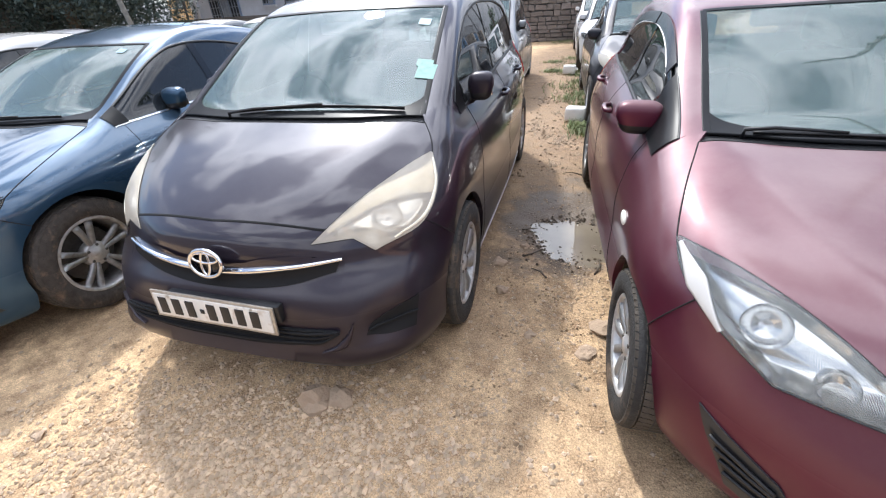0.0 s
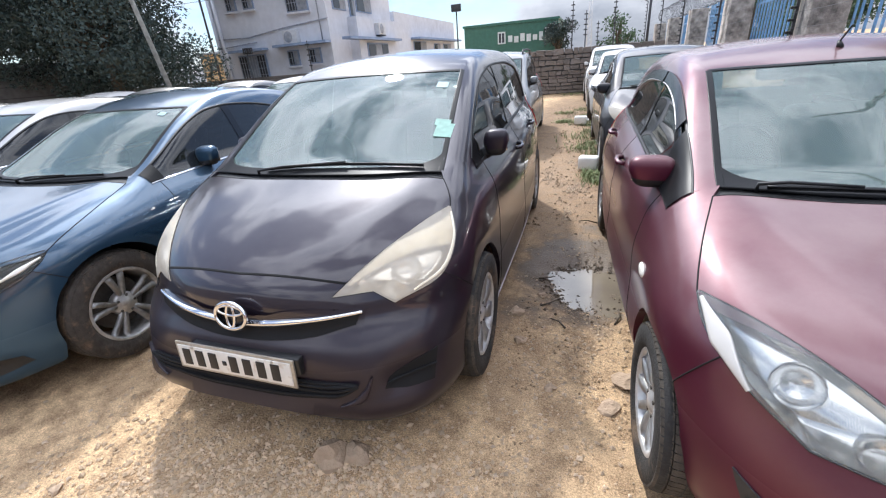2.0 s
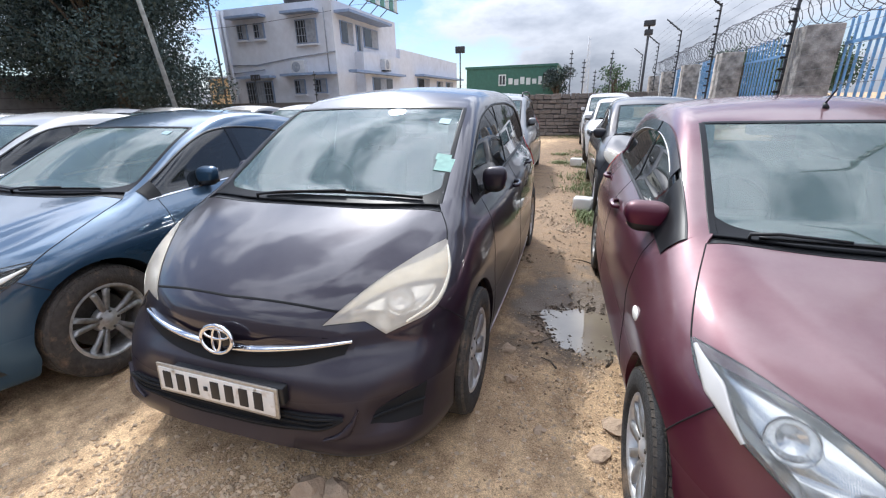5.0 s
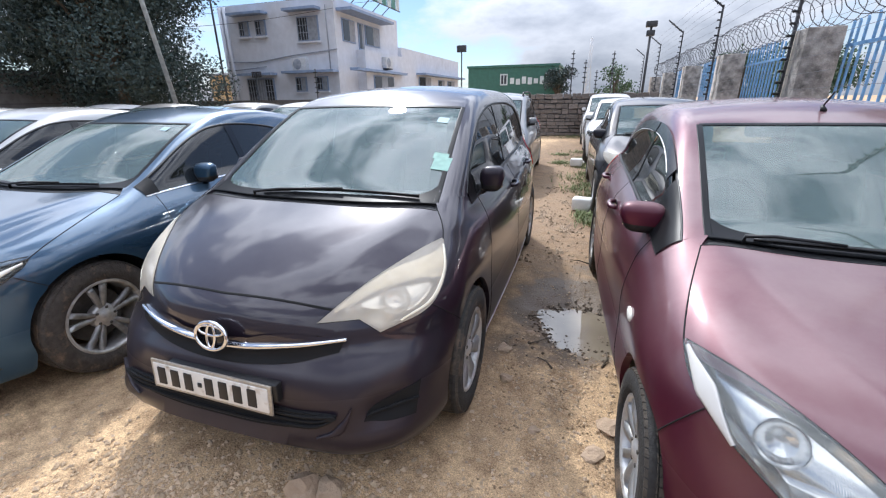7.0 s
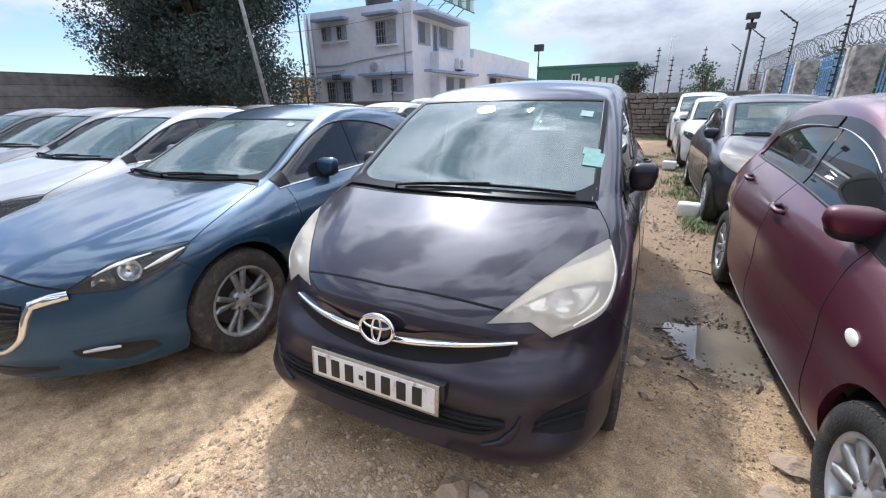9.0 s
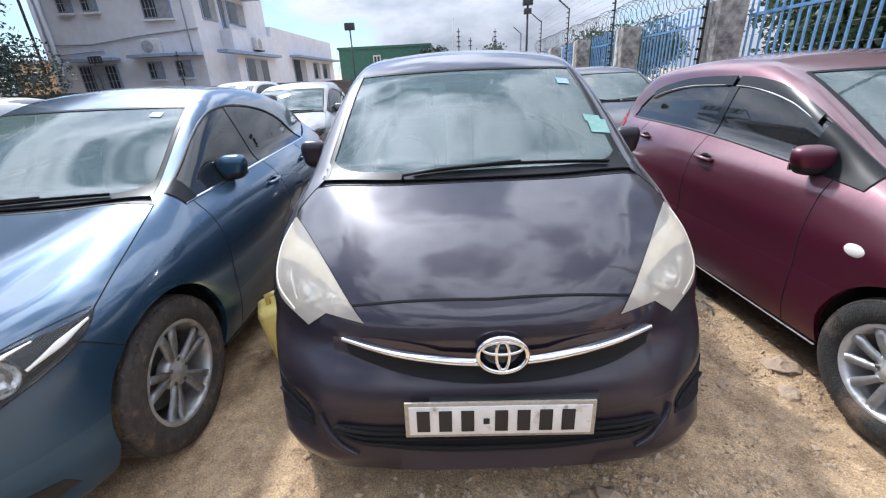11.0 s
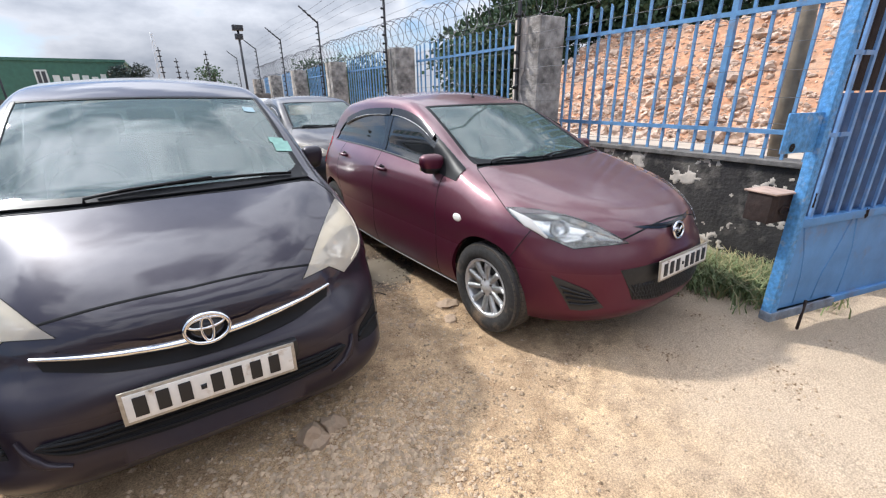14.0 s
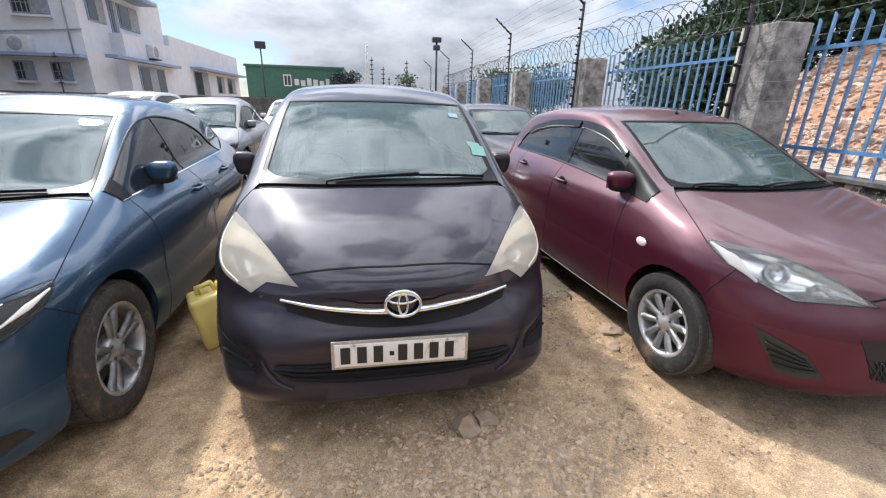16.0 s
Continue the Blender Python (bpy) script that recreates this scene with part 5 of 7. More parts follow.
rim_bed = [(1.38 + 0.30 * math.cos(a), 1.72 + 0.29 * math.sin(a), 0.05, 0.05) for a in np.linspace(0, 6.28, 17)] + [(1.25, 2.3, 0.3, 0.4), (1.15, 1.35, 0.2, 0.12)]
pebble_shapes(1500, 3, rim_bed, 0.0055, "mud_clods", "wet dark mud clods round the puddle", MUD)


def stone(x, y, s, flat, seed, name="stone"):
    bm = bmesh.new()
    bmesh.ops.create_icosphere(bm, subdivisions=2, radius=s)
    rg = Vector((seed * 3.1, 0, 0))
    for v in bm.verts:
        v.co = v.co * (1 + 0.75 * noise.noise(v.co / s * 1.0 + rg) + 0.22 * noise.noise(v.co / s * 2.6 + rg))
        v.co.z *= flat
    ob = part(name, bm, FIELDSTONE, smooth=False)
    ob.location = (x, y, ground_height(x, y) + s * flat * 0.25)
    return tagged(ob, "rough brown field stone half sunk in sand", "stone", "loose stones")


for k, (x, y, s, fl) in enumerate([(0.335, -0.03, 0.062, 1.15), (0.44, 0.02, 0.05, 0.8), (0.98, 0.95, 0.03, 0.7), (0.92, 1.25, 0.045, 0.35), (1.05, 1.5, 0.03, 0.6), (1.55, 0.75, 0.07, 0.3), (1.45, 0.55, 0.05, 0.3), (-0.75, -0.45, 0.025, 0.7), (-0.35, -0.62, 0.03, 0.6), (1.18, 0.62, 0.03, 0.5), (3.3, -0.2, 0.05, 0.5), (3.75, -0.6, 0.06, 0.5)]):
    stone(x, y, s, fl, k)

# sticks in the mud
for k, (x, y, a, ln) in enumerate([(1.05, 1.35, 0.6, 0.16), (1.22, 1.12, 2.2, 0.13), (1.5, 1.25, 1.2, 0.18), (1.0, 1.75, 0.2, 0.12), (1.42, 2.9, 2.7, 0.2)]):
    bm = bmesh.new()
    z = ground_height(x, y) + 0.006
    tube(bm, [(x, y, z), (x + ln * 0.5 * math.cos(a), y + ln * 0.5 * math.sin(a), z + 0.006), (x + ln * math.cos(a + 0.2), y + ln * math.sin(a + 0.2), z)], 0.006, 6, True, 0.003)
    tagged(part("twig", bm, BARK), "short dark twig lying in the mud", "twig", "twigs")


def tuft(name, spots, count, hgt, seed, label, mat=None):
    rg = np.random.default_rng(seed)
    V, F = [], []
    for i in range(count):
        cx, cy, r = spots[rg.integers(len(spots))]
        x, y = cx + rg.normal() * r, cy + rg.normal() * r
        z = ground_height(x, y) - 0.01
        a, l = rg.random() * 6.28, hgt * (0.4 + rg.random())
        lean = 0.3 + rg.random() * 0.9
        d = np.array([math.cos(a), math.sin(a), 0])
        s = np.array([-d[1], d[0], 0]) * (0.003 + 0.004 * rg.random())
        p = np.array([x, y, z])
        m = p + d * l * lean * 0.4 + np.array([0, 0, l * 0.6])
        t = p + d * l * lean + np.array([0, 0, l * 0.85])
        k = len(V)
        V += [p - s, p + s, m + s * 0.8, m - s * 0.8, t]
        F += [(k, k + 1, k + 2, k + 3), (k + 3, k + 2, k + 4)]
    return tagged(cloud(name, V, F, mat or GRASS), label, "grass", kind="stuff")


tuft("grass", [(3.75, 0.1, 0.16), (3.85, -0.35, 0.14), (3.6, -0.30, 0.16), (3.8, 0.55, 0.14), (3.45, -0.15, 0.12), (3.55, -0.48, 0.10), (3.8, -0.55, 0.12), (3.9, 0.9, 0.1)], 7000, 0.15, 5, "rank green grass and weeds at the foot of the wall")
tuft("dry_grass", [(3.75, 0.1, 0.2), (3.85, -0.35, 0.16), (3.6, -0.35, 0.18), (3.8, 0.55, 0.16)], 1600, 0.17, 9, "straw-coloured dry stalks among the weeds", STRAW)
tuft("grass_tufts", [(1.42, 4.3, 0.10), (1.36, 4.6, 0.08), (1.25, 6.3, 0.15), (1.2, 7.4, 0.2), (1.15, 9.3, 0.2), (0.7, 16.6, 0.3), (1.5, 16.5, 0.4)], 1500, 0.10, 6, "thin green grass tufts beside the parked cars")
tuft("grass_fringe", [(1.50, 5.2, 0.10), (1.48, 5.9, 0.12), (1.45, 6.8, 0.12), (1.40, 7.9, 0.12), (1.38, 8.8, 0.14), (1.30, 10.2, 0.16), (1.25, 11.6, 0.2), (0.75, 9.4, 0.10), (0.70, 11.0, 0.14)], 3200, 0.07, 16, "low ragged grass fringe along the wheels of the parked row")


# ---- walls ----
bm = bmesh.new()
box(bm, -40, 4.0, 17.08, 17.35, -0.1, 1.50)
wall_n = tagged(part("wall_north", bm, FARSTONE, smooth=False), "low rough stone boundary wall", "wall", kind="structure")
shapes = []
for k in range(6):
    b2 = bmesh.new()
    box(b2, -0.5, 0.5, -0.5, 0.5, -0.5, 0.5, bevel=0.10)
    for v in b2.verts:
        v.co += Vector((noise.noise(v.co * 2 + Vector((k, 0, 0))), noise.noise(v.co * 2 + Vector((0, k, 0))), noise.noise(v.co * 2 + Vector((0, 0, k))))) * 0.12
    me = bpy.data.meshes.new("stone_block")
    b2.to_mesh(me)
    b2.free()
    me.materials.append(STONE)
    shapes.append(me)
rw = random.Random(4)
z = 0.0
while z < 1.46:
    hgt = rw.uniform(0.10, 0.24)
    x = -2.2
    while x < 3.9:
        wd = rw.uniform(0.14, 0.48)
        o = new("stone_block", shapes[rw.randrange(6)])
        o.parent = wall_n
        o.matrix_local = Matrix.Translation((x + wd / 2, 17.06, z + hgt / 2)) @ Matrix.Rotation(rw.uniform(-0.09, 0.09), 4, "Y") @ Matrix.Diagonal((wd - 0.02, 0.16 + rw.random() * 0.08, (hgt - 0.015) * rw.uniform(0.8, 1.05), 1))
        x += wd
    z += hgt
bm = bmesh.new()
box(bm, -21.3, -21.0, -12, 14.0, -0.1, 2.75)
tagged(part("wall_west", bm, BLOCK, smooth=False), "high grey block boundary wall", "wall", kind="structure")
# added wall, never in view: keeps low sky light off the car fronts
bm = bmesh.new()
box(bm, -21.0, 12.0, -7.3, -7.0, -0.1, 2.8)
tagged(part("wall_south", bm, FARSTONE, smooth=False), "plain stone wall added out of view to block low sky light", "wall", kind="structure")

# ---- fence: stained base wall, pillars, bars, razor wire, live-wire posts ----
bm = bmesh.new()
box(bm, 4.02, 4.22, -0.62, 22, -0.1, 0.88)
wall_e = tagged(part("wall_east", bm, BLACKWALL, smooth=False), "low black-stained concrete wall with peeling patches", "wall", kind="structure")
bm = bmesh.new()
box(bm, 3.99, 4.25, -0.62, 22, 0.88, 0.92, bevel=0.006)
part("coping", bm, COPING, wall_e, "grey concrete coping", smooth=False)
bm = bmesh.new()
def bank_height(u, y):
    h = (0.12 + 0.40 * min(1, max(0, (y + 0.1) / 1.2)) + 0.14 * noise.noise(Vector((u * 2, y * 2.3, 1)))) * max(0.0, u - 0.10) ** 1.4 * min(1, (y + 0.62) * 1.2)
    return h + u * (0.05 * noise.noise(Vector((u * 6, y * 6, 3))) + 0.035 * noise.noise(Vector((u * 14, y * 16, 5))))


grid_mesh(bm, [[(3.42 + u * 0.62, y, -0.035 + bank_height(u, y)) for u in np.linspace(0, 1, 36)] for y in np.linspace(-0.60, 2.1, 140)])
bmesh.ops.recalc_face_normals(bm, faces=bm.faces)
tagged(part("earth_bank", bm, BANK), "rough bank of pale earth and broken plaster at the wall's foot", "earth bank", kind="structure")
# peeling scabs of the old lime coat, thickest by the pillar
bm = bmesh.new()
for i in range(260):
    for k in range(78):
        y0, z0 = -0.5 + i * 0.011, 0.02 + k * 0.011
        q = Vector((0, y0, z0))
        v = 0.55 * noise.noise(q * 3.1) + 0.40 * noise.noise(q * 8 + Vector((3, 0, 0))) + 0.34 * noise.noise(q * 21 + Vector((0, 5, 0)))
        v += 0.26 * math.exp(-(((y0 - 1.45) / 0.45) ** 2)) + 0.22 * math.exp(-((z0 / 0.3) ** 2)) - 0.25
        if v > 0.04:
            bm.faces.new([bm.verts.new((4.02, y0 + a0, z0 + b0)) for a0, b0 in ((0, 0), (0, 0.0112), (0.0112, 0.0112), (0.0112, 0))])
bmesh.ops.remove_doubles(bm, verts=bm.verts[:], dist=0.001)
for v in bm.verts:
    if not v.is_boundary:
        v.co.x -= 0.006
    v.co += Vector((0, noise.noise(v.co * 40), noise.noise(v.co * 40 + Vector((7, 0, 0))))) * 0.006
bmesh.ops.recalc_face_normals(bm, faces=bm.faces)
bmesh.ops.translate(bm, vec=(-0.002, 0, 0), verts=bm.verts)
part("peeling_plaster", bm, PALEPLASTER, wall_e, "pale peeling lime plaster")
PILLARS = [2.30, 5.82, 9.35, 12.9, 16.45, 20.0]
for k, y in enumerate(PILLARS):
    p = thing("concrete_pillar", pose(3.86, y, 0), "weathered concrete pillar with peeling plaster", "pillar", "fence pillars")
    bm = bmesh.new()
    box(bm, -0.19, 0.19, -0.19, 0.19, -0.1, 2.24, bevel=0.018)
    for v in bm.verts:
        v.co += Vector((noise.noise(v.co * 4 + Vector((k, 0, 0))), noise.noise(v.co * 4 + Vector((0, k, 0))), 0)) * 0.02
    part("shaft", bm, CONCRETE, p)
    bm = bmesh.new()
    rows = []
    for zz in np.linspace(0.0, 2.23, 30):
        e = 0.03 + 0.10 * noise.noise(Vector((zz * 2.2, k, 0))) + 0.05 * noise.noise(Vector((zz * 8, k, 1)))
        rows.append([(-0.18, e, zz), (-0.208, e + 0.006, zz), (-0.212, e + 0.02, zz), (-0.212, 0.195, zz), (-0.18, 0.202, zz)])
    grid_mesh(bm, rows)
    bmesh.ops.recalc_face_normals(bm, faces=bm.faces)
    part("plaster_flake", bm, PALEPLASTER, p)
spans = [(-0.50, PILLARS[0] - 0.19)] + [(a + 0.19, b - 0.19) for a, b in zip(PILLARS, PILLARS[1:])]
me_bar = bpy.data.meshes.new("bar")
b2 = bmesh.new()
box(b2, -0.011, 0.011, -0.011, 0.011, 0.90, 2.26)
tip = [v for v in b2.verts if v.co.z > 2]
for v in tip:
    v.co.z += 0.03 if v.co.y > 0 else 0.0
b2.to_mesh(me_bar)
b2.free()
me_bar.materials.append(BARS)
rb = random.Random(8)
for k, (a, b) in enumerate(spans):
    f = thing("fence_panel", pose(4.10, 0, 0), "blue painted steel bar fence on the low wall", "fence", "fence panels")
    for zr in (1.13, 2.02):
        bm = bmesh.new()
        box(bm, -0.026, -0.010, a, b, zr - 0.018, zr + 0.018)
        part("rail", bm, BARS, f, smooth=False)
    n = int((b - a) / 0.145)
    for i in range(n + 1):
        o = new("bar", me_bar)
        o.parent = f
        o.matrix_local = pose(0, a + (b - a) * i / n + rb.uniform(-0.012, 0.012), rb.uniform(-0.02, 0.03), rb.uniform(-0.5, 0.5), 0, 0)
    if k == 0:
        bm = bmesh.new()
        box(bm, -0.025, 0.025, 0.34, 0.385, 0.9, 2.9)
        part("fence_post", bm, BARS, f, smooth=False)

# razor wire: one long coil
def coil(y0, y1, x, z, r, pitch, seed):
    rg = random.Random(seed)
    pts, ph = [], 0.0
    y = y0
    while y < y1:
        wob = 1 + 0.15 * noise.noise(Vector((y * 1.3, seed, 0)))
        pts.append(Vector((x + r * wob * math.cos(ph) + 0.05 * noise.noise(Vector((y, 3, seed))), y + 0.06 * noise.noise(Vector((y * 4, 0, seed))), z + r * wob * math.sin(ph) + 0.05 * noise.noise(Vector((y * 2, 9, seed))))))
        ph += 2 * math.pi / 18
        y += pitch / 18
    return pts


bm = bmesh.new()
path = coil(2.2, 20.5, 4.0, 2.52, 0.25, 0.26, 1)
tube(bm, path, 0.005, 4, False)
for i in range(0, len(path) - 1, 2):
    d = (path[i + 1] - path[i]).normalized()
    s = d.orthogonal().normalized() * 0.022
    p0 = path[i]
    bm.faces.new([bm.verts.new(q) for q in (p0 - s, p0 + d * 0.012, p0 + s, p0 - d * 0.012)])
tagged(part("razor_wire", bm, WIRE, smooth=False), "coil of razor wire along the fence top", "razor wire")
bm = bmesh.new()
path = coil(-1.2, 2.4, 4.02, 2.50, 0.20, 0.5, 2)
tube(bm, path, 0.005, 4, False)
for i in range(0, len(path) - 1, 2):
    d = (path[i + 1] - path[i]).normalized()
    s = d.orthogonal().normalized() * 0.020
    p0 = path[i]
    bm.faces.new([bm.verts.new(q) for q in (p0 - s, p0 + d * 0.012, p0 + s, p0 - d * 0.012)])
tagged(part("razor_wire", bm, WIRE, smooth=False), "stretched loops of razor wire above the fence", "razor wire")

for k, (y, topz) in enumerate([(2.40, 3.9), (5.9, 3.15), (9.7, 3.2), (13.75, 3.24), (18.1, 3.35), (23.5, 3.4)]):
    p = thing("live_wire_post", pose(3.62, y, 0), "dark steel electric-fence post with insulators and a slanting arm", "fence post", "electric fence posts")
    bm = bmesh.new()
    box(bm, -0.016, 0.016, -0.016, 0.016, 0.0, topz - 0.02)
    part("upright", bm, STEEL, p, smooth=False)
    bm = bmesh.new()
    tube(bm, [(0, 0, topz - 0.06), (-0.42, 0, topz + 0.28)], 0.018, 6)
    part("arm", bm, STEEL, p)
    for j in range(19):
        bm = bmesh.new()
        if j < 16:
            c = Vector((-0.03, -0.02, 0.95 + j * (topz - 1.1) / 15))
        else:
            tt = (j - 15.2) / 4
            c = Vector((-0.42 * tt, -0.02, topz - 0.06 + 0.34 * tt))
        revolve(bm, [(-0.045, 0.009), (-0.03, 0.022), (-0.01, 0.012), (0.01, 0.022), (0.03, 0.010)], 10, "x", c)
        part("insulator", bm, BLACK, p)
for k in range(16):
    bm = bmesh.new()
    if k < 13:
        x0, zz = 3.57, 1.06 + k * 0.17
    else:
        tt = (k - 12.2) / 4
        x0, zz = 3.62 - 0.42 * tt, 3.14 + 0.34 * tt
    tube(bm, [(x0, y, zz - 0.03 * math.sin((y % 3.8) / 3.8 * math.pi)) for y in np.linspace(-0.6, 23.5, 40)], 0.0022, 4, False)
    tagged(part("live_wire", bm, WIRE), "thin strand of electric fence wire", "wire", "fence wires")

# ---- beyond the fence: raised pale track, rubble heap, old pole ----
bm = bmesh.new()
def road_height(x, y):
    """Level behind the fence, with a ramp down to the yard at the gate."""
    down = min(1, max(0, (-0.15 - y) / 0.55)) * min(1, max(0, (8.5 - x) / 2.2))
    return 0.68 - 0.74 * down + 0.03 * noise.noise(Vector((x, y, 2))) * (1 - down)


rows = [[(x, y, road_height(x, y)) for y in list(np.arange(-14, -1, 1.0)) + [-0.75, -0.5, -0.3, -0.15, 0.0] + list(np.arange(1.0, 30, 1.0))] for x in (4.23, 5.2, 6.3, 7.4, 8.5, 14, 40)]
grid_mesh(bm, rows, True)
tagged(part("road", bm, PALEROAD), "pale dusty track behind the fence", "road", kind="structure")


def heap_height(x, y):
    up = min(1, max(0, (x - 7.1) / 3.0))
    along = max(0.0, min(1, (9.4 - y) / 3.0))
    h = up ** 0.85 * along * (2.15 + 0.06 * max(0, 3 - y))
    h += up * along * (0.16 * noise.noise(Vector((x, y, 0)) * 0.9) + 0.10 * noise.noise(Vector((x, y, 3)) * 2.5) + 0.06 * noise.noise(Vector((x, y, 7)) * 6) + 0.05 * noise.noise(Vector((x, y, 9)) * 11))
    return 0.62 + h + 0.05 * noise.noise(Vector((x, y, 5)) * 3) * min(1, up * 4)


bm = bmesh.new()
grid_mesh(bm, [[(x, y, heap_height(x, y)) for y in np.arange(-7, 11, 0.08)] for x in np.arange(6.8, 13, 0.08)], True)
tagged(part("rubble_heap", bm, EARTH), "heap of orange earth and broken stone", "rubble", kind="structure")
me_rub = []
for k in range(16):
    b2 = bmesh.new()
    bmesh.ops.create_icosphere(b2, subdivisions=2 if k < 8 else 1, radius=1)
    for v in b2.verts:
        v.co *= 1 + 0.8 * noise.noise(v.co * 1.6 + Vector((k * 5, 0, 0)))
        v.co.z *= 0.7
    me_rub.append((np.array([v.co[:] for v in b2.verts]), np.array([[v.index for v in f.verts] for f in b2.faces])))
    b2.free()
rg = np.random.default_rng(12)
V, F, cnt = [], [], 0
for i in range(21000):
    x, y = 6.95 + rg.random() * 4.4, -5 + rg.random() * 14
    if rg.random() < 0.25:
        x = 6.95 + abs(rg.normal()) * 0.35
    s = 0.016 + 0.050 * rg.random() ** 3 if i > 2200 else 0.03 + 0.13 * rg.random() ** 3
    if x > 7.8 and noise.noise(Vector((x, y, 4)) * 0.9) < -0.05 and rg.random() < 0.55:
        continue
    q, tr = me_rub[rg.integers(8) + (8 if s < 0.07 else 0)]
    a = rg.random() * 6.28
    R = np.array([[math.cos(a), -math.sin(a), 0], [math.sin(a), math.cos(a), 0], [0, 0, 1]])
    V.append(q @ R.T * s * np.array([1, 0.8 + 0.4 * rg.random(), 0.8 + 0.5 * rg.random()]) + np.array([x, y, heap_height(x, y) + s * 0.15]))
    F.append(tr + cnt)
    cnt += len(q)
tagged(cloud("rubble_stones", np.concatenate(V), np.concatenate(F), RUBBLE), "broken orange and grey stones over the heap", "rubble", kind="stuff")

p = thing("utility_pole", pose(4.72, 0.03, 0.55, -3.5, 1, 0), "old grey wooden utility pole behind the fence", "pole")
bm = bmesh.new()
tube(bm, [(0, 0, -0.2), (0.01, 0, 1.5), (0.0, 0.01, 3.2), (0, 0, 5.5)], 0.080, 14, True, 0.070)
part("shaft", bm, POLEWOOD, p)

# ---- gate leaf, standing open into the yard ----
g = thing("gate_leaf", pose(2.93, -0.72, 0, 0, 0, -12.6), "blue steel gate leaf standing open, rusty at the edges", "gate")
bm = bmesh.new()
box(bm, 0.05, 2.6, -0.006, 0.006, 0.16, 0.70)
part("lower_sheet", bm, SHEET, g, smooth=False)
for s in (0.0, 2.55):
    bm = bmesh.new()
    box(bm, s, s + 0.055, -0.03, 0.03, 0.12, 2.75, bevel=0.004)
    part("stile", bm, WORN if s == 0 else SHEET, g)
for z0, z1 in ((0.12, 0.165), (0.70, 0.75), (1.95, 1.99), (2.70, 2.75)):
    bm = bmesh.new()
    box(bm, 0.055, 2.55, -0.025, 0.025, z0, z1, bevel=0.003)
    part("rail", bm, SHEET, g)
for pts in ([(0.12, 0.69), (0.19, 0.52), (0.225, 0.36), (0.23, 0.18)], [(0.56, 0.70), (0.50, 0.52), (0.43, 0.36), (0.40, 0.18)], [(0.60, 0.70), (0.66, 0.50), (0.67, 0.30), (0.66, 0.18)]):
    bm = bmesh.new()
    tube(bm, [(x, -0.005, z) for x, z in pts], 0.006, 8)
    part("sheet_crease", bm, SHEET, g)
bm = bmesh.new()
box(bm, -0.002, 0.60, -0.036, 0.032, 0.105, 0.165, bevel=0.004)
part("bottom_channel", bm, OLDSTEEL, g, "grey rusty steel channel along the foot")
for z0 in (1.20, 1.60):
    for x0 in (0.055, 0.165):
        bm = bmesh.new()
        box(bm, x0, x0 + 0.085, -0.018, -0.004, z0, z0 + 0.022)
        part("cross_bar", bm, BARLIGHT, g, smooth=False)
for x0, w0, z0, z1 in ((0.080, 0.022, 0.82, 0.90), (0.63, 0.032, 0.70, 0.755)):
    bm = bmesh.new()
    grid_mesh(bm, [[(x0 + u * w0 + 0.012 * noise.noise(Vector((u * 3, v * 3, x0 * 9))), -0.0315 if z0 > 0.7 else -0.0265, z0 + v * (z1 - z0) + 0.02 * noise.noise(Vector((u * 3, 7, x0)))) for u in np.linspace(0, 1, 6)] for v in np.linspace(0, 1, 7)])
    bmesh.ops.solidify(bm, geom=bm.faces[:], thickness=0.0015)
    part("rust_patch", bm, RUST, g, "flaked rust patch")
for i in range(21):
    bm = bmesh.new()
    x0 = 0.13 + i * 0.118
    box(bm, x0, x0 + 0.022, -0.012, 0.002, 0.74, 2.72)
    part("bar", bm, BARLIGHT, g, smooth=False)
    bm = bmesh.new()
    box(bm, x0, x0 + 0.116, 0.030, 0.036, 0.74, 1.42)
    part("infill_sheet", bm, SHEETDARK, g, smooth=False)
    bm = bmesh.new()
    box(bm, x0, x0 + 0.116, 0.030, 0.036, 1.43, 1.93)
    part("rust_panel", bm, RUST, g, "rust-brown steel strip", smooth=False)
bm = bmesh.new()
box(bm, -0.26, 0.0, -0.008, 0.004, 1.13, 1.33, bevel=0.004)
part("lock_plate", bm, WORN, g, "blue lock plate with a hole")
bm = bmesh.new()
revolve(bm, [(-0.012, 0.001), (-0.012, 0.022)], 14, "y", (-0.19, 0, 1.16))
part("key_hole", bm, SEAM, g)
bx = new("lock_box")
bx.parent = g
bm = bmesh.new()
box(bm, -0.145, 0.02, 0.04, 0.18, 0.73, 0.895, bevel=0.004)
part("box_body", bm, RUST, bx, "rusty brown steel box")
bm = bmesh.new()
box(bm, -0.155, 0.03, 0.02, 0.20, 0.895, 0.905, bevel=0.002)
part("box_lid", bm, PALELID, bx, "dusty pale lid")
bm = bmesh.new()
tube(bm, [(-0.03 + 0.04 * math.cos(a), 0.034, 0.80 + 0.022 * math.sin(a)) for a in np.linspace(0, 6.28, 16)], 0.005, 6, False)
part("pull_ring", bm, RUST, bx)
bm = bmesh.new()
tube(bm, [(0.30, -0.036, -0.02), (0.30, -0.036, 0.20)], 0.009, 8)
part("drop_bolt", bm, RUST, g)

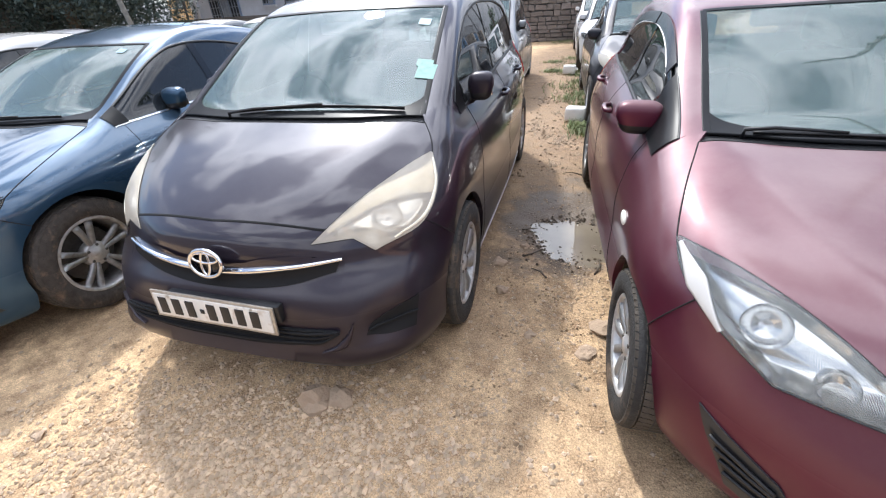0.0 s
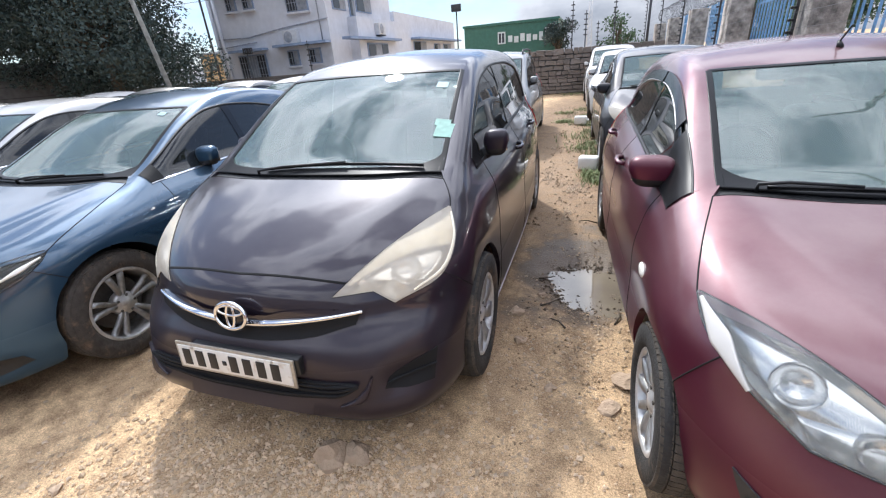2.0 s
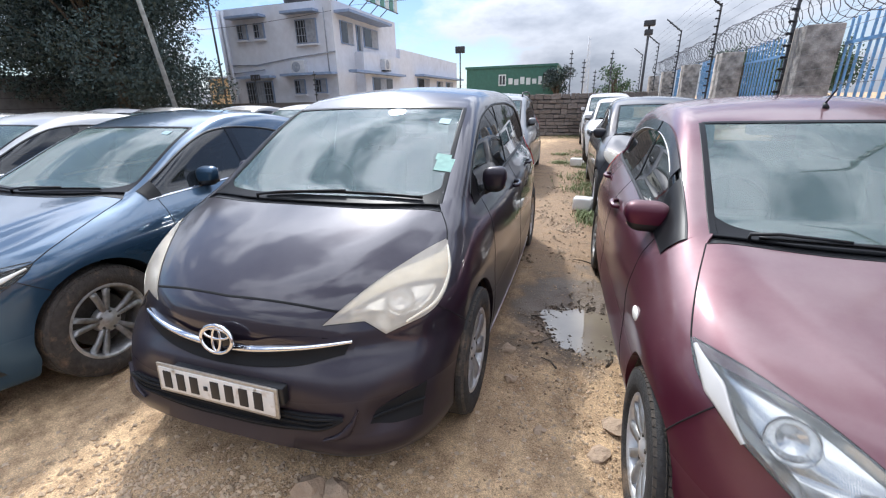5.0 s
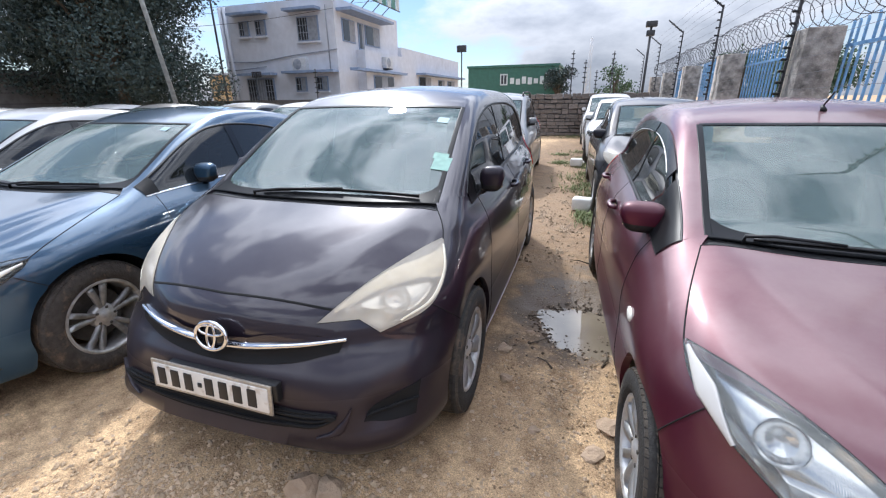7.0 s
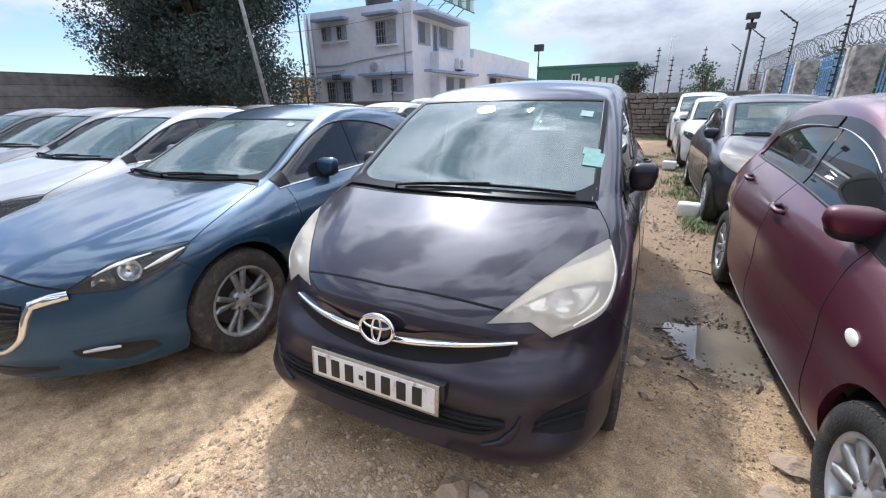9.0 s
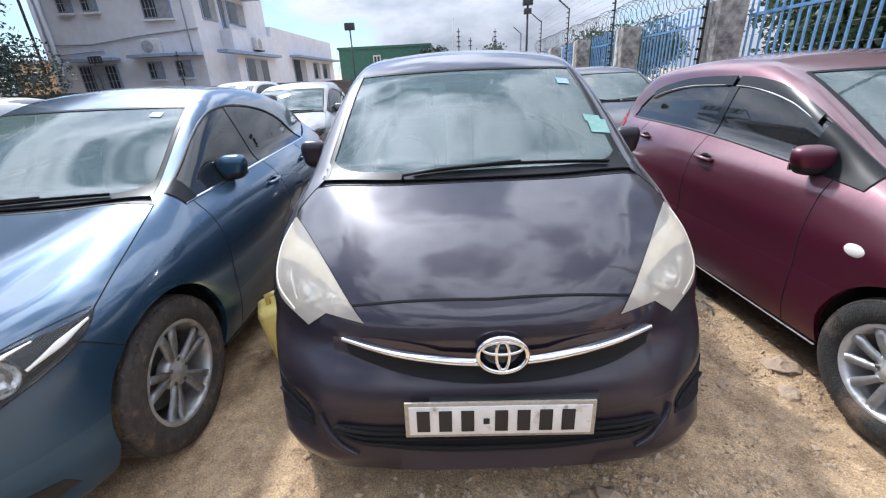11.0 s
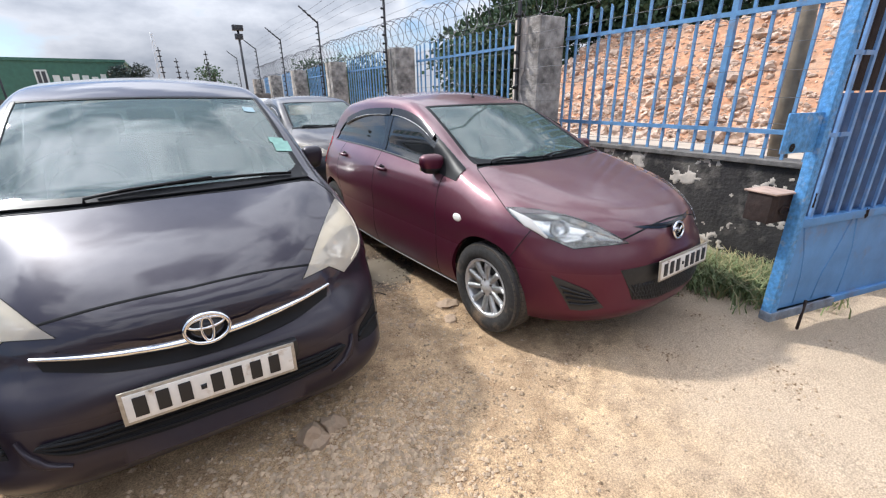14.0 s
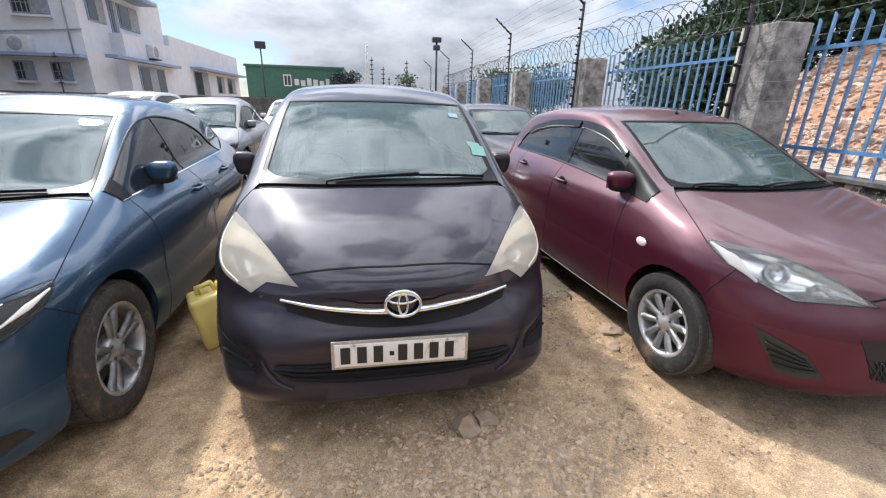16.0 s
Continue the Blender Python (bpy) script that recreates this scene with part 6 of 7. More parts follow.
# ---- canisters ----
def canister(name, place, size, mat, label, lying=False):
    c = thing(name, place, label, "canister", "plastic canisters")
    w, d, h = size
    bm = bmesh.new()
    box(bm, -w / 2, w / 2, -d / 2, d / 2, 0, h * 0.86, bevel=min(w, d) * 0.16)
    part("body", bm, mat, c)
    bm = bmesh.new()
    tube(bm, [(-w * 0.22, 0, h * 0.80), (-w * 0.20, 0, h * 0.97), (w * 0.12, 0, h * 0.99), (w * 0.2, 0, h * 0.82)], w * 0.07, 8)
    part("grip", bm, mat, c)
    bm = bmesh.new()
    revolve(bm, [(h * 0.84, 0.03), (h * 0.96, 0.03), (h * 0.97, 0.022), (h * 0.97, 0.001)], 14, "z", (w * 0.34, 0, 0))
    part("cap", bm, mat, c)
    return c


canister("jerrycan", pose(-1.02, 0.97, 0, 0, -9, 25), (0.24, 0.20, 0.40), CANYELLOW, "yellow plastic jerrycan standing beside the plum car")
canister("wheel_chock_canister", pose(1.19, 4.95, 0.09, 90, 0, 80), (0.20, 0.17, 0.30), CANWHITE, "white plastic canister lying beside a front wheel")
canister("wheel_chock_canister", pose(0.99, 8.95, 0.09, 90, 0, 85), (0.20, 0.17, 0.30), CANWHITE, "white plastic canister lying beside a front wheel")

# ---- office building ----
h = thing("office_building", pose(0, 0, 0), "white plastered office building with blue awnings and a roof sign", "building")
X0, X1, Y0, Y1, YW = -18.7, -11.45, 19.7, 27.4, 41.0


def slab(name, mat, x0, x1, y0, y1, z0, z1, parent=h, bevel=0.0, label=""):
    b = bmesh.new()
    box(b, x0, x1, y0, y1, z0, z1, bevel=bevel)
    return part(name, b, mat, parent, label, smooth=False)


slab("wall", PLASTER, X0, X1, Y0, Y1, 0, 6.0)
slab("parapet", PLASTER, X0, X1, Y0, Y1, 6.0, 6.35)
slab("wing_wall", PLASTER, X0, X1 + 0.25, Y1, YW, 0, 4.75)
slab("lower_storey", PLASTER, X1, X1 + 0.55, Y0 + 2.0, Y1, 0, 4.1)


def window(x0, x1, z0, z1, y, name="window", bars=True, panes=2):
    """A window in the wall that faces the yard: dark reveal, frame, panes, grille."""
    w = new(name)
    w.parent = h
    slab("reveal", BLUETRIM, x0 - 0.06, x1 + 0.06, y - 0.05, y + 0.05, z0 - 0.06, z1 + 0.06, w)
    for k in range(panes):
        a, b = x0 + (x1 - x0) * k / panes, x0 + (x1 - x0) * (k + 1) / panes
        slab("pane", WINDOW if k % 2 == 0 else CURTAIN, a + 0.02, b - 0.02, y - 0.07, y - 0.04, z0, z1, w)
    b2 = bmesh.new()
    nv, nh = max(3, int((x1 - x0) / 0.16)), max(2, int((z1 - z0) / 0.28))
    for k in range(nv + 1):
        xx = x0 + (x1 - x0) * k / nv
        box(b2, xx - 0.012, xx + 0.012, y - 0.10, y - 0.08, z0, z1)
    for k in range(nh + 1):
        zz = z0 + (z1 - z0) * k / nh
        box(b2, x0, x1, y - 0.10, y - 0.08, zz - 0.012, zz + 0.012)
    part("grille", b2, CURTAIN, w, smooth=False)
    slab("sill", PLASTER, x0 - 0.12, x1 + 0.12, y - 0.16, y + 0.02, z0 - 0.14, z0 - 0.06, w)


def side_window(y0, y1, z0, z1, x, panes=2):
    w = new("window")
    w.parent = h
    slab("reveal", BLUETRIM, x - 0.05, x + 0.05, y0 - 0.06, y1 + 0.06, z0 - 0.06, z1 + 0.06, w)
    for k in range(panes):
        a, b = y0 + (y1 - y0) * k / panes, y0 + (y1 - y0) * (k + 1) / panes
        slab("pane", WINDOW if k % 2 == 0 else CURTAIN, x + 0.04, x + 0.07, a + 0.02, b - 0.02, z0, z1, w)


for x0, x1, z0, z1 in ((-17.45, -16.88, 4.85, 5.5), (-16.34, -15.75, 4.85, 5.5), (-13.65, -12.46, 4.45, 5.5), (-14.15, -13.55, 1.98, 2.62), (-12.82, -12.19, 2.0, 2.62), (-17.45, -15.7, 1.3, 2.6)):
    window(x0, x1, z0, z1, Y0, panes=2 if x1 - x0 < 1.5 else 3)
for y0, y1, z0, z1 in ((20.4, 21.6, 4.45, 5.45), (22.1, 22.6, 4.2, 5.45), (22.9, 24.6, 4.5, 5.45)):
    side_window(y0, y1, z0, z1, X1)
for y0, y1, z0, z1 in ((22.6, 25.2, 1.6, 2.75),):
    side_window(y0, y1, z0, z1, X1 + 0.55, 3)
for y0, y1, z0, z1 in ((30.5, 33.0, 1.6, 3.0), (35.0, 36.5, 1.8, 2.9), (37.5, 39.5, 1.8, 2.9)):
    side_window(y0, y1, z0, z1, X1 + 0.25)
for x0, x1, zz in ((-17.8, -15.5, 5.80), (-14.2, -12.2, 5.80), (-17.7, -15.4, 2.80), (-14.7, -11.45, 2.85)):
    slab("awning", BLUETRIM, x0, x1, Y0 - 0.55, Y0, zz, zz + 0.12)
slab("awning", BLUETRIM, X1, X1 + 0.9, Y0 + 0.2, 25.0, 5.75, 5.88)
slab("awning", BLUETRIM, X1 + 0.5, X1 + 1.0, 20.0, 26.6, 2.95, 3.08)
slab("awning", BLUETRIM, X1 + 0.25, X1 + 1.0, 30.0, 40.8, 3.15, 3.28)


def outdoor_unit(c, face, name="aircon_unit"):
    a = new(name)
    a.parent = h
    a.matrix_local = pose(*c, 0, 0, face)
    b = bmesh.new()
    box(b, -0.43, 0.43, -0.30, 0.0, 0, 0.62, bevel=0.02)
    part("casing", b, ACWHITE, a)
    b = bmesh.new()
    revolve(b, [(-0.315, 0.02), (-0.31, 0.25), (-0.295, 0.27)], 28, "y", (-0.10, 0, 0.31))
    part("fan_grille", b, CURTAIN, a)
    b = bmesh.new()
    box(b, -0.35, 0.35, -0.32, 0.0, -0.06, 0.0)
    part("bracket", b, STEEL, a)


for xx in (X0 + 0.10, X0 + 0.42):
    b = bmesh.new()
    tube(b, [(xx, Y0 - 0.10, 0.0), (xx, Y0 - 0.10, 6.3)], 0.09, 8)
    part("drain_pipe", b, PLASTER, h)
outdoor_unit((-13.68, Y0, 2.98), 0)
outdoor_unit((X1 + 0.55, 24.2, 3.25), 90)
for pts in ([(-18.6, Y0 - 0.05, 3.55), (-16.5, Y0 - 0.05, 3.50), (-14.2, Y0 - 0.05, 3.75), (-11.4, Y0 - 0.05, 3.95)], [(-11.9, Y0 - 0.05, 6.0), (-11.9, Y0 - 0.05, 3.0)], [(-18.5, Y0 - 0.06, 3.1), (-16.0, Y0 - 0.06, 3.25)]):
    b = bmesh.new()
    tube(b, pts, 0.03, 6)
    part("pipe", b, CURTAIN, h)
b = bmesh.new()
revolve(b, [(6.35, 0.75), (6.9, 0.78), (7.1, 0.7), (7.15, 0.25), (7.25, 0.25), (7.25, 0.01)], 24, "z", (-14.4, 21.2, 0))
part("water_tank", b, STEEL, h, "black plastic water tank")
sg = new("roof_sign")
sg.parent = h
for k in range(11):
    y = 19.9 + k * 0.62
    slab("plain_bar", SIGNGREEN if k % 2 else SIGNWHITE, X1 + 0.55, X1 + 0.62, y, y + 0.44, 6.75, 7.45, sg)
for zz in (6.72, 7.47):
    slab("sign_rail", STEEL, X1 + 0.5, X1 + 0.56, 19.7, 26.8, zz, zz + 0.05, sg)
for k in range(6):
    b = bmesh.new()
    tube(b, [(X1 + 0.53, 19.9 + k * 1.3, 7.4), (X1 - 0.9, 19.9 + k * 1.3, 6.3)], 0.03, 5)
    part("sign_stay", b, STEEL, sg)

# mast at the corner of the building, floodlight, lamp mast
def post(name, x, y, z1, r, label, category, lean=(0, 0)):
    t = thing(name, pose(x, y, 0), label, category)
    b = bmesh.new()
    tube(b, [(0, 0, -0.1), (lean[0], lean[1], z1)], r, 8, True, r * 0.8)
    part("shaft", b, STEEL, t)
    return t


post("mast", -18.9, 19.4, 9.5, 0.06, "tall grey steel mast beside the white building", "mast")
t = post("floodlight_pole", -4.19, 17.9, 3.35, 0.035, "thin steel pole with a square floodlight", "street lamp")
b = bmesh.new()
box(b, -0.20, 0.20, -0.08, 0.08, 3.35, 3.62, bevel=0.02)
part("lamp_head", b, STEEL, t)
t = post("lamp_post", -14.5, 17.0, 2.6, 0.03, "thin dark post with two small square lamp panels", "street lamp")
for dx in (-0.22, 0.06):
    b = bmesh.new()
    for x0, x1, z0, z1 in ((0, 0.26, 2.56, 2.60), (0, 0.26, 2.78, 2.82), (0, 0.04, 2.60, 2.78), (0.11, 0.15, 2.60, 2.78), (0.22, 0.26, 2.60, 2.78)):
        box(b, dx + x0, dx + x1, -0.03, 0.03, z0, z1)
    part("lamp_frame", b, STEEL, t, smooth=False)
t = post("camera_mast", 3.45, 20.6, 4.3, 0.06, "steel mast with lamp and camera heads", "mast")
for zz, w2 in ((4.25, 0.22), (3.9, 0.16)):
    b = bmesh.new()
    box(b, -w2, w2, -0.14, 0.14, zz, zz + 0.22, bevel=0.02)
    part("lamp_head", b, STEEL, t)
leaner = post("leaning_pole", -10.6, 9.2, 7.5, 0.07, "grey wooden pole leaning before the tree", "pole", (-1.5, 0.2))
leaner.children[0].data.materials[0] = GREYWOOD
for k, (x, y, z1) in enumerate([(-11.06, 17.0, 2.85), (0.3, 22, 3.6), (0.9, 22.4, 3.2), (2.2, 23, 3.6), (1.5, 28, 3.0)]):
    t = post("wall_post", x, y, z1, 0.03, "dark post with insulators above the far wall", "fence post")
    for j in range(5):
        b = bmesh.new()
        revolve(b, [(-0.10, 0.02), (0.0, 0.03), (0.08, 0.02)], 8, "x", (0, 0, z1 - 0.15 - j * 0.22))
        part("insulator", b, BLACK, t)
t = thing("lattice_mast", pose(0.5, 90, 0), "far red and white lattice mast", "mast")
for s in (-0.5, 0.5):
    b = bmesh.new()
    tube(b, [(s, 0, 0), (s * 0.3, 0, 12)], 0.07, 5)
    part("leg", b, ACWHITE, t)
for k in range(14):
    b = bmesh.new()
    w0, w1 = 0.5 - 0.35 * k / 14, 0.5 - 0.35 * (k + 1) / 14
    tube(b, [(-w0, 0, k * 0.86), (w1, 0, (k + 1) * 0.86)], 0.05, 4)
    part("brace", b, ACWHITE, t)

# ---- green hall, ochre house ----
gh = thing("green_hall", pose(-13.6, 53.5, 0), "green sheet-metal hall with a faded white sign", "building")
slab("wall", GREEN, 0, 11.0, 0, 12, 0, 4.95, gh)
slab("roof_edge", GREEN, -0.15, 11.15, -0.15, 12, 4.95, 5.2, gh)
for k in range(7):
    slab("plain_bar", SIGNWHITE, 4.6 + k * 0.72, 4.6 + k * 0.72 + (0.5 if k not in (0, 6) else 0.42), -0.08, -0.02, 2.95 + 0.1 * (k % 2), 3.85 - 0.12 * (k % 3), gh)
for x0 in (4.1, 9.6):
    w = new("window")
    w.parent = gh
    slab("frame", SIGNWHITE, x0, x0 + 0.9, -0.10, -0.02, 2.9, 4.2, w)
    slab("pane", WINDOW, x0 + 0.12, x0 + 0.40, -0.12, -0.09, 3.05, 4.05, w)
    slab("pane", WINDOW, x0 + 0.50, x0 + 0.78, -0.12, -0.09, 3.05, 4.05, w)
oh = thing("ochre_house", pose(-31, 30, 0), "small ochre house beyond the trees", "building")
slab("wall", OCHRE, 0, 3.6, 0, 5, 0, 3.6, oh)
slab("roof", CURTAIN, -0.2, 3.8, -0.2, 5.2, 3.6, 3.75, oh)
slab("window", WINDOW, 1.0, 1.8, -0.05, 0.05, 2.3, 3.0, oh)


# ---- trees ----
def tree(name, x, y, hgt, crown, count, leaf, mat, seed, label, low=0.25, lobes=9):
    t = thing(name, pose(x, y, 0), label, "tree")
    rg = np.random.default_rng(seed)
    b = bmesh.new()
    tube(b, [(0, 0, -0.2), (0.1, 0.05, hgt * 0.3), (-0.05, 0.1, hgt * 0.6), (0, 0, hgt * 0.85)], 0.24, 10, True, 0.06)
    part("trunk", b, BARK, t)
    centres = []
    for k in range(lobes):
        a = k * 2.4 + rg.random()
        rr = crown * (0.25 + 0.6 * rg.random())
        c = np.array([rr * math.cos(a), rr * math.sin(a), hgt * (low + 0.12 + (0.80 - low) * rg.random())])
        centres.append((c, crown * (0.32 + 0.22 * rg.random())))
        b = bmesh.new()
        tube(b, [(0, 0, hgt * 0.28), tuple(c * np.array([0.5, 0.5, 0.0]) + np.array([0, 0, (hgt * 0.3 + c[2]) / 2])), tuple(c)], 0.09, 6, True, 0.02)
        part("limb", b, BARK, t)
    C = rg.integers(lobes, size=count)
    base = np.array([centres[i][0] for i in C])
    rad = np.array([centres[i][1] for i in C])
    d = rg.normal(size=(count, 3))
    d /= np.linalg.norm(d, axis=1, keepdims=True)
    P = base + d * (rad * (0.55 + 0.55 * rg.random(count)))[:, None] * np.array([1, 1, 0.75])
    # each spray of leaves: three small blades at random turns
    A = rg.normal(size=(count, 3, 3))
    U = A / np.linalg.norm(A, axis=2, keepdims=True)
    W = np.cross(U, np.roll(A, 1, axis=1))
    W /= np.maximum(np.linalg.norm(W, axis=2, keepdims=True), 1e-6)
    L = leaf * (0.6 + 0.8 * rg.random((count, 3, 1)))
    O = P[:, None] + A * leaf * 0.5
    V = np.stack([O, O + U * L * 0.5 + W * L * 0.28, O + U * L, O + U * L * 0.5 - W * L * 0.28], 2).reshape(-1, 3)
    F = np.arange(len(V)).reshape(-1, 4)
    cloud("crown", V, F, mat, t)
    return t


tree("tree", -17.3, 12.2, 10.8, 4.1, 52000, 0.12, LEAFDARK, 21, "large dark green tree with a broad dense crown", 0.03, 34)
tree("tree", -21.8, 14.5, 9.5, 4.0, 16000, 0.14, LEAFDARK, 22, "dark green tree behind the block wall", 0.12, 12)
tree("tree", 11.2, 9.6, 9.0, 3.5, 22000, 0.17, LEAF, 23, "leafy green tree behind the fence", 0.0, 28)
tree("tree", 16.0, 7.4, 9.0, 4.2, 18000, 0.19, LEAF, 24, "leafy green tree behind the rubble heap", 0.03, 24)
tree("tree", 18.0, 2.0, 8.5, 4.2, 15000, 0.19, LEAF, 25, "leafy green tree behind the rubble heap", 0.05, 22)
tree("bush", -2.4, 52, 5.2, 1.5, 1600, 0.20, LEAFDARK, 26, "round dark bush beside the green hall", 0.3, 8)
tree("bush", 2.6, 25, 3.3, 1.2, 900, 0.13, LEAF, 27, "thin shrub behind the far wall", 0.25, 7)
tree("bush", 9.0, 27, 3.4, 2.2, 2200, 0.16, LEAF, 28, "green shrub beyond the fence", 0.15, 9)
tree("bush", 13.0, 30, 4.2, 3.0, 2600, 0.18, LEAF, 29, "green trees beyond the fence", 0.15, 9)

# power lines across the sky
for k, (a, b3) in enumerate([((-30, 26, 7.6), (30, 22, 8.2)), ((-30, 30, 8.8), (30, 20, 9.0)), ((-30, 16, 6.5), (-11.4, 19.6, 5.8))]):
    bm = bmesh.new()
    p0, p1 = Vector(a), Vector(b3)
    tube(bm, [p0.lerp(p1, t) - Vector((0, 0, 0.9 * math.sin(t * math.pi))) for t in np.linspace(0, 1, 30)], 0.012, 4, False)
    tagged(part("power_line", bm, STEEL), "dark overhead power line", "wire", "power lines")


# ---- the cars ----
MPV = Body(
    w=0.8475, wrap=0.40, wrap_p=line((0.2, 5.2), (0.42, 4.4), (0.55, 3.2), (0.66, 2.3), (0.9, 2.1)), rwrap=0.30, k_hood=0.10, k_side=0.13,
    nose=line((0.12, 0.10), (0.20, 0.0), (0.30, -0.05), (0.42, -0.05), (0.55, -0.035), (0.62, -0.005), (0.69, 0.0), (0.76, 0.03), (0.82, 0.08), (1.1, 0.5)),
    side=line((0.15, 0.815), (0.3, 0.84), (0.55, 0.8475), (0.75, 0.84), (0.92, 0.80), (1.02, 0.75), (1.12, 0.70)),
    taper=line((0, 0.965), (0.4, 0.985), (0.9, 1.0), (3.2, 1.0), (3.95, 0.93)),
    hood=line((0.0, 0.80), (0.2, 0.885), (0.4, 0.965), (0.6, 1.03), (0.75, 1.06), (1.0, 1.07), (2.0, 1.09), (3.9, 1.12)),
    crown=line((0, 0.06), (0.4, 0.11), (0.75, 0.07), (1.2, 0.05), (3.9, 0.05)),
    tail=line((0.2, 3.88), (0.5, 3.95), (0.9, 3.93), (1.1, 3.88)),
    ws=line((0.95, 0.50), (1.03, 0.645), (1.45, 1.385), (1.6, 1.66)), ws_bow=0.25, ws_n=0.49,
    gside=line((0.95, 0.755), (1.05, 0.735), (1.2, 0.70), (1.45, 0.625), (1.6, 0.56)),
    gtaper=line((0.5, 1.0), (2.5, 1.0), (3.8, 0.90)),
    roof=line((1.0, 1.36), (1.3, 1.455), (1.6, 1.53), (2.0, 1.575), (2.6, 1.585), (3.2, 1.565), (3.8, 1.50)), roof_bow=0.13,
    bl=line((0.9, 3.93), (1.1, 3.88), (1.45, 3.72), (1.6, 3.6)), bl_bow=0.15,
    flares=((1.9, 0.62, 1.0, 0.11, -0.008), (1.9, 0.88, 1.3, 0.06, 0.006)),
    fronts=((0.0, 0.285, 0.46, 0.030, 0.022), (0.0, 0.385, 0.44, 0.045, -0.020), (0.66, 0.405, 0.075, 0.055, -0.030), (0.63, 0.280, 0.17, 0.036, 0.024), (0.0, 0.608, 0.42, 0.030, -0.014)),
    ridges=((0.40, 0.12, 0.60, 0.68, 0.16, 0.011),))
MPV_K = dict(
    length=3.95, axles=(0.70, 3.25), tyre=0.315, rim=0.205, track=0.755, sill=0.21, doors=(1.10, 2.06, 2.98),
    belt=line((0.9, 1.0), (1.5, 1.035), (3.7, 1.13)), dlo=line((0.94, 1.0), (1.15, 1.18), (1.45, 1.35), (1.8, 1.44), (2.4, 1.475), (3.0, 1.455), (3.4, 1.38), (3.62, 1.21)), glass_y=(0.96, 3.62),
    lamp=[(0.394, 0.098, 0.722), (0.608, 0.178, 0.673), (0.74, 0.35, 0.728), (0.722, 0.575, 0.908)],
    lamp_inner_mid=(0.55, 0.30, 0.845), lamp_outer_mid=(0.765, 0.47, 0.82), lamp_notch=(0, 0.015, 0.034),
    hood_mix=0.26, hood_front=(0, 0.082, 0.800), cowl_corner=(0.665, 0.70, 1.0), cowl_bow=0.10, ws_bottom=(0.64, 0.75, 1.025), ws_base_bow=0.10, ws_top=(0.575, 1.49, 1.455), ws_top_bow=0.08,
    rear_top=(0.50, 3.60, 1.47), rear_bottom=(0.60, 3.86, 1.10), cream=((0, 0.15, 0.35, 0.5, 0.6, 0.68, 1.0), (0.04, 0.12, 0.24, 0.44, 0.74, 1.0, 1.0)), mirror=(0.815, 1.21, 1.075), mirror_size=(0.135, 0.10, 0.14), mirror_arm=0.02, rear_glass=REARGLASS, spokes="cover", rim_mat=ALLOY, lens=OLDLENS, bowl=RIBSWHITE,
    bulbs=(("main_bulb", 0.62, 0.34, 0.056, BOWL), ("side_bulb", 0.30, 0.16, 0.030, BOWL)), handles="body", mirror_mat=PLUM, sill_mat=ALLOY,
   
    wipers=[((0.56, 0.75, 1.045), (-0.26, 0.68, 1.045), (-0.30, 0.665, 1.03))],
    plate=pose(0.008, -0.075, 0.485, -4, 1.0, 0), plate_w=0.56, bumper_z=0.232)

HATCH = Body(
    w=0.8475, wrap=0.52, wrap_p=line((0.2, 2.9), (0.5, 2.7), (0.75, 2.3)), rwrap=0.35, k_hood=0.10, k_side=0.15,
    nose=line((0.12, 0.14), (0.25, 0.0), (0.40, -0.05), (0.55, -0.045), (0.65, -0.01), (0.75, 0.03), (0.82, 0.09), (1.1, 0.6)),
    side=line((0.15, 0.78), (0.3, 0.83), (0.52, 0.8475), (0.72, 0.84), (0.90, 0.79), (1.0, 0.74), (1.1, 0.69)),
    taper=line((0, 0.93), (0.4, 0.98), (0.9, 1.0), (3.1, 1.0), (3.885, 0.90)),
    hood=line((0.0, 0.76), (0.2, 0.835), (0.5, 0.92), (0.8, 0.985), (1.05, 1.02), (1.4, 1.03), (2.4, 1.07), (3.8, 1.08)),
    crown=line((0, 0.06), (0.5, 0.09), (1.0, 0.05), (3.9, 0.04)),
    tail=line((0.2, 3.80), (0.5, 3.885), (0.8, 3.86), (1.1, 3.76)),
    ws=line((0.9, 0.78), (1.0, 0.98), (1.38, 1.72), (1.5, 1.98)), ws_bow=0.28, ws_n=0.46,
    gside=line((0.9, 0.745), (1.0, 0.72), (1.15, 0.68), (1.36, 0.60), (1.5, 0.53)),
    gtaper=line((0.5, 1.0), (2.4, 1.0), (3.7, 0.86)),
    roof=line((1.4, 1.30), (1.7, 1.40), (2.0, 1.45), (2.4, 1.475), (2.9, 1.455), (3.4, 1.39), (3.7, 1.33)), roof_bow=0.14,
    bl=line((0.9, 3.86), (1.05, 3.78), (1.35, 3.48), (1.5, 3.3)), bl_bow=0.2,
    flares=((0.72, 0.70, 0.40, 0.12, 0.022), (3.2, 0.74, 0.45, 0.14, 0.020), (1.95, 0.56, 0.75, 0.12, -0.012), (1.9, 0.86, 0.9, 0.05, 0.005)),
    fronts=((0.60, 0.39, 0.075, 0.075, -0.016), (0.0, 0.44, 0.36, 0.085, -0.018), (0.0, 0.272, 0.55, 0.035, 0.014)),
    ridges=((0.38, 0.15, 0.60, 0.98, 0.18, 0.010),))
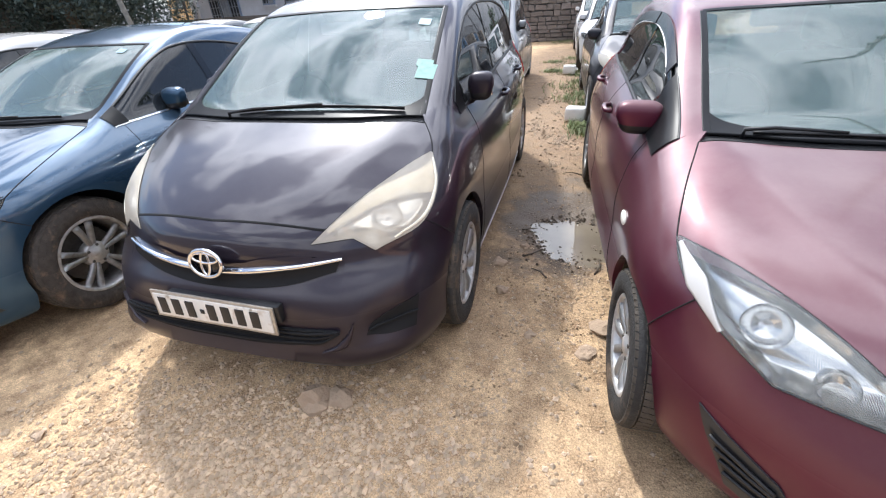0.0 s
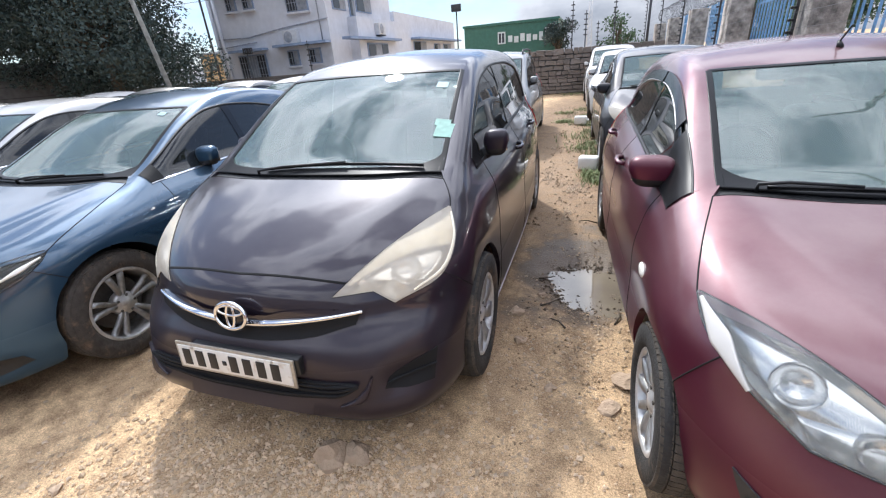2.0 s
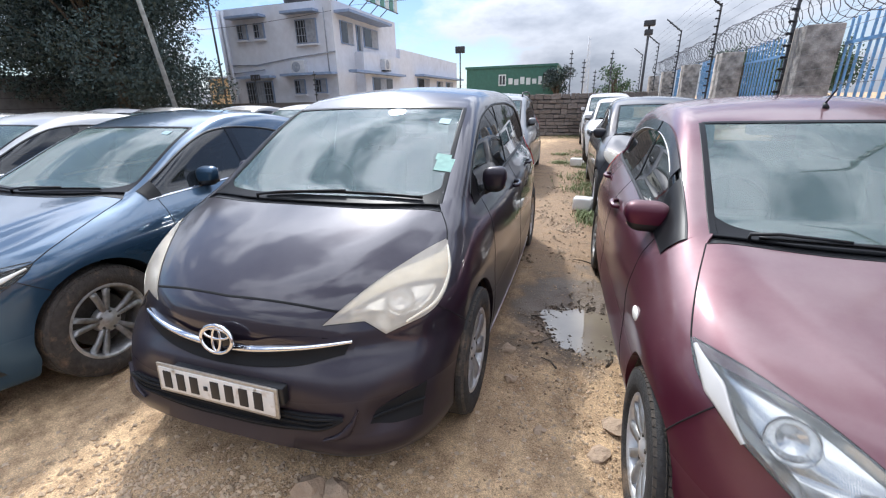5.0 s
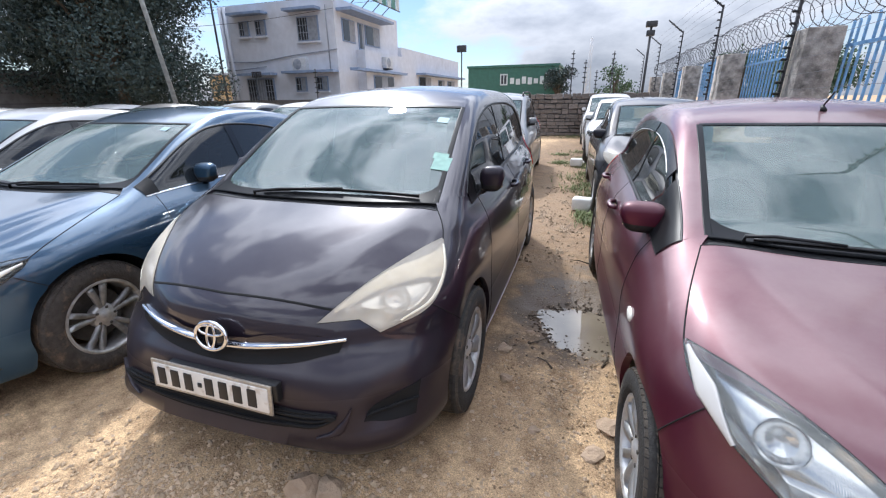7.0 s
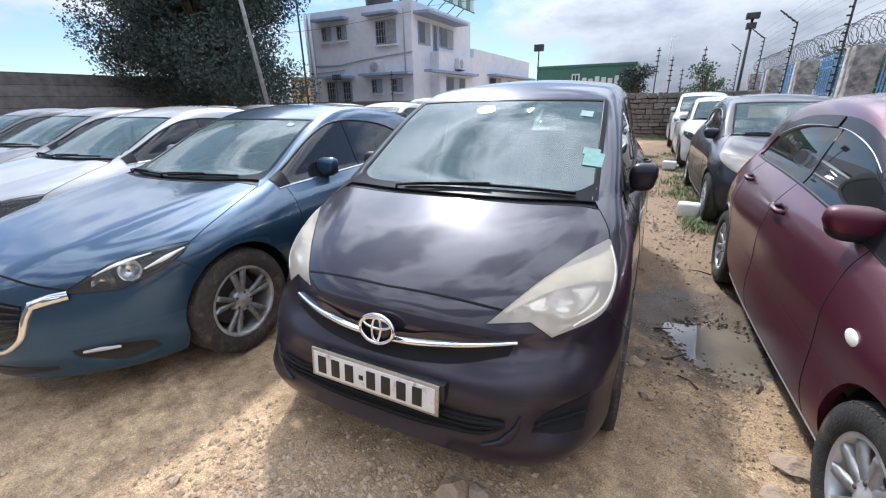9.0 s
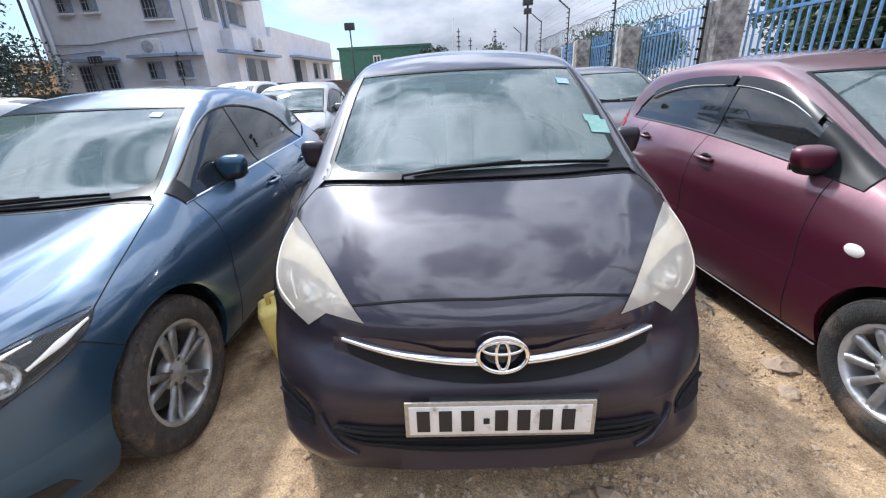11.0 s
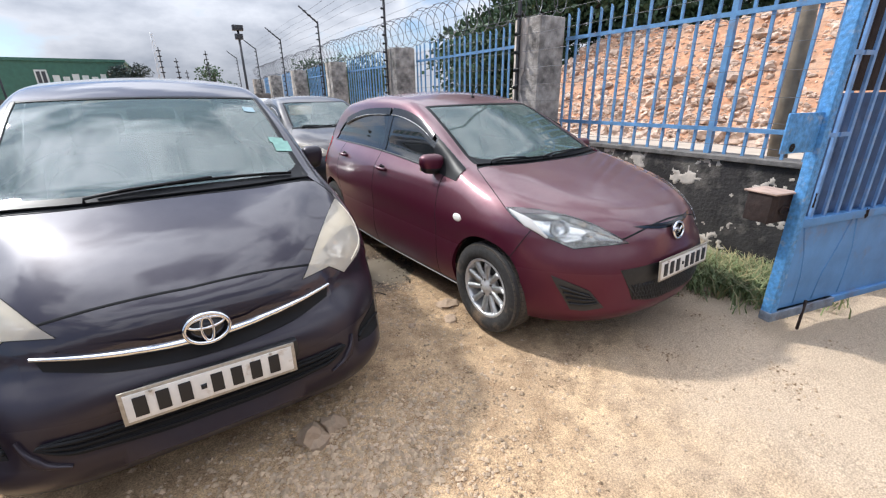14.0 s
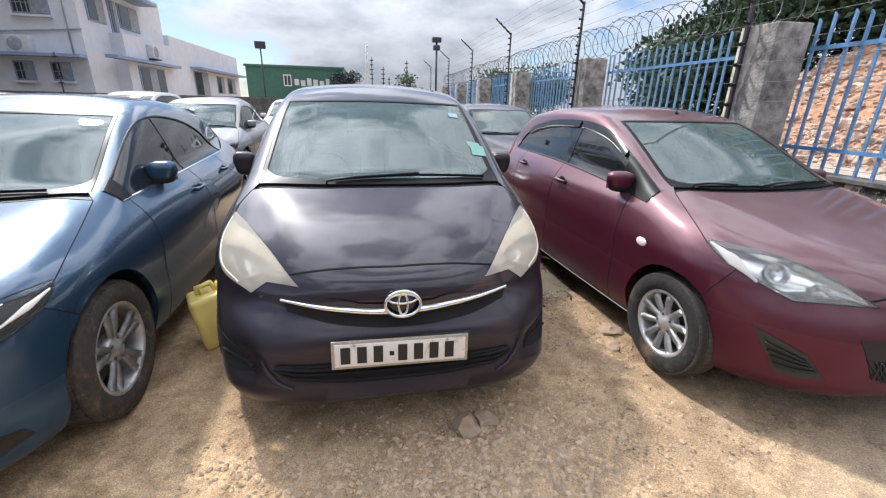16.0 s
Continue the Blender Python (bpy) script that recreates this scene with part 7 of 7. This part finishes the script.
HATCH_K = dict(
    length=3.885, axles=(0.70, 3.19), tyre=0.295, rim=0.19, track=0.755, sill=0.20, doors=(1.22, 2.17, 3.02),
    belt=line((1.0, 0.91), (1.12, 0.925), (1.40, 0.962), (1.7, 0.99), (3.5, 1.09)), dlo=line((1.06, 0.925), (1.3, 1.09), (1.6, 1.25), (1.95, 1.34), (2.4, 1.36), (2.9, 1.32), (3.2, 1.24), (3.40, 1.12)), glass_y=(1.07, 3.40),
    lamp=[(0.362, 0.071, 0.672), (0.609, 0.233, 0.645), (0.745, 0.42, 0.735), (0.772, 0.60, 0.822)],
    lamp_inner_mid=(0.56, 0.305, 0.805), lamp_outer_mid=(0.772, 0.52, 0.78), hood_front=(0, 0.045, 0.765), cowl_corner=(0.66, 1.00, 1.0), cowl_bow=0.12,
    ws_bottom=(0.62, 1.06, 1.015), ws_base_bow=0.12, ws_top=(0.53, 1.79, 1.385), ws_top_bow=0.09, rear_top=(0.46, 3.40, 1.36), rear_bottom=(0.55, 3.72, 1.08),
    mirror=(0.80, 1.33, 0.995), mirror_size=(0.19, 0.12, 0.135), mirror_arm=0.02, spokes="nine", lens=MILKY, bowl=RIBSWHITE, bulbs=(("main_bulb", 0.52, 0.42, 0.050, BOWL), ("side_bulb", 0.45, 0.17, 0.036, BOWL)), sail=0.34,
    waist_mat=BLACK, sill_mat=DULLSILL, sill_w=0.005, visor=(1.46, 3.20),
    wipers=[((0.55, 1.05, 1.03), (-0.02, 0.93, 1.02), (-0.1, 0.94, 1.01)), ((-0.05, 0.93, 1.02), (-0.50, 1.0, 1.02), (-0.52, 1.02, 1.01))],
    plate=pose(0.03, -0.065, 0.515, -4, 0, 0))

SPORT = Body(
    w=0.8975, wrap=0.60, wrap_p=line((0.2, 2.6), (0.5, 2.4), (0.75, 2.3)), rwrap=0.45, k_hood=0.08, k_side=0.14,
    nose=line((0.12, 0.12), (0.25, 0.0), (0.40, -0.02), (0.55, 0.0), (0.65, 0.03), (0.72, 0.06), (0.80, 0.14), (1.1, 0.9)),
    side=line((0.15, 0.83), (0.3, 0.875), (0.52, 0.8975), (0.72, 0.89), (0.86, 0.84), (0.96, 0.77), (1.06, 0.70)),
    taper=line((0, 0.90), (0.5, 0.97), (0.95, 1.0), (3.5, 1.0), (4.46, 0.86)),
    hood=line((0.0, 0.70), (0.2, 0.77), (0.5, 0.85), (0.9, 0.93), (1.3, 0.985), (1.6, 1.0), (3.0, 1.03), (4.4, 1.06)),
    crown=line((0, 0.05), (0.6, 0.08), (1.2, 0.05), (4.4, 0.05)),
    tail=line((0.2, 4.36), (0.5, 4.46), (0.8, 4.44), (1.1, 4.30)),
    ws=line((0.9, 1.07), (1.0, 1.30), (1.36, 2.02), (1.5, 2.35)), ws_bow=0.30, ws_n=0.44,
    gside=line((0.9, 0.79), (1.0, 0.755), (1.12, 0.71), (1.33, 0.62), (1.46, 0.55)),
    gtaper=line((1.0, 1.0), (2.6, 0.99), (3.4, 0.90), (4.2, 0.72)),
    roof=line((1.6, 1.27), (1.95, 1.36), (2.3, 1.43), (2.75, 1.45), (3.3, 1.395), (3.8, 1.29), (4.2, 1.17)), roof_bow=0.14,
    bl=line((0.9, 4.44), (1.05, 4.30), (1.30, 3.90), (1.45, 3.65)), bl_bow=0.25,
    flares=((0.95, 0.74, 0.45, 0.11, 0.018), (3.6, 0.78, 0.5, 0.13, 0.020), (2.25, 0.55, 0.85, 0.13, -0.012)),
    fronts=((0.69, 0.300, 0.095, 0.036, -0.026), (0.0, 0.25, 0.6, 0.03, -0.016), (0.0, 0.195, 0.75, 0.03, 0.014)),
    ridges=((0.44, 0.25, 0.60, 1.25, 0.16, 0.013),))
SPORT_K = dict(
    length=4.46, axles=(0.93, 3.63), tyre=0.325, rim=0.215, track=0.79, tyre_w=0.21, sill=0.20, doors=(1.46, 2.36, 3.12),
    belt=line((1.3, 0.945), (2.0, 0.96), (3.9, 1.06)), dlo=line((1.38, 0.95), (1.62, 1.14), (1.92, 1.285), (2.3, 1.355), (2.7, 1.335), (3.05, 1.26), (3.32, 1.15), (3.46, 1.06)), glass_y=(1.40, 3.46),
    lamp=[(0.55, 0.225, 0.625), (0.725, 0.385, 0.612), (0.836, 0.607, 0.705), (0.838, 0.70, 0.770)],
    lamp_inner_mid=(0.69, 0.42, 0.742), lamp_outer_mid=(0.845, 0.66, 0.738), hood_front=(0, 0.075, 0.735), cowl_corner=(0.72, 1.30, 0.955), cowl_bow=0.14,
    ws_bottom=(0.67, 1.37, 0.98), ws_base_bow=0.14, ws_top=(0.55, 2.08, 1.37), ws_top_bow=0.09, rear_top=(0.44, 3.75, 1.27), rear_bottom=(0.54, 4.22, 1.06),
    mirror=(0.825, 1.885, 1.0), mirror_size=(0.17, 0.12, 0.14), mirror_arm=0.02, spokes="twin", rim_mat=DARKALLOY, tyre_mat=MUDRUBBER, lens=LENS, bowl=BLACK,
    bulbs=(("main_bulb", 0.55, 0.40, 0.052, BOWL), ("side_bulb", 0.45, 0.17, 0.046, BOWL)), sail=0.10, waist_mat=CHROME,
   
    wipers=[((0.52, 1.33, 1.0), (-0.05, 1.22, 0.995), (-0.12, 1.22, 0.985)), ((-0.1, 1.22, 0.995), (-0.58, 1.30, 1.0), (-0.6, 1.30, 0.985))],
    plate=pose(0, -0.03, 0.40, -4, 0, 0))

mpv = car("compact_mpv", pose(0.017, 0.0, 0, 0, 0, 1.0), "dark plum compact car with yellowed headlights, parked on sand", "car", MPV, PLUM, MPV_K)
hatch = car("hatchback", pose(2.403, -0.365, 0, 0, 0, 2.5), "dusty maroon hatchback with silver alloy wheels beside the fence", "car", HATCH, MAROON, HATCH_K)
sport = car("sport_hatchback", pose(-2.093, -0.585, 0, 0, 0, 2.5), "metallic blue hatchback with muddy tyres and dark alloys", "car", SPORT, BLUE, SPORT_K)


# --- front of the plum car ---
B0 = MPV
off = lambda P, dx: [(x + dx, y, z) for x, y, z in P]
zig0 = lambda c, *p: [(-x, y, z) for x, y, z in p[::-1]] + [c] + [(x, y, z) for x, y, z in p]
fascia("upper_grille", off(zig0((0, -0.02, 0.570), (0.16, -0.01, 0.574), (0.335, 0.035, 0.586), (0.455, 0.10, 0.610)), 0.02), off(zig0((0, 0, 0.640), (0.16, 0.01, 0.648), (0.335, 0.05, 0.658), (0.475, 0.11, 0.664)), 0.02), SEAM, mpv, B0, 0.009, 0.012, n=60, m=14)
ribbon("grille_bar", [B0.curve(off(zig0((0, -0.005, 0.626), (0.08, 0, 0.631), (0.22, 0.02, 0.648), (0.36, 0.06, 0.657), (0.482, 0.11, 0.665)), 0.02), 60)], 0.033, CHROME, mpv, B0, 0.017, "bright chrome bar", 0.012)
badge(mpv, (0.02, -0.030, 0.679), (0.071, 0.052), -12)
fascia("lower_grille", zig0((0, -0.05, 0.338), (0.2, -0.05, 0.342), (0.34, -0.03, 0.350), (0.44, 0.0, 0.362), (0.50, 0.01, 0.415)), zig0((0, -0.05, 0.43), (0.2, -0.05, 0.43), (0.34, -0.03, 0.430), (0.44, 0.0, 0.428), (0.492, 0.01, 0.420)), SEAM, mpv, B0, 0.010, 0.014, n=60, m=14, slats=3, slat_mat=SEAM)
for s in (-1, 1):
    fog = [(s * x, y, z) for x, y, z in ((0.575, 0.05, 0.372), (0.64, 0.09, 0.350), (0.735, 0.17, 0.345))]
    fog_t = [(s * x, y, z) for x, y, z in ((0.60, 0.06, 0.415), (0.67, 0.11, 0.448), (0.765, 0.20, 0.478))]
    fascia("fog_recess", fog, fog_t, SEAM, mpv, B0, 0.003, 0.006, 24, 10, slats=1, slat_mat=SEAM)
    ribbon("recess_edge", [B0.curve([(s * 0.43, -0.01, 0.318), (s * 0.495, 0.01, 0.345), (s * 0.53, 0.02, 0.392), (s * 0.545, 0.03, 0.440)], 24)], 0.034, PLUM, mpv, B0, 0.012, "", 0.006)
bm = bmesh.new()
box(bm, -0.20, 0.305, -0.062, -0.03, 0.47, 0.542, bevel=0.004)
part("plate_bracket", bm, BLACK, mpv)
for nm, c0, c1, c2, m0 in (("paper_sticker", (0.535, 1.02, 1.20), (0.615, 1.02, 1.195), 0.030, (0.30, 0.62, 0.55)), ("paper_sticker", (0.545, 0.955, 1.145), (0.635, 0.96, 1.14), 0.060, (0.32, 0.70, 0.62))):
    p0, p1 = np.array(c0), np.array(c1)
    up = np.array([0, 0.75, 0.42]) * c2 / 0.5
    lo, hi = ends(p0, p1, 8), ends(p0 + up, p1 + up, 8)
    skin(nm, B0.patch(lo, hi, ends(lo[0], hi[0], 5), ends(lo[-1], hi[-1], 5), 0.0015), STICKER, mpv, B0, 0.0, "pale green paper sticker")
for at in ((0.50, 1.32, 1.375),):
    c = B0.lay(np.array([at]))[0]
    lo, hi = ends(c + [-0.032, -0.02, -0.012], c + [0.032, -0.02, -0.012], 6), ends(c + [-0.032, 0.03, 0.016], c + [0.032, 0.03, 0.016], 6)
    skin("round_sticker", B0.patch(lo, hi, ends(lo[0], hi[0], 4), ends(lo[-1], hi[-1], 4), 0.001), STICKERBLUE, mpv, B0, 0.0)
bm = bmesh.new()
box(bm, -0.11, 0.11, 1.31, 1.34, 1.335, 1.395, bevel=0.012)
part("rear_view_mirror", bm, GLOSS, mpv)
for s in (-1, 1):
    ribbon("lamp_rim", [B0.curve([(s * x, y, z) for x, y, z in ((0.727, 0.555, 0.895), (0.752, 0.47, 0.82), (0.735, 0.37, 0.745), (0.66, 0.245, 0.698))], 24)], 0.016, CREAM, mpv, B0, 0.005, "yellowed cream plastic inside the lens", 0.008)

# --- front and side of the maroon car ---
B0 = HATCH
fascia("upper_slot", zig0((0, 0.02, 0.715), (0.12, 0.03, 0.718), (0.25, 0.065, 0.735)), zig0((0, 0.04, 0.742), (0.12, 0.05, 0.744), (0.30, 0.09, 0.748)), GLOSS, hatch, B0, 0.002, 0.006)
badge(hatch, (0.0, -0.012, 0.700), (0.052, 0.046), -10, False)
gl0, gl1 = zig0((0, -0.045, 0.325), (0.2, -0.02, 0.328), (0.345, 0.03, 0.36)), zig0((0, -0.04, 0.555), (0.2, -0.02, 0.553), (0.43, 0.06, 0.535))
lg = fascia("lower_grille", gl0, gl1, BLACK, hatch, B0, 0.002, 0.008)
mesh_bars(lg, B0, gl0, zig0((0, -0.045, 0.45), (0.2, -0.02, 0.45), (0.39, 0.04, 0.45)), GREYPLASTIC, 16, 0.006)
for s in (-1, 1):
    lo = [(s * x, y, z) for x, y, z in ((0.62, 0.21, 0.30), (0.55, 0.16, 0.30), (0.485, 0.10, 0.325))]
    hi = [(s * x, y, z) for x, y, z in ((0.705, 0.29, 0.50), (0.63, 0.21, 0.465), (0.55, 0.15, 0.425))]
    fr = fascia("fog_panel", lo, hi, GREYPLASTIC, hatch, B0, 0.006, 0.012, 20, 10)
    fascia("fog_insert", [(s * x, y, z) for x, y, z in ((0.625, 0.21, 0.325), (0.56, 0.16, 0.325), (0.51, 0.11, 0.345))], [(s * x, y, z) for x, y, z in ((0.675, 0.26, 0.46), (0.62, 0.21, 0.435), (0.555, 0.15, 0.40))], BLACK, fr, B0, 0.009, 0.0, 20, 10, slats=4)
    rp = B0.lay(np.array([[s * 0.845, 0.955, 0.703]]))[0]
    bm = bmesh.new()
    bmesh.ops.create_uvsphere(bm, u_segments=16, v_segments=10, radius=0.044)
    bmesh.ops.scale(bm, vec=(0.22, 1.0, 0.60), verts=bm.verts)
    bmesh.ops.translate(bm, vec=rp, verts=bm.verts)
    part("side_repeater", bm, LAMPWHITE, hatch, "clear silver-white indicator lens")
bm = bmesh.new()
ap = B0.lay(np.array([[0.0, 1.86, 1.44]]))[0]
tube(bm, [ap, ap + [0, 0.02, 0.025]], 0.014, 8, True, 0.008)
tube(bm, [ap + [0, 0.018, 0.02], ap + [0, -0.05, 0.085]], 0.004, 6)
part("roof_antenna", bm, BLACK, hatch)

for s in (-1, 1):
    ribbon("lamp_edge", [B0.curve([(s * x, y, z) for x, y, z in ((0.690, 0.350, 0.695), (0.715, 0.42, 0.735), (0.738, 0.50, 0.775), (0.758, 0.58, 0.812))], 20)], 0.056, PALESTRIP, hatch, B0, 0.006, "pale strip inside the lamp edge", 0.012)

# --- front of the blue car ---
B0 = SPORT
gl0, gl1 = zig0((0, 0.0, 0.38), (0.25, 0.03, 0.383), (0.40, 0.08, 0.43)), zig0((0, 0.03, 0.645), (0.25, 0.06, 0.63), (0.43, 0.12, 0.59))
fascia("front_grille", gl0, gl1, GLOSS, sport, B0, 0.002, 0.01, slats=6, slat_mat=BLACK)
for s in (-1, 1):
    ribbon("grille_frame", [B0.curve([(s * x, y, z) for x, y, z in ((0.56, 0.22, 0.612), (0.47, 0.14, 0.59), (0.445, 0.125, 0.54), (0.42, 0.09, 0.44), (0.36, 0.055, 0.385), (0.2, 0.02, 0.368), (0.0, 0.0, 0.365))], 50)], 0.026, CHROME, sport, B0, 0.016, "bright chrome grille frame", 0.038)
    lo = [(s * x, y, z) for x, y, z in ((0.585, 0.21, 0.300), (0.69, 0.32, 0.252), (0.785, 0.47, 0.270))]
    hi = [(s * x, y, z) for x, y, z in ((0.56, 0.20, 0.350), (0.69, 0.31, 0.348), (0.775, 0.44, 0.318))]
    fascia("fog_recess", lo, hi, BLACK, sport, B0, 0.002, 0.006, 20, 8)
    ribbon("fog_strip", [B0.curve([(s * x, y, z) for x, y, z in ((0.60, 0.22, 0.338), (0.65, 0.27, 0.338), (0.70, 0.33, 0.334))], 16)], 0.020, PALESTRIP, sport, B0, 0.014, "clear fog lamp strip", 0.008)
    ribbon("grille_wing", [B0.curve([(s * x, y, z) for x, y, z in ((0.585, 0.24, 0.622), (0.53, 0.19, 0.612), (0.465, 0.135, 0.590))], 16)], 0.050, CHROME, sport, B0, 0.016, "broad chrome wing of the grille", 0.044)
    ribbon("lamp_strip", [B0.curve([(s * x, y, z) for x, y, z in ((0.77, 0.49, 0.690), (0.81, 0.58, 0.722), (0.838, 0.665, 0.752))], 16)], 0.024, LAMPWHITE, sport, B0, 0.007, "", 0.008)
    ribbon("lamp_brow", [B0.curve([(s * x, y, z) for x, y, z in ((0.64, 0.33, 0.690), (0.70, 0.42, 0.727), (0.77, 0.54, 0.752))], 16)], 0.022, CHROME, sport, B0, 0.006, "", 0.006)
fascia("lower_intake", zig0((0, 0.0, 0.215), (0.3, 0.05, 0.22), (0.5, 0.14, 0.245)), zig0((0, 0.0, 0.29), (0.3, 0.05, 0.29), (0.5, 0.14, 0.275)), BLACK, sport, B0, 0.002, 0.006)
c = B0.lay(np.array([(0.43, 1.96, 1.325)]))[0]
lo, hi = ends(c + [-0.03, -0.025, -0.012], c + [0.03, -0.025, -0.012], 6), ends(c + [-0.03, 0.025, 0.012], c + [0.03, 0.025, 0.012], 6)
skin("round_sticker", B0.patch(lo, hi, ends(lo[0], hi[0], 4), ends(lo[-1], hi[-1], 4), 0.001), STICKERBLUE, sport, B0, 0.0)


def variant(K, **changes):
    return {**K, "plate": None, "wipers": K["wipers"], **changes}


far_cars = [
    ("hatchback", HATCH, HATCH_K, NAVY, pose(2.30, 4.15, 0, 0, 0, 2.0), "dusty navy hatchback with yellowed headlights", dict(lens=OLDLENS)),
    ("sedan", SPORT, SPORT_K, PEARL, pose(2.15, 8.6, 0, 0, 0, 1.0), "white car parked in the row along the fence", {}),
    ("minivan", MPV, MPV_K, PEARL, pose(1.95, 13.2, 0, 0, 0, 1.0), "tall white van at the end of the row", dict(lens=LENS)),
    ("station_wagon", MPV, MPV_K, SILVER, pose(-0.45, 5.7, 0, 0, 0, 2.0), "silver-white estate car with roof rails", dict(lens=LENS)),
    ("sedan", SPORT, SPORT_K, SILVER, pose(-2.93, 5.0, 0, 0, 0, 2.0), "dusty silver car behind the blue hatchback", {}),
    ("sedan", SPORT, SPORT_K, PALESILVER, pose(-4.45, -0.30, 0, 0, 0, 2.0), "pale silver car with a dusty roof beside the blue hatchback", {}),
    ("sedan", SPORT, SPORT_K, GREYCAR, pose(-7.0, 0.1, 0, 0, 0, 2.0), "dark grey car in the front row", {}),
    ("hatchback", HATCH, HATCH_K, PEARL, pose(-2.1, 10.2, 0, 0, 0, 2.0), "white hatchback in a back row", {}),
    ("hatchback", HATCH, HATCH_K, RED, pose(-4.3, 10.2, 0, 0, 0, 2.0), "red hatchback in a back row", {}),
    ("sedan", SPORT, SPORT_K, PEARL, pose(-5.05, 5.4, 0, 0, 0, 2.0), "white car in the second row", {}),
    ("sedan", SPORT, SPORT_K, GREYCAR, pose(-7.1, 5.6, 0, 0, 0, 2.0), "grey car in the second row", {}),
    ("sedan", SPORT, SPORT_K, SILVER, pose(-9.5, 5.2, 0, 0, 0, 2.0), "silver car in the second row", {}),
    ("compact_mpv", MPV, MPV_K, PEARL, pose(-6.6, 10.8, 0, 0, 0, 2.0), "white car in a back row", dict(lens=LENS)),
    ("sedan", SPORT, SPORT_K, NAVY, pose(-9.6, 0.3, 0, 0, 0, 2.0), "dark blue car in the front row", {}),
    ("sedan", SPORT, SPORT_K, PEARL, pose(-12.0, 5.5, 0, 0, 0, 2.0), "white car in the second row", {}),
]
PAINTS = {PALESILVER, PLUM, MAROON, BLUE, NAVY, PEARL, SILVER, RED, GREYCAR}
made = {}
for nm, BB, K0, m0, at0, lab, ch in far_cars:
    key = (id(BB), len(ch))
    if key not in made:
        made[key] = car(nm, at0, lab, "car", BB, m0, variant(K0, mirror_mat=m0, **ch), detail=1, group="parked cars")
        continue
    c = copy_thing(made[key], at0)
    c.name = nm
    tagged(c, lab, "car", "parked cars")
    if nm == "station_wagon":
        for s in (-1, 1):
            bm = bmesh.new()
            tube(bm, [(s * 0.56, 1.75, 1.50), (s * 0.56, 1.85, 1.575), (s * 0.56, 2.6, 1.60), (s * 0.55, 3.3, 1.575), (s * 0.54, 3.42, 1.48)], 0.016, 8)
            part("roof_rail_bar", bm, BLACK, c, "black roof rail")
    for o in c.children_recursive:
        for sl in o.material_slots:
            if sl.material in PAINTS:
                sl.link = "OBJECT"
                sl.material = m0
